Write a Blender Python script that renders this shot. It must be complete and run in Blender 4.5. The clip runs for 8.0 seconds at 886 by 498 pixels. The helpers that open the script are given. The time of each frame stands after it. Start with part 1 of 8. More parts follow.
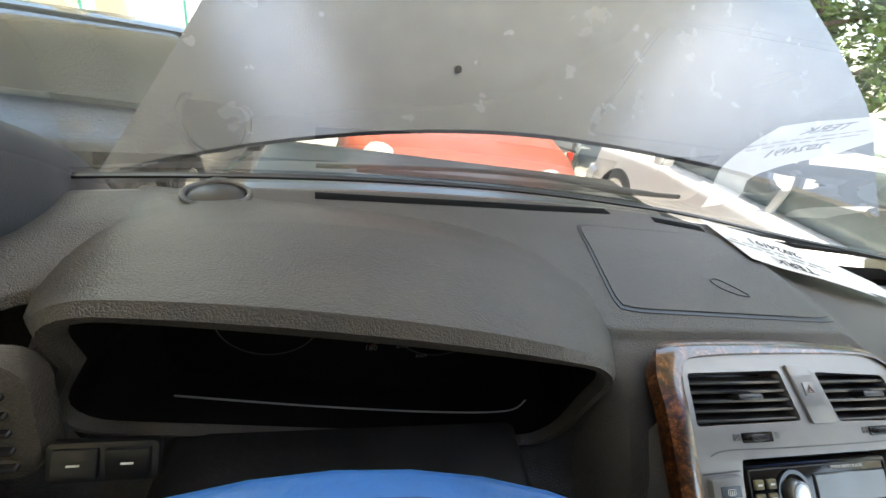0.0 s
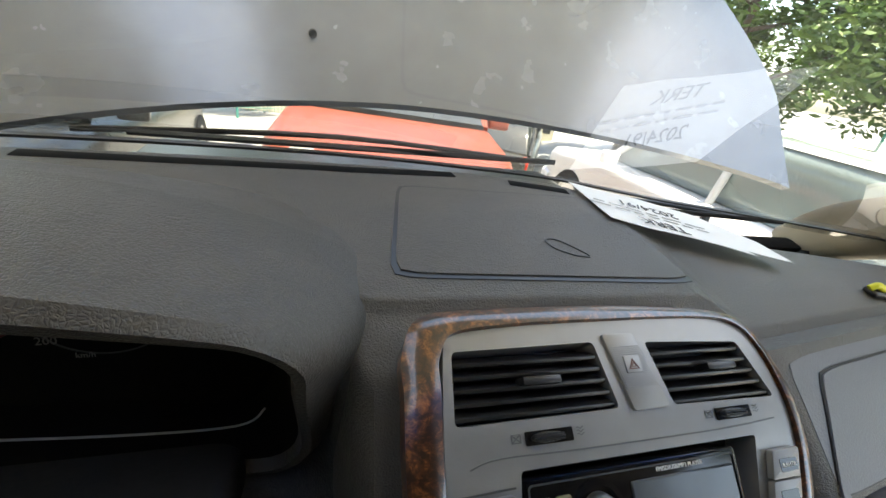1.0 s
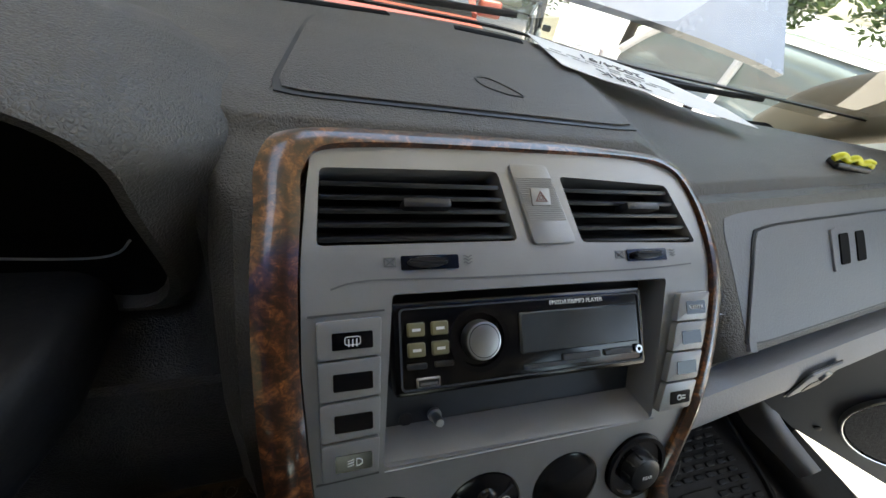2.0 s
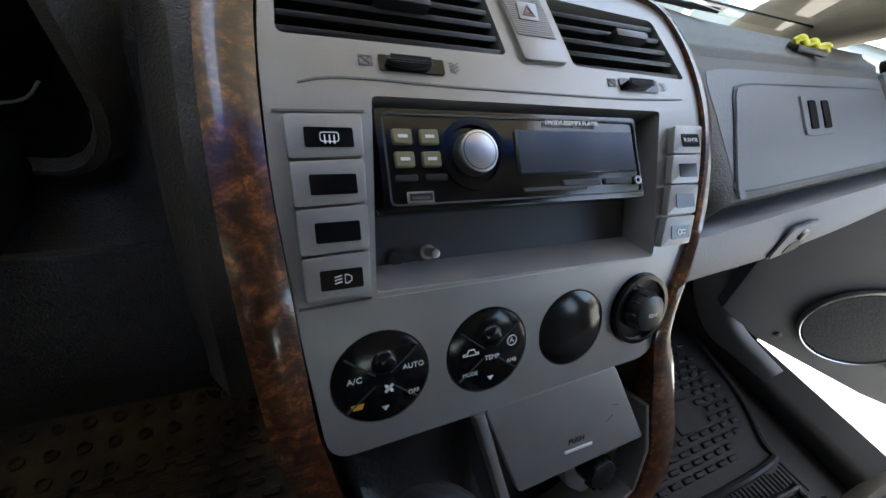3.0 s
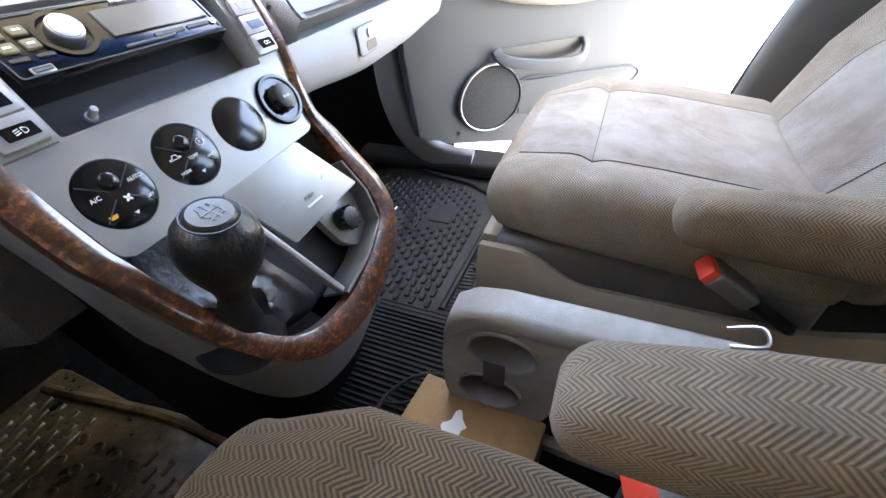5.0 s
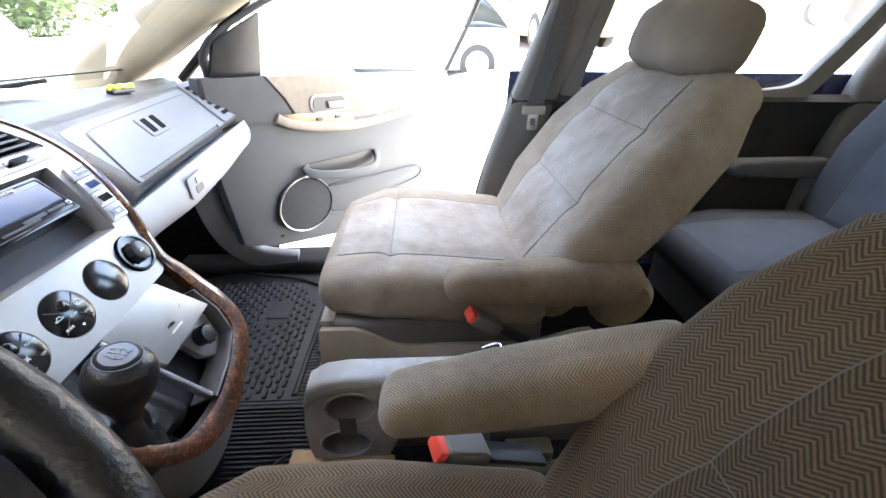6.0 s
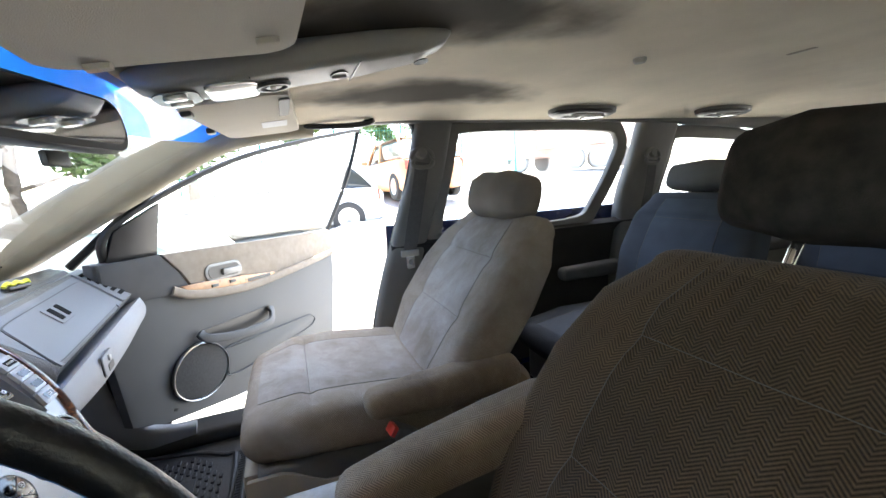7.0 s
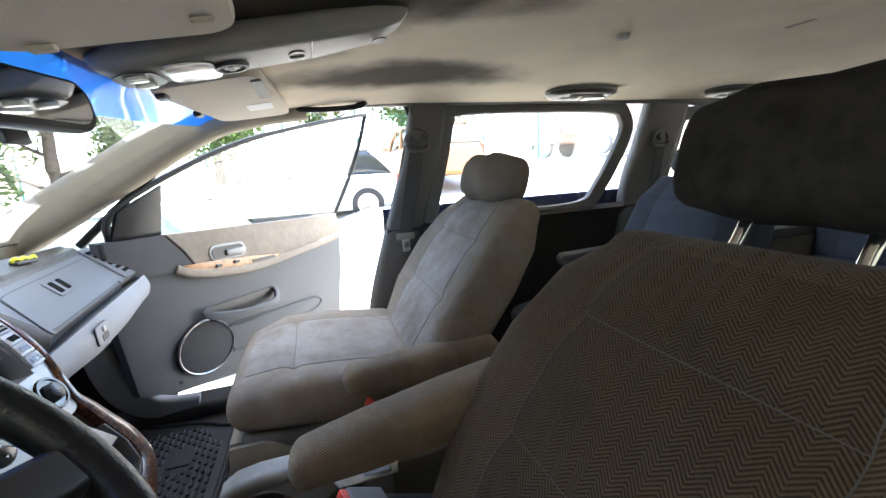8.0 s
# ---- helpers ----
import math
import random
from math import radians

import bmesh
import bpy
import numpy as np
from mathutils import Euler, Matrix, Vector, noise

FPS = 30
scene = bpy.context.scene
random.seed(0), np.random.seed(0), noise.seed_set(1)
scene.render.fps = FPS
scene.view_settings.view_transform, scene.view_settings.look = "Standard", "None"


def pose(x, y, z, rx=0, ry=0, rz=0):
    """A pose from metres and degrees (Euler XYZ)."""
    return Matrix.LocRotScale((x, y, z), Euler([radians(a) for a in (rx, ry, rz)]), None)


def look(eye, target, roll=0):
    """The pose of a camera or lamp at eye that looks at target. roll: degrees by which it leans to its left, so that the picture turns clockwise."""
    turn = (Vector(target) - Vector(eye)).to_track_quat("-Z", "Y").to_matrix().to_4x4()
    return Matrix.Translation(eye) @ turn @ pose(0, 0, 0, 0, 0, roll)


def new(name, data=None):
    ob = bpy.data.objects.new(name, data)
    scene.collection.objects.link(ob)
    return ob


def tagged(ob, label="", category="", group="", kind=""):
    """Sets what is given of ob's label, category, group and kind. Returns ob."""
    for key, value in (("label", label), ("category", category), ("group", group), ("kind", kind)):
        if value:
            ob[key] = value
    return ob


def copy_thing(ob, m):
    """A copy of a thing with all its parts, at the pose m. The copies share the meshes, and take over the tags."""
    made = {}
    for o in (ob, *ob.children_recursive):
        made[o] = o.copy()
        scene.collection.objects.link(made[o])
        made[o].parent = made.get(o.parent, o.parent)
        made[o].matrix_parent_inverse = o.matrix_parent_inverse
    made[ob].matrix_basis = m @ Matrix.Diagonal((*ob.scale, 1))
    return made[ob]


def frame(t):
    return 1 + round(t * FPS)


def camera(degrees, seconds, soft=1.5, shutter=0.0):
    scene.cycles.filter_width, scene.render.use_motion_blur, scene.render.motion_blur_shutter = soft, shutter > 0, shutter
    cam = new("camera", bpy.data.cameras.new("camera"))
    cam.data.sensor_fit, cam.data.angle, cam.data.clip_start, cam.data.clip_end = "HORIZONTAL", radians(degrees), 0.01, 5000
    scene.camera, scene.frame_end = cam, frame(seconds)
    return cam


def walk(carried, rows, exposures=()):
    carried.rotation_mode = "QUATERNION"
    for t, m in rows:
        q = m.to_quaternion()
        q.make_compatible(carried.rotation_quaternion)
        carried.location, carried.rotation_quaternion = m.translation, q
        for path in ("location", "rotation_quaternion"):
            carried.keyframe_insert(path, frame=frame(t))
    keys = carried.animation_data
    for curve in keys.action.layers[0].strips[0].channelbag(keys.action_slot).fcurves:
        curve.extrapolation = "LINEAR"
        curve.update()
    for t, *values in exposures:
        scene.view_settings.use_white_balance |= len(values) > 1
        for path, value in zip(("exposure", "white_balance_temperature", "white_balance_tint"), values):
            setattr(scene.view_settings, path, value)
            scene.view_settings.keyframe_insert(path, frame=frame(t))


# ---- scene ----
def at_row(x, y, z, yaw, pitch, roll):
    return pose(x, y, z, 0, 0, yaw) @ pose(0, 0, 0, 90 + pitch) @ pose(0, 0, 0, 0, 0, roll)


# seconds, place, heading, tilt, lean
PATH = [
    (0, -0.4491, -0.1995, 0.9602, -15.78, -29.11, 11.67),
    (0.5, -0.3415, -0.1850, 0.9490, -17.60, -29.10, 11.55),
    (1, -0.2115, -0.1715, 0.8945, -19.50, -26.55, 10.40),
    (1.2, -0.1640, -0.1780, 0.8720, -18.90, -25.40, 8.75),
    (2.3, -0.1305, -0.1982, 0.8077, -26.77, -40.92, 16.53),
    (2.5, -0.1350, -0.2061, 0.7806, -28.01, -39.75, 16.30),
    (3, -0.1408, -0.2291, 0.7392, -31.35, -38.85, 14.65),
    (3.5, -0.1602, -0.2709, 0.6902, -36.12, -36.49, 9.43),
    (4, -0.1719, -0.3203, 0.6659, -43.55, -37.32, 3.01),
    (4.5, -0.1872, -0.3918, 0.6582, -52.13, -39.17, -4.93),
    (4.7, -0.2038, -0.4121, 0.6652, -56.75, -39.36, -5.75),
    (5.8, -0.3443, -0.4956, 0.7939, -88.06, -31.79, 0.65),
    (6, -0.3823, -0.4872, 0.8198, -93.53, -28.90, 0.78),
    (6.5, -0.4820, -0.4279, 0.8554, -106.99, -18.40, 0.74),
    (7, -0.5547, -0.4280, 0.8603, -110.67, -9.70, -3.57),
    (7.5, -0.5920, -0.4492, 0.8421, -110.67, -5.76, -5.81),
    (8, -0.5949, -0.5126, 0.8450, -107.26, -11.39, -3.59),
]
cam = camera(95.34, 8.0)
walk(cam, [(r[0], at_row(*r[1:])) for r in PATH],
     exposures=[(0, 3.2, 7700, 4), (0.5, 3.0, 7700, 4), (1.2, 2.85, 7600, 4), (2.3, 2.85, 7200, 4), (3.0, 3.1, 6800, 6), (3.5, 3.9, 6700, 9), (4.7, 4.95, 6800, 10), (5.8, 5.1, 6850, 10), (6.0, 5.05, 6850, 10), (6.5, 4.25, 6600, 9), (8, 4.0, 6500, 8)])

# ---- light ----
world = bpy.data.worlds.new("sky")
scene.world = world
world.use_nodes = True
wn = world.node_tree
sky = wn.nodes.new("ShaderNodeTexSky")
sky.sky_type = "NISHITA"
sky.sun_disc = False
sky.sun_elevation = radians(74)
sky.sun_rotation = radians(121)
sky.dust_density = 2.0
wn.links.new(sky.outputs[0], wn.nodes["Background"].inputs[0])
wn.nodes["Background"].inputs[1].default_value = 0.15
sun_data = bpy.data.lights.new("sun", "SUN")
sun_data.energy = 3.2
sun_data.angle = radians(0.5)
sun_data.color = (1.0, 0.95, 0.87)
sun = new("sun", sun_data)
sun.matrix_world = look((1.4, -0.8, 7.0), (0, 0, 0))

# ---- materials ----
def material(name, color, rough=0.5, metal=0.0, var=0.15, scale=30.0, bump=0.0, bump_scale=200.0, stain=0.0,
             stain_color=(0.1, 0.08, 0.05), stain_scale=4.0, coat=0.0, spec=0.5, detail=4.0, crease=0.0):
    m = bpy.data.materials.new(name)
    m.use_nodes = True
    t = m.node_tree
    b = t.nodes["Principled BSDF"]
    co = t.nodes.new("ShaderNodeTexCoord")
    n1 = t.nodes.new("ShaderNodeTexNoise")
    n1.inputs["Scale"].default_value = scale
    n1.inputs["Detail"].default_value = detail
    t.links.new(co.outputs["Object"], n1.inputs["Vector"])
    ramp = t.nodes.new("ShaderNodeValToRGB")
    ramp.color_ramp.elements[0].position, ramp.color_ramp.elements[1].position = 0.3, 0.7
    ramp.color_ramp.elements[0].color = (*[c * (1 - var) for c in color], 1)
    ramp.color_ramp.elements[1].color = (*[min(1, c * (1 + var)) for c in color], 1)
    t.links.new(n1.outputs["Fac"], ramp.inputs["Fac"])
    out = ramp.outputs["Color"]
    if stain:
        n2 = t.nodes.new("ShaderNodeTexNoise")
        n2.inputs["Scale"].default_value = stain_scale
        n2.inputs["Detail"].default_value = 6
        n2.inputs["Roughness"].default_value = 0.65
        t.links.new(co.outputs["Object"], n2.inputs["Vector"])
        r2 = t.nodes.new("ShaderNodeValToRGB")
        r2.color_ramp.elements[0].position, r2.color_ramp.elements[1].position = 0.42, 0.72
        r2.color_ramp.elements[0].color = (0, 0, 0, 1)
        r2.color_ramp.elements[1].color = (stain, stain, stain, 1)
        t.links.new(n2.outputs["Fac"], r2.inputs["Fac"])
        mx = t.nodes.new("ShaderNodeMix")
        mx.data_type = "RGBA"
        t.links.new(r2.outputs["Color"], mx.inputs["Factor"])
        t.links.new(out, mx.inputs["A"])
        mx.inputs["B"].default_value = (*stain_color, 1)
        out = mx.outputs["Result"]
    t.links.new(out, b.inputs["Base Color"])
    b.inputs["Metallic"].default_value = metal
    b.inputs["Coat Weight"].default_value = coat
    b.inputs["Coat Roughness"].default_value = 0.08
    b.inputs["Specular IOR Level"].default_value = spec
    rr = t.nodes.new("ShaderNodeMapRange")
    rr.inputs["To Min"].default_value = max(0.02, rough - 0.08)
    rr.inputs["To Max"].default_value = min(1, rough + 0.08)
    t.links.new(n1.outputs["Fac"], rr.inputs["Value"])
    t.links.new(rr.outputs["Result"], b.inputs["Roughness"])
    if bump:
        nb = t.nodes.new("ShaderNodeTexNoise")
        nb.inputs["Scale"].default_value = bump_scale
        nb.inputs["Detail"].default_value = 3
        t.links.new(co.outputs["Object"], nb.inputs["Vector"])
        bp = t.nodes.new("ShaderNodeBump")
        bp.inputs["Strength"].default_value = bump
        bp.inputs["Distance"].default_value = 0.002
        t.links.new(nb.outputs["Fac"], bp.inputs["Height"])
        t.links.new(bp.outputs["Normal"], b.inputs["Normal"])
        if crease:
            # leather-like cells with thin folds between them
            wob = t.nodes.new("ShaderNodeVectorMath")
            wob.operation = "MULTIPLY_ADD"
            wn2 = t.nodes.new("ShaderNodeTexNoise")
            wn2.inputs["Scale"].default_value = 60
            t.links.new(co.outputs["Object"], wn2.inputs["Vector"])
            t.links.new(wn2.outputs["Color"], wob.inputs[0])
            wob.inputs[1].default_value = (0.012, 0.012, 0.012)
            t.links.new(co.outputs["Object"], wob.inputs[2])
            vo = t.nodes.new("ShaderNodeTexVoronoi")
            vo.feature = "DISTANCE_TO_EDGE"
            vo.inputs["Scale"].default_value = 430
            t.links.new(wob.outputs[0], vo.inputs["Vector"])
            cr = t.nodes.new("ShaderNodeMapRange")
            cr.inputs["From Max"].default_value = 0.25
            t.links.new(vo.outputs["Distance"], cr.inputs["Value"])
            bc = t.nodes.new("ShaderNodeBump")
            bc.inputs["Strength"].default_value = crease
            bc.inputs["Distance"].default_value = 0.0006
            t.links.new(cr.outputs["Result"], bc.inputs["Height"])
            t.links.new(bp.outputs["Normal"], bc.inputs["Normal"])
            t.links.new(bc.outputs["Normal"], b.inputs["Normal"])
    return m


def math_node(t, op, a, b=None):
    n = t.nodes.new("ShaderNodeMath")
    n.operation = op
    for i, v in enumerate((a, b)):
        if v is None:
            continue
        if isinstance(v, (int, float)):
            n.inputs[i].default_value = v
        else:
            t.links.new(v, n.inputs[i])
    return n.outputs[0]


def herringbone(name, dark, light, column=0.022, pitch=0.0075, dirt=0.35, dirt_color=(0.10, 0.065, 0.03)):
    """Woven zigzag cloth, in metres of the mesh's UV map."""
    m = bpy.data.materials.new(name)
    m.use_nodes = True
    t = m.node_tree
    b = t.nodes["Principled BSDF"]
    uv = t.nodes.new("ShaderNodeTexCoord")
    sep = t.nodes.new("ShaderNodeSeparateXYZ")
    t.links.new(uv.outputs["UV"], sep.inputs[0])
    u, v = sep.outputs[0], sep.outputs[1]
    zig = math_node(t, "PINGPONG", u, column)
    along = math_node(t, "ADD", math_node(t, "MULTIPLY", zig, 0.9), v)
    wave = math_node(t, "SINE", math_node(t, "MULTIPLY", along, 2 * math.pi / pitch))
    fac = math_node(t, "ADD", math_node(t, "MULTIPLY", wave, 0.5), 0.5)
    fine = t.nodes.new("ShaderNodeTexNoise")
    fine.inputs["Scale"].default_value = 420
    t.links.new(uv.outputs["Object"], fine.inputs["Vector"])
    fac = math_node(t, "ADD", math_node(t, "MULTIPLY", fac, 0.7), math_node(t, "MULTIPLY", fine.outputs["Fac"], 0.4))
    mix = t.nodes.new("ShaderNodeMix")
    mix.data_type = "RGBA"
    mix.clamp_factor = True
    t.links.new(fac, mix.inputs["Factor"])
    mix.inputs["A"].default_value = (*dark, 1)
    mix.inputs["B"].default_value = (*light, 1)
    n2 = t.nodes.new("ShaderNodeTexNoise")
    n2.inputs["Scale"].default_value = 6
    n2.inputs["Detail"].default_value = 9
    n2.inputs["Roughness"].default_value = 0.68
    t.links.new(uv.outputs["Object"], n2.inputs["Vector"])
    r2 = t.nodes.new("ShaderNodeValToRGB")
    r2.color_ramp.elements[0].position, r2.color_ramp.elements[1].position = 0.40, 0.66
    r2.color_ramp.elements[0].color = (0, 0, 0, 1)
    r2.color_ramp.elements[1].color = (dirt, dirt, dirt, 1)
    t.links.new(n2.outputs["Fac"], r2.inputs["Fac"])
    mx = t.nodes.new("ShaderNodeMix")
    mx.data_type = "RGBA"
    t.links.new(r2.outputs["Color"], mx.inputs["Factor"])
    t.links.new(mix.outputs["Result"], mx.inputs["A"])
    mx.inputs["B"].default_value = (*dirt_color, 1)
    t.links.new(mx.outputs["Result"], b.inputs["Base Color"])
    b.inputs["Roughness"].default_value = 0.92
    b.inputs["Sheen Weight"].default_value = 0.06
    b.inputs["Specular IOR Level"].default_value = 0.15
    bp = t.nodes.new("ShaderNodeBump")
    bp.inputs["Strength"].default_value = 0.6
    bp.inputs["Distance"].default_value = 0.0012
    t.links.new(fac, bp.inputs["Height"])
    sag = t.nodes.new("ShaderNodeTexNoise")
    sag.inputs["Scale"].default_value = 13
    sag.inputs["Detail"].default_value = 3
    sag.inputs["Distortion"].default_value = 0.8
    t.links.new(uv.outputs["Object"], sag.inputs["Vector"])
    bq = t.nodes.new("ShaderNodeBump")
    bq.inputs["Strength"].default_value = 0.4
    bq.inputs["Distance"].default_value = 0.014
    t.links.new(sag.outputs["Fac"], bq.inputs["Height"])
    t.links.new(bq.outputs["Normal"], bp.inputs["Normal"])
    t.links.new(bp.outputs["Normal"], b.inputs["Normal"])
    return m


def burl(name):
    m = bpy.data.materials.new(name)
    m.use_nodes = True
    t = m.node_tree
    b = t.nodes["Principled BSDF"]
    co = t.nodes.new("ShaderNodeTexCoord")
    mp = t.nodes.new("ShaderNodeMapping")
    mp.inputs["Scale"].default_value = (0.95, 1.0, 1.15)
    t.links.new(co.outputs["Object"], mp.inputs["Vector"])
    n0 = t.nodes.new("ShaderNodeTexNoise")
    n0.inputs["Scale"].default_value = 55
    n0.inputs["Detail"].default_value = 3
    n0.inputs["Distortion"].default_value = 2.2
    t.links.new(mp.outputs[0], n0.inputs["Vector"])
    n1 = t.nodes.new("ShaderNodeTexNoise")
    n1.inputs["Scale"].default_value = 210
    n1.inputs["Detail"].default_value = 6
    n1.inputs["Roughness"].default_value = 0.7
    n1.inputs["Distortion"].default_value = 1.2
    t.links.new(mp.outputs[0], n1.inputs["Vector"])
    f = math_node(t, "ADD", math_node(t, "MULTIPLY", n0.outputs["Fac"], 0.5), math_node(t, "MULTIPLY", n1.outputs["Fac"], 0.5))
    r = t.nodes.new("ShaderNodeValToRGB")
    r.color_ramp.elements[0].position, r.color_ramp.elements[0].color = 0.43, (0.022, 0.008, 0.004, 1)
    r.color_ramp.elements[1].position, r.color_ramp.elements[1].color = 0.66, (0.31, 0.118, 0.038, 1)
    e = r.color_ramp.elements.new(0.53)
    e.color = (0.08, 0.026, 0.009, 1)
    t.links.new(f, r.inputs["Fac"])
    t.links.new(r.outputs["Color"], b.inputs["Base Color"])
    b.inputs["Roughness"].default_value = 0.28
    b.inputs["Coat Weight"].default_value = 0.9
    b.inputs["Coat Roughness"].default_value = 0.10
    return m


def glass(name, tint=(1, 1, 1), rough=0.0, haze=0.0):
    """Thin pane: clear through, with a real Fresnel gloss and a film of dust."""
    m = bpy.data.materials.new(name)
    m.use_nodes = True
    t = m.node_tree
    for n in list(t.nodes):
        if n.type == "BSDF_PRINCIPLED":
            t.nodes.remove(n)
    out = t.nodes["Material Output"]
    tr = t.nodes.new("ShaderNodeBsdfTransparent")
    tr.inputs[0].default_value = (*tint, 1)
    gl = t.nodes.new("ShaderNodeBsdfGlossy")
    gl.inputs["Roughness"].default_value = rough
    lw = t.nodes.new("ShaderNodeLayerWeight")
    lw.inputs[0].default_value = 0.5
    fres = math_node(t, "ADD", math_node(t, "MULTIPLY", math_node(t, "POWER", lw.outputs["Facing"], 4.0), 0.85), 0.07)
    mx = t.nodes.new("ShaderNodeMixShader")
    t.links.new(fres, mx.inputs[0])
    t.links.new(tr.outputs[0], mx.inputs[1])
    t.links.new(gl.outputs[0], mx.inputs[2])
    last = mx
    if haze:
        df = t.nodes.new("ShaderNodeBsdfDiffuse")
        df.inputs[0].default_value = (0.6, 0.6, 0.58, 1)
        co = t.nodes.new("ShaderNodeTexCoord")
        n = t.nodes.new("ShaderNodeTexNoise")
        n.inputs["Scale"].default_value = 7
        n.inputs["Detail"].default_value = 8
        t.links.new(co.outputs["Object"], n.inputs["Vector"])
        m2 = t.nodes.new("ShaderNodeMixShader")
        t.links.new(math_node(t, "MULTIPLY", n.outputs["Fac"], haze), m2.inputs[0])
        t.links.new(last.outputs[0], m2.inputs[1])
        t.links.new(df.outputs[0], m2.inputs[2])
        last = m2
    t.links.new(last.outputs[0], out.inputs[0])
    return m


M_DASH = material("dash_vinyl", (0.066, 0.061, 0.055), 0.36, var=0.15, scale=11, bump=0.35, bump_scale=420, stain=0.5, stain_color=(0.108, 0.092, 0.070), stain_scale=4, detail=8, crease=0.5)
M_DASHSIDE = material("dash_side_vinyl", (0.042, 0.043, 0.046), 0.34, var=0.15, scale=9, bump=0.35, bump_scale=420, stain=0.3, stain_color=(0.07, 0.066, 0.062), stain_scale=4, crease=0.6)
M_SPEAKER = material("black_speaker_mesh", (0.035, 0.035, 0.037), 0.7, var=0.4, scale=260, bump=0.6, bump_scale=420, spec=0.2)
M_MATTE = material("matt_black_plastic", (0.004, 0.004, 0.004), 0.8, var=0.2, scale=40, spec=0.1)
M_DASH2 = material("dash_lower_plastic", (0.225, 0.233, 0.25), 0.52, var=0.08, scale=12, bump=0.3, bump_scale=500, stain=0.2, stain_color=(0.26, 0.25, 0.24))
M_SILVER = material("silver_plastic", (0.268, 0.264, 0.260), 0.36, metal=0.35, var=0.07, scale=30, stain=0.3, stain_color=(0.235, 0.222, 0.205), stain_scale=11, bump=0.04, bump_scale=900)
M_WOOD = burl("burl_wood_trim")
M_BLACK = material("black_plastic", (0.012, 0.012, 0.013), 0.35, var=0.2, scale=40)
M_BLACKGLOSS = material("gloss_black_plastic", (0.005, 0.005, 0.006), 0.14, var=0.1, scale=20, spec=0.35)
M_RUBBER = material("black_rubber", (0.012, 0.0125, 0.014), 0.55, var=0.35, scale=25, bump=0.3, bump_scale=150, stain=0.3, stain_color=(0.026, 0.024, 0.022), spec=0.25, stain_scale=9)
M_MATOLD = material("dirty_rubber", (0.13, 0.082, 0.034), 0.30, var=0.7, scale=34, bump=0.6, bump_scale=160, stain=0.97, stain_color=(0.010, 0.0075, 0.005), stain_scale=9)
M_CARPET = material("dark_carpet", (0.007, 0.0068, 0.0065), 0.95, var=0.4, scale=60, bump=0.8, bump_scale=700, spec=0.05)
M_SEAM = material("faded_thread", (0.085, 0.074, 0.06), 0.9, var=0.1)
M_CLOTH = herringbone("grey_herringbone_cloth", (0.105, 0.088, 0.068), (0.36, 0.315, 0.255), 0.0115, 0.0037, 0.65, (0.14, 0.092, 0.052))
M_CLOTHMID = herringbone("faded_grey_cloth", (0.135, 0.120, 0.104), (0.39, 0.36, 0.32), 0.0115, 0.0037, 0.85, (0.15, 0.113, 0.08))
M_CLOTHARM = herringbone("worn_armrest_cloth", (0.085, 0.066, 0.045), (0.32, 0.245, 0.17), 0.0115, 0.0037, 0.6, (0.07, 0.05, 0.03))
M_CLOTHB2 = herringbone("worn_brown_cloth", (0.007, 0.005, 0.003), (0.120, 0.080, 0.044), 0.0130, 0.0046, 0.45, (0.03, 0.02, 0.011))
M_CLOTHB = herringbone("brown_herringbone_cloth", (0.014, 0.010, 0.006), (0.145, 0.098, 0.055), 0.0130, 0.0046, 0.4, (0.05, 0.033, 0.018))
M_VELOUR = material("grey_velour", (0.085, 0.085, 0.087), 0.95, var=0.12, scale=10, bump=0.25, bump_scale=900, stain=0.3, stain_color=(0.13, 0.115, 0.10), stain_scale=6, spec=0.15)
M_VELOUR2 = material("blue_grey_velour", (0.042, 0.046, 0.054), 0.95, var=0.15, scale=10, bump=0.25, bump_scale=900, spec=0.15)
M_BEIGE = material("beige_plastic", (0.25, 0.21, 0.155), 0.45, var=0.1, scale=14, bump=0.2, bump_scale=500, stain=0.4, stain_color=(0.17, 0.14, 0.1))
M_TRIM = material("grey_trim_plastic", (0.128, 0.124, 0.116), 0.6, var=0.1, scale=10, bump=0.3, bump_scale=500, stain=0.2, stain_color=(0.1, 0.09, 0.08))
M_TAN = material("tan_trim", (0.36, 0.32, 0.24), 0.7, var=0.08, scale=10, bump=0.2, bump_scale=500)
M_DOOR = material("door_grey_plastic", (0.066, 0.068, 0.073), 0.6, var=0.08, scale=9, bump=0.3, bump_scale=480, stain=0.2, stain_color=(0.075, 0.07, 0.065))
M_DOORCLOTH = material("door_velour", (0.35, 0.30, 0.25), 0.95, var=0.1, scale=40, bump=0.3, bump_scale=800, stain=0.4, stain_color=(0.21, 0.175, 0.14), spec=0.15)
M_ORANGEWOOD = material("orange_wood_trim", (0.45, 0.21, 0.08), 0.3, var=0.25, scale=50, coat=0.4)
M_HEADLINER = material("headliner_cloth", (0.70, 0.625, 0.505), 0.95, var=0.08, scale=5, bump=0.4, bump_scale=900, stain=0.2, stain_color=(0.46, 0.4, 0.31), spec=0.1)
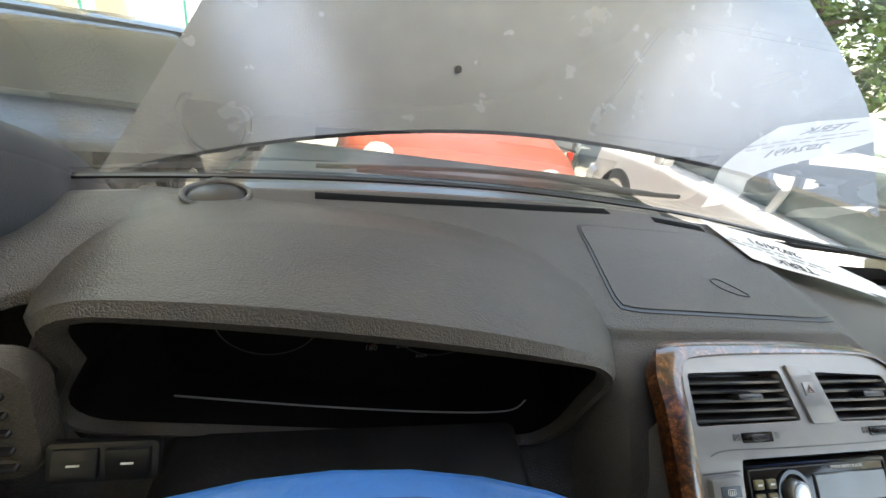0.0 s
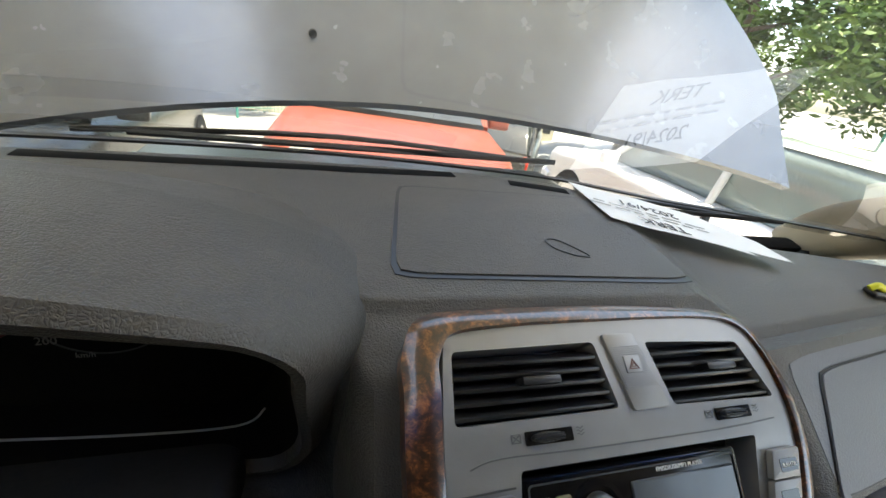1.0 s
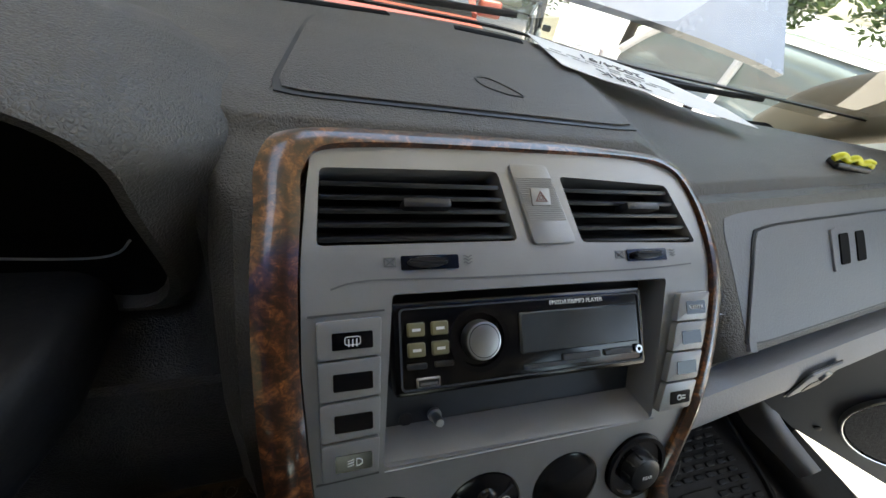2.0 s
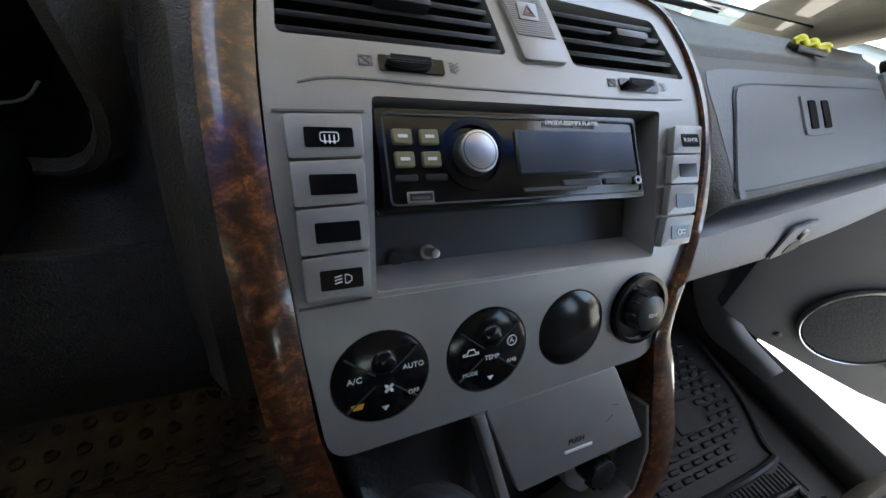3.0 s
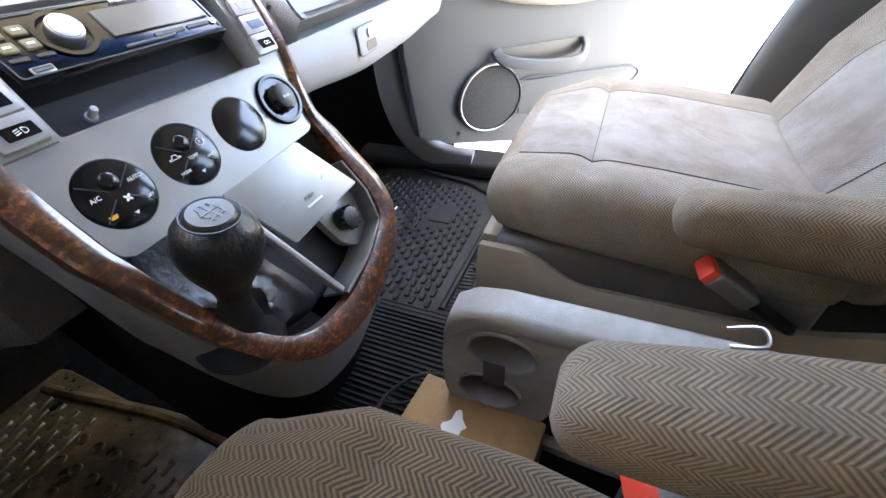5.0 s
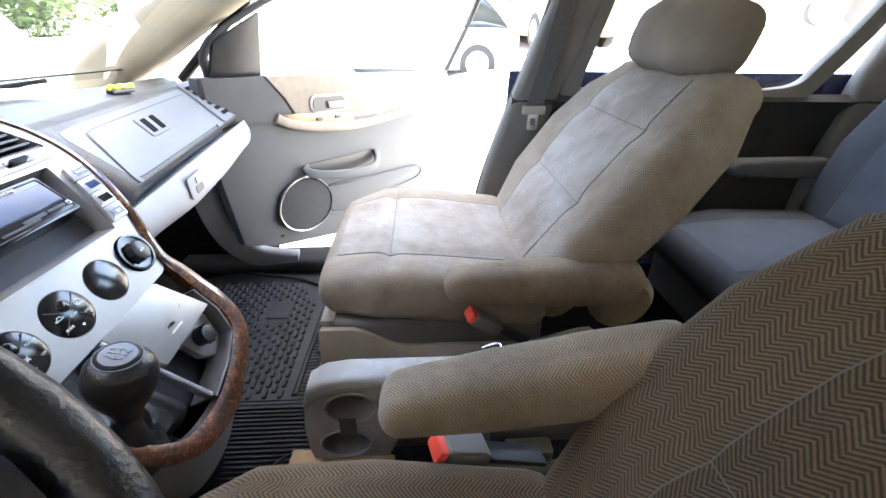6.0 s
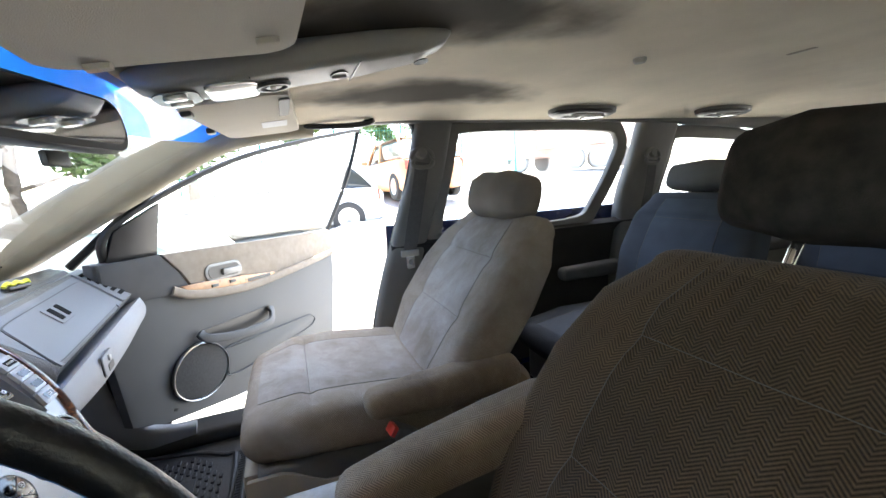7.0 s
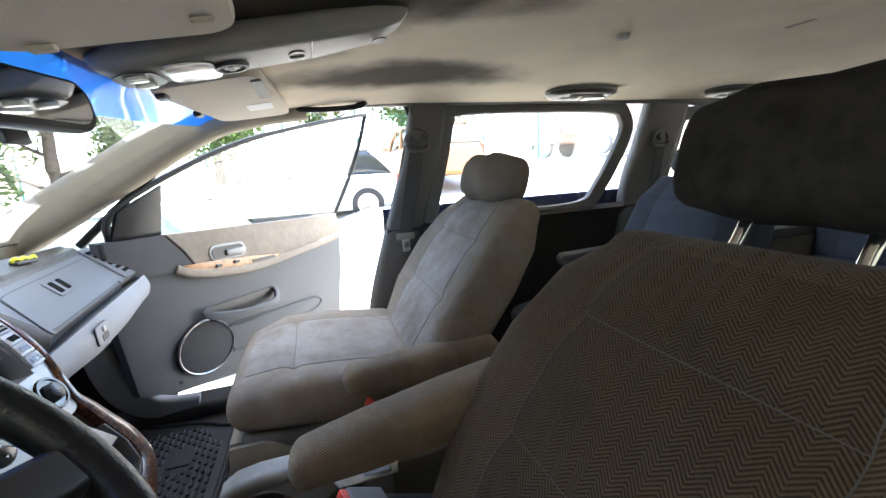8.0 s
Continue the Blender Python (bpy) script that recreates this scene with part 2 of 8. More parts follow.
def dark_blots(m, blots, color=(0.035, 0.03, 0.026)):
    """Dark blots with uneven edges at given places: centre, half lengths, turn in degrees."""
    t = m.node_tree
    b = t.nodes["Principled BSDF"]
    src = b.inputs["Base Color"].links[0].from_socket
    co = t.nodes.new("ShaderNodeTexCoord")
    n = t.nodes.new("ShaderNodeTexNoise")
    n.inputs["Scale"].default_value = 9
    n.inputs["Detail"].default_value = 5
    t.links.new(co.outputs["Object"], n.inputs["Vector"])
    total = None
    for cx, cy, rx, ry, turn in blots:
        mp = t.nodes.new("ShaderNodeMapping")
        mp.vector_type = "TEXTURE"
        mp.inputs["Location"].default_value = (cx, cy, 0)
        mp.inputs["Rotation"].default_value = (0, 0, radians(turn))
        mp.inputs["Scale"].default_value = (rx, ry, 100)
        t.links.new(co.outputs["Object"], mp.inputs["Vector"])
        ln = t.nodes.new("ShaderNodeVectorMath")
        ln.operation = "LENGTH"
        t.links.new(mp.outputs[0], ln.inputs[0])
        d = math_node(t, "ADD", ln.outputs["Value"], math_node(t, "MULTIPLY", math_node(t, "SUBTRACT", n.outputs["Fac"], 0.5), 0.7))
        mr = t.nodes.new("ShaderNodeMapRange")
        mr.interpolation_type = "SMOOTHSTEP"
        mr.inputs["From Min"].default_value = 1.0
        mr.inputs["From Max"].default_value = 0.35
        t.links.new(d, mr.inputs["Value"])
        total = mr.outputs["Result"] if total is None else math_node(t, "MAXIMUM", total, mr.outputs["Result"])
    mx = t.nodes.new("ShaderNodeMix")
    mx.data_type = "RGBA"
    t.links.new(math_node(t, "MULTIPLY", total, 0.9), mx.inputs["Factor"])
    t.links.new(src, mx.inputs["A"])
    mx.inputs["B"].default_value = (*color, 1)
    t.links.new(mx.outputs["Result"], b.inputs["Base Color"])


dark_blots(M_HEADLINER, [(-0.06, -0.62, 0.15, 0.36, 8), (0.40, -0.74, 0.16, 0.40, 6), (0.04, -0.44, 0.24, 0.30, 0), (-0.30, -0.50, 0.38, 0.11, 3)], (0.014, 0.012, 0.010))
M_NAVY = material("navy_paint", (0.012, 0.018, 0.07), 0.25, var=0.1, scale=8, coat=1.0)
M_HOOD = material("dusty_grey_paint", (0.32, 0.333, 0.356), 0.25, metal=0.36, coat=0.15, var=0.05, scale=14, stain=0.35, stain_color=(0.22, 0.228, 0.244), stain_scale=9, detail=3)
M_CHROME = material("chrome", (0.75, 0.75, 0.76), 0.12, metal=1.0, var=0.05)
M_STEEL = material("steel", (0.45, 0.45, 0.45), 0.3, metal=1.0, var=0.1)
M_RED = material("red_plastic", (0.7, 0.06, 0.035), 0.4, var=0.05)
M_BLUE = material("blue_leather", (0.010, 0.12, 0.36), 0.4, var=0.2, scale=30, bump=0.6, bump_scale=90)
M_LEATHER = material("black_leather", (0.0085, 0.0085, 0.009), 0.33, var=0.2, scale=50, bump=0.35, bump_scale=260)
M_YELLOW = material("yellow_plastic", (0.75, 0.72, 0.03), 0.4, var=0.05)
M_PAPER = material("white_paper", (0.8, 0.8, 0.8), 0.7, var=0.02)
M_INK = material("black_ink", (0.03, 0.03, 0.035), 0.6, var=0.1)
M_WHITEMARK = material("white_marking", (0.75, 0.75, 0.73), 0.5, var=0.03)
M_GREYMARK = material("grey_marking", (0.12, 0.12, 0.12), 0.5, var=0.03)
M_WINDSCREEN = glass("windscreen_glass", (0.93, 0.95, 0.94), haze=0.12)
M_GLASS = glass("side_glass", (0.93, 0.96, 0.95), haze=0.05)
M_BLUEBAND = glass("blue_sun_strip", (0.04, 0.26, 0.95))
bt = M_BLUEBAND.node_tree
film = bt.nodes.new("ShaderNodeBsdfTranslucent")
film.inputs[0].default_value = (0.03, 0.22, 0.75, 1)
veil = bt.nodes.new("ShaderNodeMixShader")
veil.inputs[0].default_value = 0.55
bt.links.new(bt.nodes["Material Output"].inputs[0].links[0].from_socket, veil.inputs[1])
bt.links.new(film.outputs[0], veil.inputs[2])
bt.links.new(veil.outputs[0], bt.nodes["Material Output"].inputs[0])
M_CONCRETE = material("pale_concrete", (0.33, 0.32, 0.30), 0.9, var=0.12, scale=3, bump=0.5, bump_scale=60, stain=0.4, stain_color=(0.22, 0.21, 0.195), stain_scale=0.7)
M_LEAF = material("tree_leaf", (0.105, 0.165, 0.038), 0.5, var=0.4, scale=3)
M_BARK = material("bark", (0.12, 0.09, 0.065), 0.9, var=0.3, scale=20, bump=0.8, bump_scale=40)
M_REDCAR = material("faded_red_paint", (0.235, 0.055, 0.032), 0.42, var=0.1, scale=6, coat=0.15, stain=0.3, stain_color=(0.3, 0.10, 0.07))
M_GREYCAR = material("grey_car_paint", (0.030, 0.032, 0.031), 0.30, metal=0.2, var=0.3, scale=40, coat=0.3, stain=0.6, stain_color=(0.12, 0.12, 0.11), stain_scale=22, detail=9)
M_WHITECAR = material("white_car_paint", (0.8, 0.8, 0.8), 0.3, var=0.03, coat=0.4)
M_CREAM = material("cream_plaster", (0.62, 0.56, 0.42), 0.85, var=0.06, scale=5)
M_TYRE = material("tyre_rubber", (0.02, 0.02, 0.02), 0.8, var=0.2)
M_GREEN = material("green_fence_paint", (0.05, 0.25, 0.2), 0.5, var=0.1)
M_BOXWOOD = material("old_wood", (0.36, 0.21, 0.075), 0.6, var=0.4, scale=22, bump=0.3, bump_scale=60, stain=0.95, stain_color=(0.045, 0.026, 0.012), stain_scale=11)
M_SCREEN = material("display_glass", (0.035, 0.04, 0.045), 0.22, var=0.1)
M_OLIVE = material("olive_key", (0.16, 0.14, 0.07), 0.5, var=0.1)
M_PLATE = material("grey_metal_plate", (0.034, 0.037, 0.043), 0.55, metal=0.1, var=0.1)
M_MIRROR = material("mirror_glass", (0.85, 0.86, 0.87), 0.02, metal=1.0, var=0.0)
M_DARKCABIN = material("car_glazing", (0.03, 0.035, 0.035), 0.06, var=0.2, scale=3, coat=0.5)
M_LAMP = material("lamp_glass", (0.55, 0.55, 0.53), 0.12, metal=0.3, var=0.2, scale=30, coat=0.6)
M_SILVERCAR = material("silver_car_paint", (0.6, 0.61, 0.62), 0.3, metal=0.3, var=0.04, coat=0.4)
M_ORANGECAR = material("orange_car_paint", (0.6, 0.28, 0.12), 0.35, var=0.05, coat=0.4)
M_YELLOWMARK = material("orange_marking", (0.7, 0.35, 0.03), 0.5, var=0.03)
M_REDMARK = material("dull_red_marking", (0.12, 0.05, 0.045), 0.5, var=0.05)
M_GREYLIGHT = material("grey_print", (0.32, 0.32, 0.32), 0.5, var=0.05)
M_DARKRED = material("dull_red_plastic", (0.10, 0.008, 0.006), 0.5, var=0.05)
M_BLUEBLACK = material("creased_leather", (0.006, 0.0065, 0.008), 0.36, var=0.2, scale=50, bump=0.35, bump_scale=180)
M_VISOR = material("visor_cloth", (0.60, 0.55, 0.47), 0.9, var=0.06, scale=8, bump=0.3, bump_scale=900, stain=0.15, stain_color=(0.48, 0.43, 0.36), spec=0.15)
M_CONSOLE = material("grey_beige_plastic", (0.30, 0.285, 0.26), 0.5, var=0.06, scale=12, bump=0.15, bump_scale=500)
M_WEBBING = material("belt_webbing", (0.07, 0.07, 0.07), 0.8, var=0.15, scale=120, bump=0.3, bump_scale=900)
M_TRAY = material("scuffed_grey_plastic", (0.165, 0.146, 0.118), 0.5, var=0.12, scale=14, bump=0.2, bump_scale=500, stain=0.6, stain_color=(0.29, 0.285, 0.28), stain_scale=16)
# lorry red lightened in the colour itself, standing in for overexposure
M_TRUCK = material("glare_paled_red_paint", (0.62, 0.42, 0.36), 0.5, var=0.1, scale=4)
M_DASHMID = material("dash_panel_plastic", (0.145, 0.152, 0.168), 0.42, var=0.08, scale=12, bump=0.3, bump_scale=500, stain=0.2, stain_color=(0.16, 0.155, 0.15))
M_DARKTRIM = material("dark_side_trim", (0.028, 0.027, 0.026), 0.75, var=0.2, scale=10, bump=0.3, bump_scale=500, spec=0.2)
M_HEADB = material("dark_brown_velour", (0.030, 0.025, 0.020), 0.95, var=0.35, scale=45, bump=0.5, bump_scale=700, stain=0.5, stain_color=(0.014, 0.011, 0.008), stain_scale=9, spec=0.1, detail=8)
M_HEADP = material("taupe_velour", (0.155, 0.135, 0.115), 0.95, var=0.12, scale=12, bump=0.3, bump_scale=900, stain=0.35, stain_color=(0.13, 0.105, 0.08), spec=0.15)
M_BLUEMID = material("blue_velour_panel", (0.055, 0.061, 0.073), 0.95, var=0.12, scale=12, bump=0.3, bump_scale=900, spec=0.15)
# lorry tyres and grille lightened the same way, for outdoor glare
M_PALETYRE = material("glare_paled_tyre", (0.3, 0.29, 0.28), 0.9, var=0.1)
M_LAMPBODY = material("dark_grey_plastic", (0.085, 0.082, 0.078), 0.45, var=0.1, scale=12)
# tray plastic again, with the shade of its hollows in the colour
M_TRAYSHADE = material("shaded_grey_plastic", (0.10, 0.092, 0.08), 0.6, var=0.12, scale=14, bump=0.2, bump_scale=500)
M_HANDLE = material("handle_grey_plastic", (0.20, 0.195, 0.19), 0.35, metal=0.3, var=0.08)
M_LENS = material("smoked_lens", (0.16, 0.155, 0.15), 0.15, var=0.15, scale=60, coat=0.3)
M_CLEARGLAZING = material("clear_car_glazing", (0.30, 0.36, 0.35), 0.1, var=0.15, scale=2, coat=0.4)
M_PALEGLASS = material("pale_glazing", (0.085, 0.10, 0.096), 0.06, var=0.15, scale=2, coat=0.5)

# ---- building helpers ----
def shade(ob, angle=40):
    for p in ob.data.polygons:
        p.use_smooth = True
    ob.data.set_sharp_from_angle(angle=radians(angle))


def mesh_from(bm, name, mat, smooth=True):
    me = bpy.data.meshes.new(name)
    bmesh.ops.recalc_face_normals(bm, faces=bm.faces)
    bm.to_mesh(me)
    bm.free()
    me.materials.append(mat)
    if smooth:
        for p in me.polygons:
            p.use_smooth = True
        me.set_sharp_from_angle(angle=radians(38))
    return me


def part(name, bm, mat, parent=None, label="", smooth=True):
    ob = new(name, mesh_from(bm, name, mat, smooth))
    ob.parent = parent
    if label:
        ob["label"] = label
    return ob


def thing(name, label, category, group="", kind="", at=None):
    ob = new(name)
    ob.empty_display_size = 0.05
    if at is not None:
        ob.matrix_basis = at if isinstance(at, Matrix) else Matrix.Translation(at)
    return tagged(ob, label, category, group, kind)


def moved(bm, m):
    bmesh.ops.transform(bm, matrix=m, verts=bm.verts)
    return bm


def join(*bms):
    out = bmesh.new()
    for b in bms:
        me = bpy.data.meshes.new("t")
        b.to_mesh(me)
        b.free()
        out.from_mesh(me)
        bpy.data.meshes.remove(me)
    return out


def rbox(sx, sy, sz, r=0.004, seg=2, m=None):
    bm = bmesh.new()
    bmesh.ops.create_cube(bm, size=1)
    bmesh.ops.scale(bm, vec=(sx, sy, sz), verts=bm.verts)
    r = min(r, 0.49 * min(sx, sy, sz))
    if r > 0:
        bmesh.ops.bevel(bm, geom=bm.edges[:], offset=r, segments=seg, affect="EDGES", profile=0.6)
    if m is not None:
        moved(bm, m)
    return bm


def cyl(r, h, seg=32, r2=None, bevel=0.0, m=None):
    """A cylinder or cone along z from 0 to h."""
    bm = bmesh.new()
    bmesh.ops.create_cone(bm, cap_ends=True, segments=seg, radius1=r, radius2=r if r2 is None else r2, depth=h)
    bmesh.ops.translate(bm, vec=(0, 0, h / 2), verts=bm.verts)
    if bevel:
        es = [e for e in bm.edges if abs(e.verts[0].co.z - e.verts[1].co.z) < 1e-6]
        bmesh.ops.bevel(bm, geom=es, offset=bevel, segments=2, affect="EDGES", profile=0.6)
    if m is not None:
        moved(bm, m)
    return bm


def lathe(profile, seg=40, m=None):
    """profile: (radius, z) pairs, turned about z."""
    bm = bmesh.new()
    rings = []
    for r, z in profile:
        if r < 1e-6:
            rings.append([bm.verts.new((0, 0, z))])
        else:
            rings.append([bm.verts.new((r * math.cos(2 * math.pi * i / seg), r * math.sin(2 * math.pi * i / seg), z)) for i in range(seg)])
    for a, b in zip(rings, rings[1:]):
        for i in range(seg):
            j = (i + 1) % seg
            if len(a) == 1 and len(b) > 1:
                bm.faces.new((a[0], b[i], b[j]))
            elif len(b) == 1 and len(a) > 1:
                bm.faces.new((a[i], b[0], a[j]))
            elif len(a) > 1:
                bm.faces.new((a[i], b[i], b[j], a[j]))
    if m is not None:
        moved(bm, m)
    return bm


def smooth_path(pts, n=8, closed=False):
    """Catmull-Rom through pts."""
    p = [Vector(q) for q in pts]
    out = []
    k = len(p)
    for i in range(k if closed else k - 1):
        a = p[(i - 1) % k] if closed or i else p[0]
        b, c = p[i], p[(i + 1) % k]
        d = p[(i + 2) % k] if closed or i + 2 < k else p[-1]
        for j in range(n):
            t = j / n
            out.append(0.5 * ((2 * b) + (c - a) * t + (2 * a - 5 * b + 4 * c - d) * t * t + (3 * b - a - 3 * c + d) * t ** 3))
    if not closed:
        out.append(p[-1])
    return out


def sweep(path, section, up=(0, 0, 1), closed=False, scale=None):
    """section: (across, up) pairs swept along path; solid, with caps."""
    bm = bmesh.new()
    rings = []
    n = len(path)
    up = Vector(up)
    for i, p in enumerate(path):
        a = path[(i - 1) % n] if closed or i else path[0]
        b = path[(i + 1) % n] if closed or i < n - 1 else path[-1]
        d = (Vector(b) - Vector(a)).normalized()
        s = d.cross(up)
        if s.length < 1e-5:
            s = d.cross(Vector((0, 1, 0.01)))
        s.normalize()
        w = s.cross(d).normalized()
        k = scale(i / max(1, n - 1)) if scale else 1.0
        rings.append([bm.verts.new(Vector(p) + s * (x * k) + w * (y * k)) for x, y in section])
    m = len(section)
    for i in range(n if closed else n - 1):
        a, b = rings[i], rings[(i + 1) % n]
        for j in range(m):
            bm.faces.new((a[j], a[(j + 1) % m], b[(j + 1) % m], b[j]))
    if not closed:
        bm.faces.new(rings[0][::-1])
        bm.faces.new(rings[-1])
    return bm


def ring2d(r, n=10):
    return [(r * math.cos(2 * math.pi * i / n), r * math.sin(2 * math.pi * i / n)) for i in range(n)]


def tube(pts, r, n=8, seg=10, closed=False, up=(0, 0, 1), scale=None):
    return sweep(smooth_path(pts, n, closed), ring2d(r, seg), up, closed, scale)


def rrect(w, h, r, n=5):
    """Corner-rounded rectangle outline about 0."""
    r = min(r, w / 2 - 1e-5, h / 2 - 1e-5)
    out = []
    for cx, cy, a0 in ((w / 2 - r, h / 2 - r, 0), (-w / 2 + r, h / 2 - r, 90), (-w / 2 + r, -h / 2 + r, 180), (w / 2 - r, -h / 2 + r, 270)):
        for i in range(n + 1):
            a = radians(a0 + 90 * i / n)
            out.append((cx + r * math.cos(a), cy + r * math.sin(a)))
    return out


def prism(outline, h, bevel=0.0, m=None, seg=2):
    """Outline in xy, raised from 0 to h, with its top edge rounded."""
    bm = bmesh.new()
    vs = [bm.verts.new((x, y, 0)) for x, y in outline]
    f = bm.faces.new(vs)
    r = bmesh.ops.extrude_face_region(bm, geom=[f])
    top = [e for e in r["geom"] if isinstance(e, bmesh.types.BMVert)]
    bmesh.ops.translate(bm, vec=(0, 0, h), verts=top)
    if bevel:
        ts = set(top)
        es = [e for e in bm.edges if e.verts[0] in ts and e.verts[1] in ts]
        bmesh.ops.bevel(bm, geom=es, offset=bevel, segments=seg, affect="EDGES", profile=0.6)
    if m is not None:
        moved(bm, m)
    return bm


def frame_prism(outer, inner, h, m=None):
    """A rim between two outlines with the same number of points, raised from 0 to h."""
    bm = bmesh.new()
    n = len(outer)
    o0 = [bm.verts.new((x, y, 0)) for x, y in outer]
    i0 = [bm.verts.new((x, y, 0)) for x, y in inner]
    o1 = [bm.verts.new((x, y, h)) for x, y in outer]
    i1 = [bm.verts.new((x, y, h)) for x, y in inner]
    for i in range(n):
        j = (i + 1) % n
        bm.faces.new((o0[i], o0[j], o1[j], o1[i]))
        bm.faces.new((i0[j], i0[i], i1[i], i1[j]))
        bm.faces.new((o1[i], o1[j], i1[j], i1[i]))
        bm.faces.new((o0[j], o0[i], i0[i], i0[j]))
    if m is not None:
        moved(bm, m)
    return bm


def sheet(f, nu, nv, thick=0.0, uvscale=None):
    """A surface f(u, v) over the unit square, given a thickness behind it. uvscale: metres along u and v for a UV map."""
    bm = bmesh.new()
    g = [[bm.verts.new(f(i / nu, j / nv)) for j in range(nv + 1)] for i in range(nu + 1)]
    lay = bm.loops.layers.uv.new("UVMap") if uvscale else None
    for i in range(nu):
        for j in range(nv):
            fc = bm.faces.new((g[i][j], g[i + 1][j], g[i + 1][j + 1], g[i][j + 1]))
            if lay:
                for lp, (a, b) in zip(fc.loops, ((i, j), (i + 1, j), (i + 1, j + 1), (i, j + 1))):
                    lp[lay].uv = (a / nu * uvscale[0], b / nv * uvscale[1])
    if thick:
        bm.normal_update()
        bmesh.ops.solidify(bm, geom=bm.faces[:], thickness=thick)
    return bm


def loft(loops, cap=True, uv=True, closed=True):
    """Skin through loops of 3D points; the UV map runs in metres round and along."""
    bm = bmesh.new()
    rings = [[bm.verts.new(p) for p in lp] for lp in loops]
    lay = bm.loops.layers.uv.new("UVMap")
    n = len(loops[0])
    vlen = [0.0]
    for a, b in zip(loops, loops[1:]):
        vlen.append(vlen[-1] + sum((Vector(x) - Vector(y)).length for x, y in zip(a, b)) / n)
    mid = loops[len(loops) // 2]
    ulen = [0.0]
    for i in range(n):
        ulen.append(ulen[-1] + (Vector(mid[(i + 1) % n]) - Vector(mid[i])).length)
    for k in range(len(rings) - 1):
        a, b = rings[k], rings[k + 1]
        for i in range(n if closed else n - 1):
            j = (i + 1) % n
            fc = bm.faces.new((a[i], a[j], b[j], b[i]))
            for lp, q in zip(fc.loops, ((ulen[i], vlen[k]), (ulen[i + 1], vlen[k]), (ulen[i + 1], vlen[k + 1]), (ulen[i], vlen[k + 1]))):
                lp[lay].uv = q
    if cap:
        bm.faces.new(rings[0][::-1])
        bm.faces.new(rings[-1])
    return bm


def words(text, size, m, mat, parent, name="lettering", extrude=0.0002):
    cu = bpy.data.curves.new("lettering", "FONT")
    cu.body = text
    cu.size = size
    cu.extrude = extrude
    cu.align_x, cu.align_y = "CENTER", "CENTER"
    cu.resolution_u = 2
    tmp = bpy.data.objects.new("lettering", cu)
    scene.collection.objects.link(tmp)
    dg = bpy.context.evaluated_depsgraph_get()
    me = bpy.data.meshes.new_from_object(tmp.evaluated_get(dg))
    bpy.data.objects.remove(tmp)
    bpy.data.curves.remove(cu)
    me.transform(m)
    me.materials.clear()
    me.materials.append(mat)
    ob = new(name, me)
    ob.parent = parent
    return ob

# ---- place: the parking ground and what stands round the car ----
XC = 0.0                       # middle of the car
FLOOR = 0.12
GROUND = -0.30


def ground_z(x, y):
    """The yard falls away ahead of the car and dips before it rises on its right."""
    def ease(q, lo, hi):
        return min(max(q - lo, 0.0), hi - lo)
    side = min(1.0, max(0.0, (y + 1.6) / 1.2))
    return GROUND - 0.12 * ease(y, 1.0, 16.0) + 0.10 * ease(x, 3.0, 16.0) - 0.12 * ease(-x, 1.0, 4.0) - 0.16 * ease(x, 1.0, 3.2) * side * side * (3 - 2 * side)


def ground_sheet():
    bm = bmesh.new()
    r = [0, 1, 2, 3, 4, 5, 6, 7, 8, 9.5, 11, 13, 15, 18, 22, 30, 60, 300, 2500]
    n = 64
    rings = []
    for q in r:
        if q:
            ring_pts = [(q * math.cos(2 * math.pi * i / n), q * math.sin(2 * math.pi * i / n)) for i in range(n)]
            rings.append([bm.verts.new((x, y, ground_z(x, y))) for x, y in ring_pts])
        else:
            rings.append([bm.verts.new((0, 0, GROUND))])
    for i in range(n):
        bm.faces.new((rings[0][0], rings[1][i], rings[1][(i + 1) % n]))
    for a, b in zip(rings[1:], rings[2:]):
        for i in range(n):
            bm.faces.new((a[i], b[i], b[(i + 1) % n], a[(i + 1) % n]))
    return bm


tagged(part("ground", ground_sheet(), M_CONCRETE), "pale sunlit concrete and gravel yard", "ground", kind="structure")


def smooth01(q):
    q = max(0.0, min(1.0, q))
    return q * q * (3 - 2 * q)


# ---- car shell: floor, sills, pillars, roof ----
def side_y(x, y, z, s):
    """A place on the shell; the window band sits 5 cm below its nominal height."""
    return Vector((XC + s * x, y, z - 0.05 * smooth01((z - 0.2) / 0.5)))


tagged(part("floor", rbox(1.56, 3.9, 0.05, 0.01, m=Matrix.Translation((XC, -1.2, FLOOR - 0.035))), M_CARPET), "dark worn carpet on the car's floor", "car floor", kind="structure")
tagged(part("firewall", rbox(1.5, 0.04, 0.56, 0.01, m=Matrix.Translation((XC, 0.42, 0.375)) @ pose(0, 0, 0, 12)), M_CARPET), "dark carpeted bulkhead under the dashboard", "bulkhead", kind="structure")

def lerp(a, b, t):
    return a + (b - a) * t


# headliner: a shallow vault with the opening of the windscreen in front
def roof_z(y, a):
    z = 1.075 - 0.032 * abs(a) ** 3.2
    z -= 0.095 * (min(1.0, max(0.0, (y + 0.80) / 0.70)) ** 1.3) * (1 - 0.55 * abs(a) ** 2)
    if y < -2.5:
        z -= (y + 2.5) ** 2 * 0.3
    return z


def roof_pt(u, v):
    y = -0.240 - v * 2.845
    a = (u - 0.5) * 2
    y -= 0.10 * abs(a) ** 2.4 * max(0.0, 1 - 4 * v)
    return Vector((XC + a * 0.72, y, roof_z(y, a)))


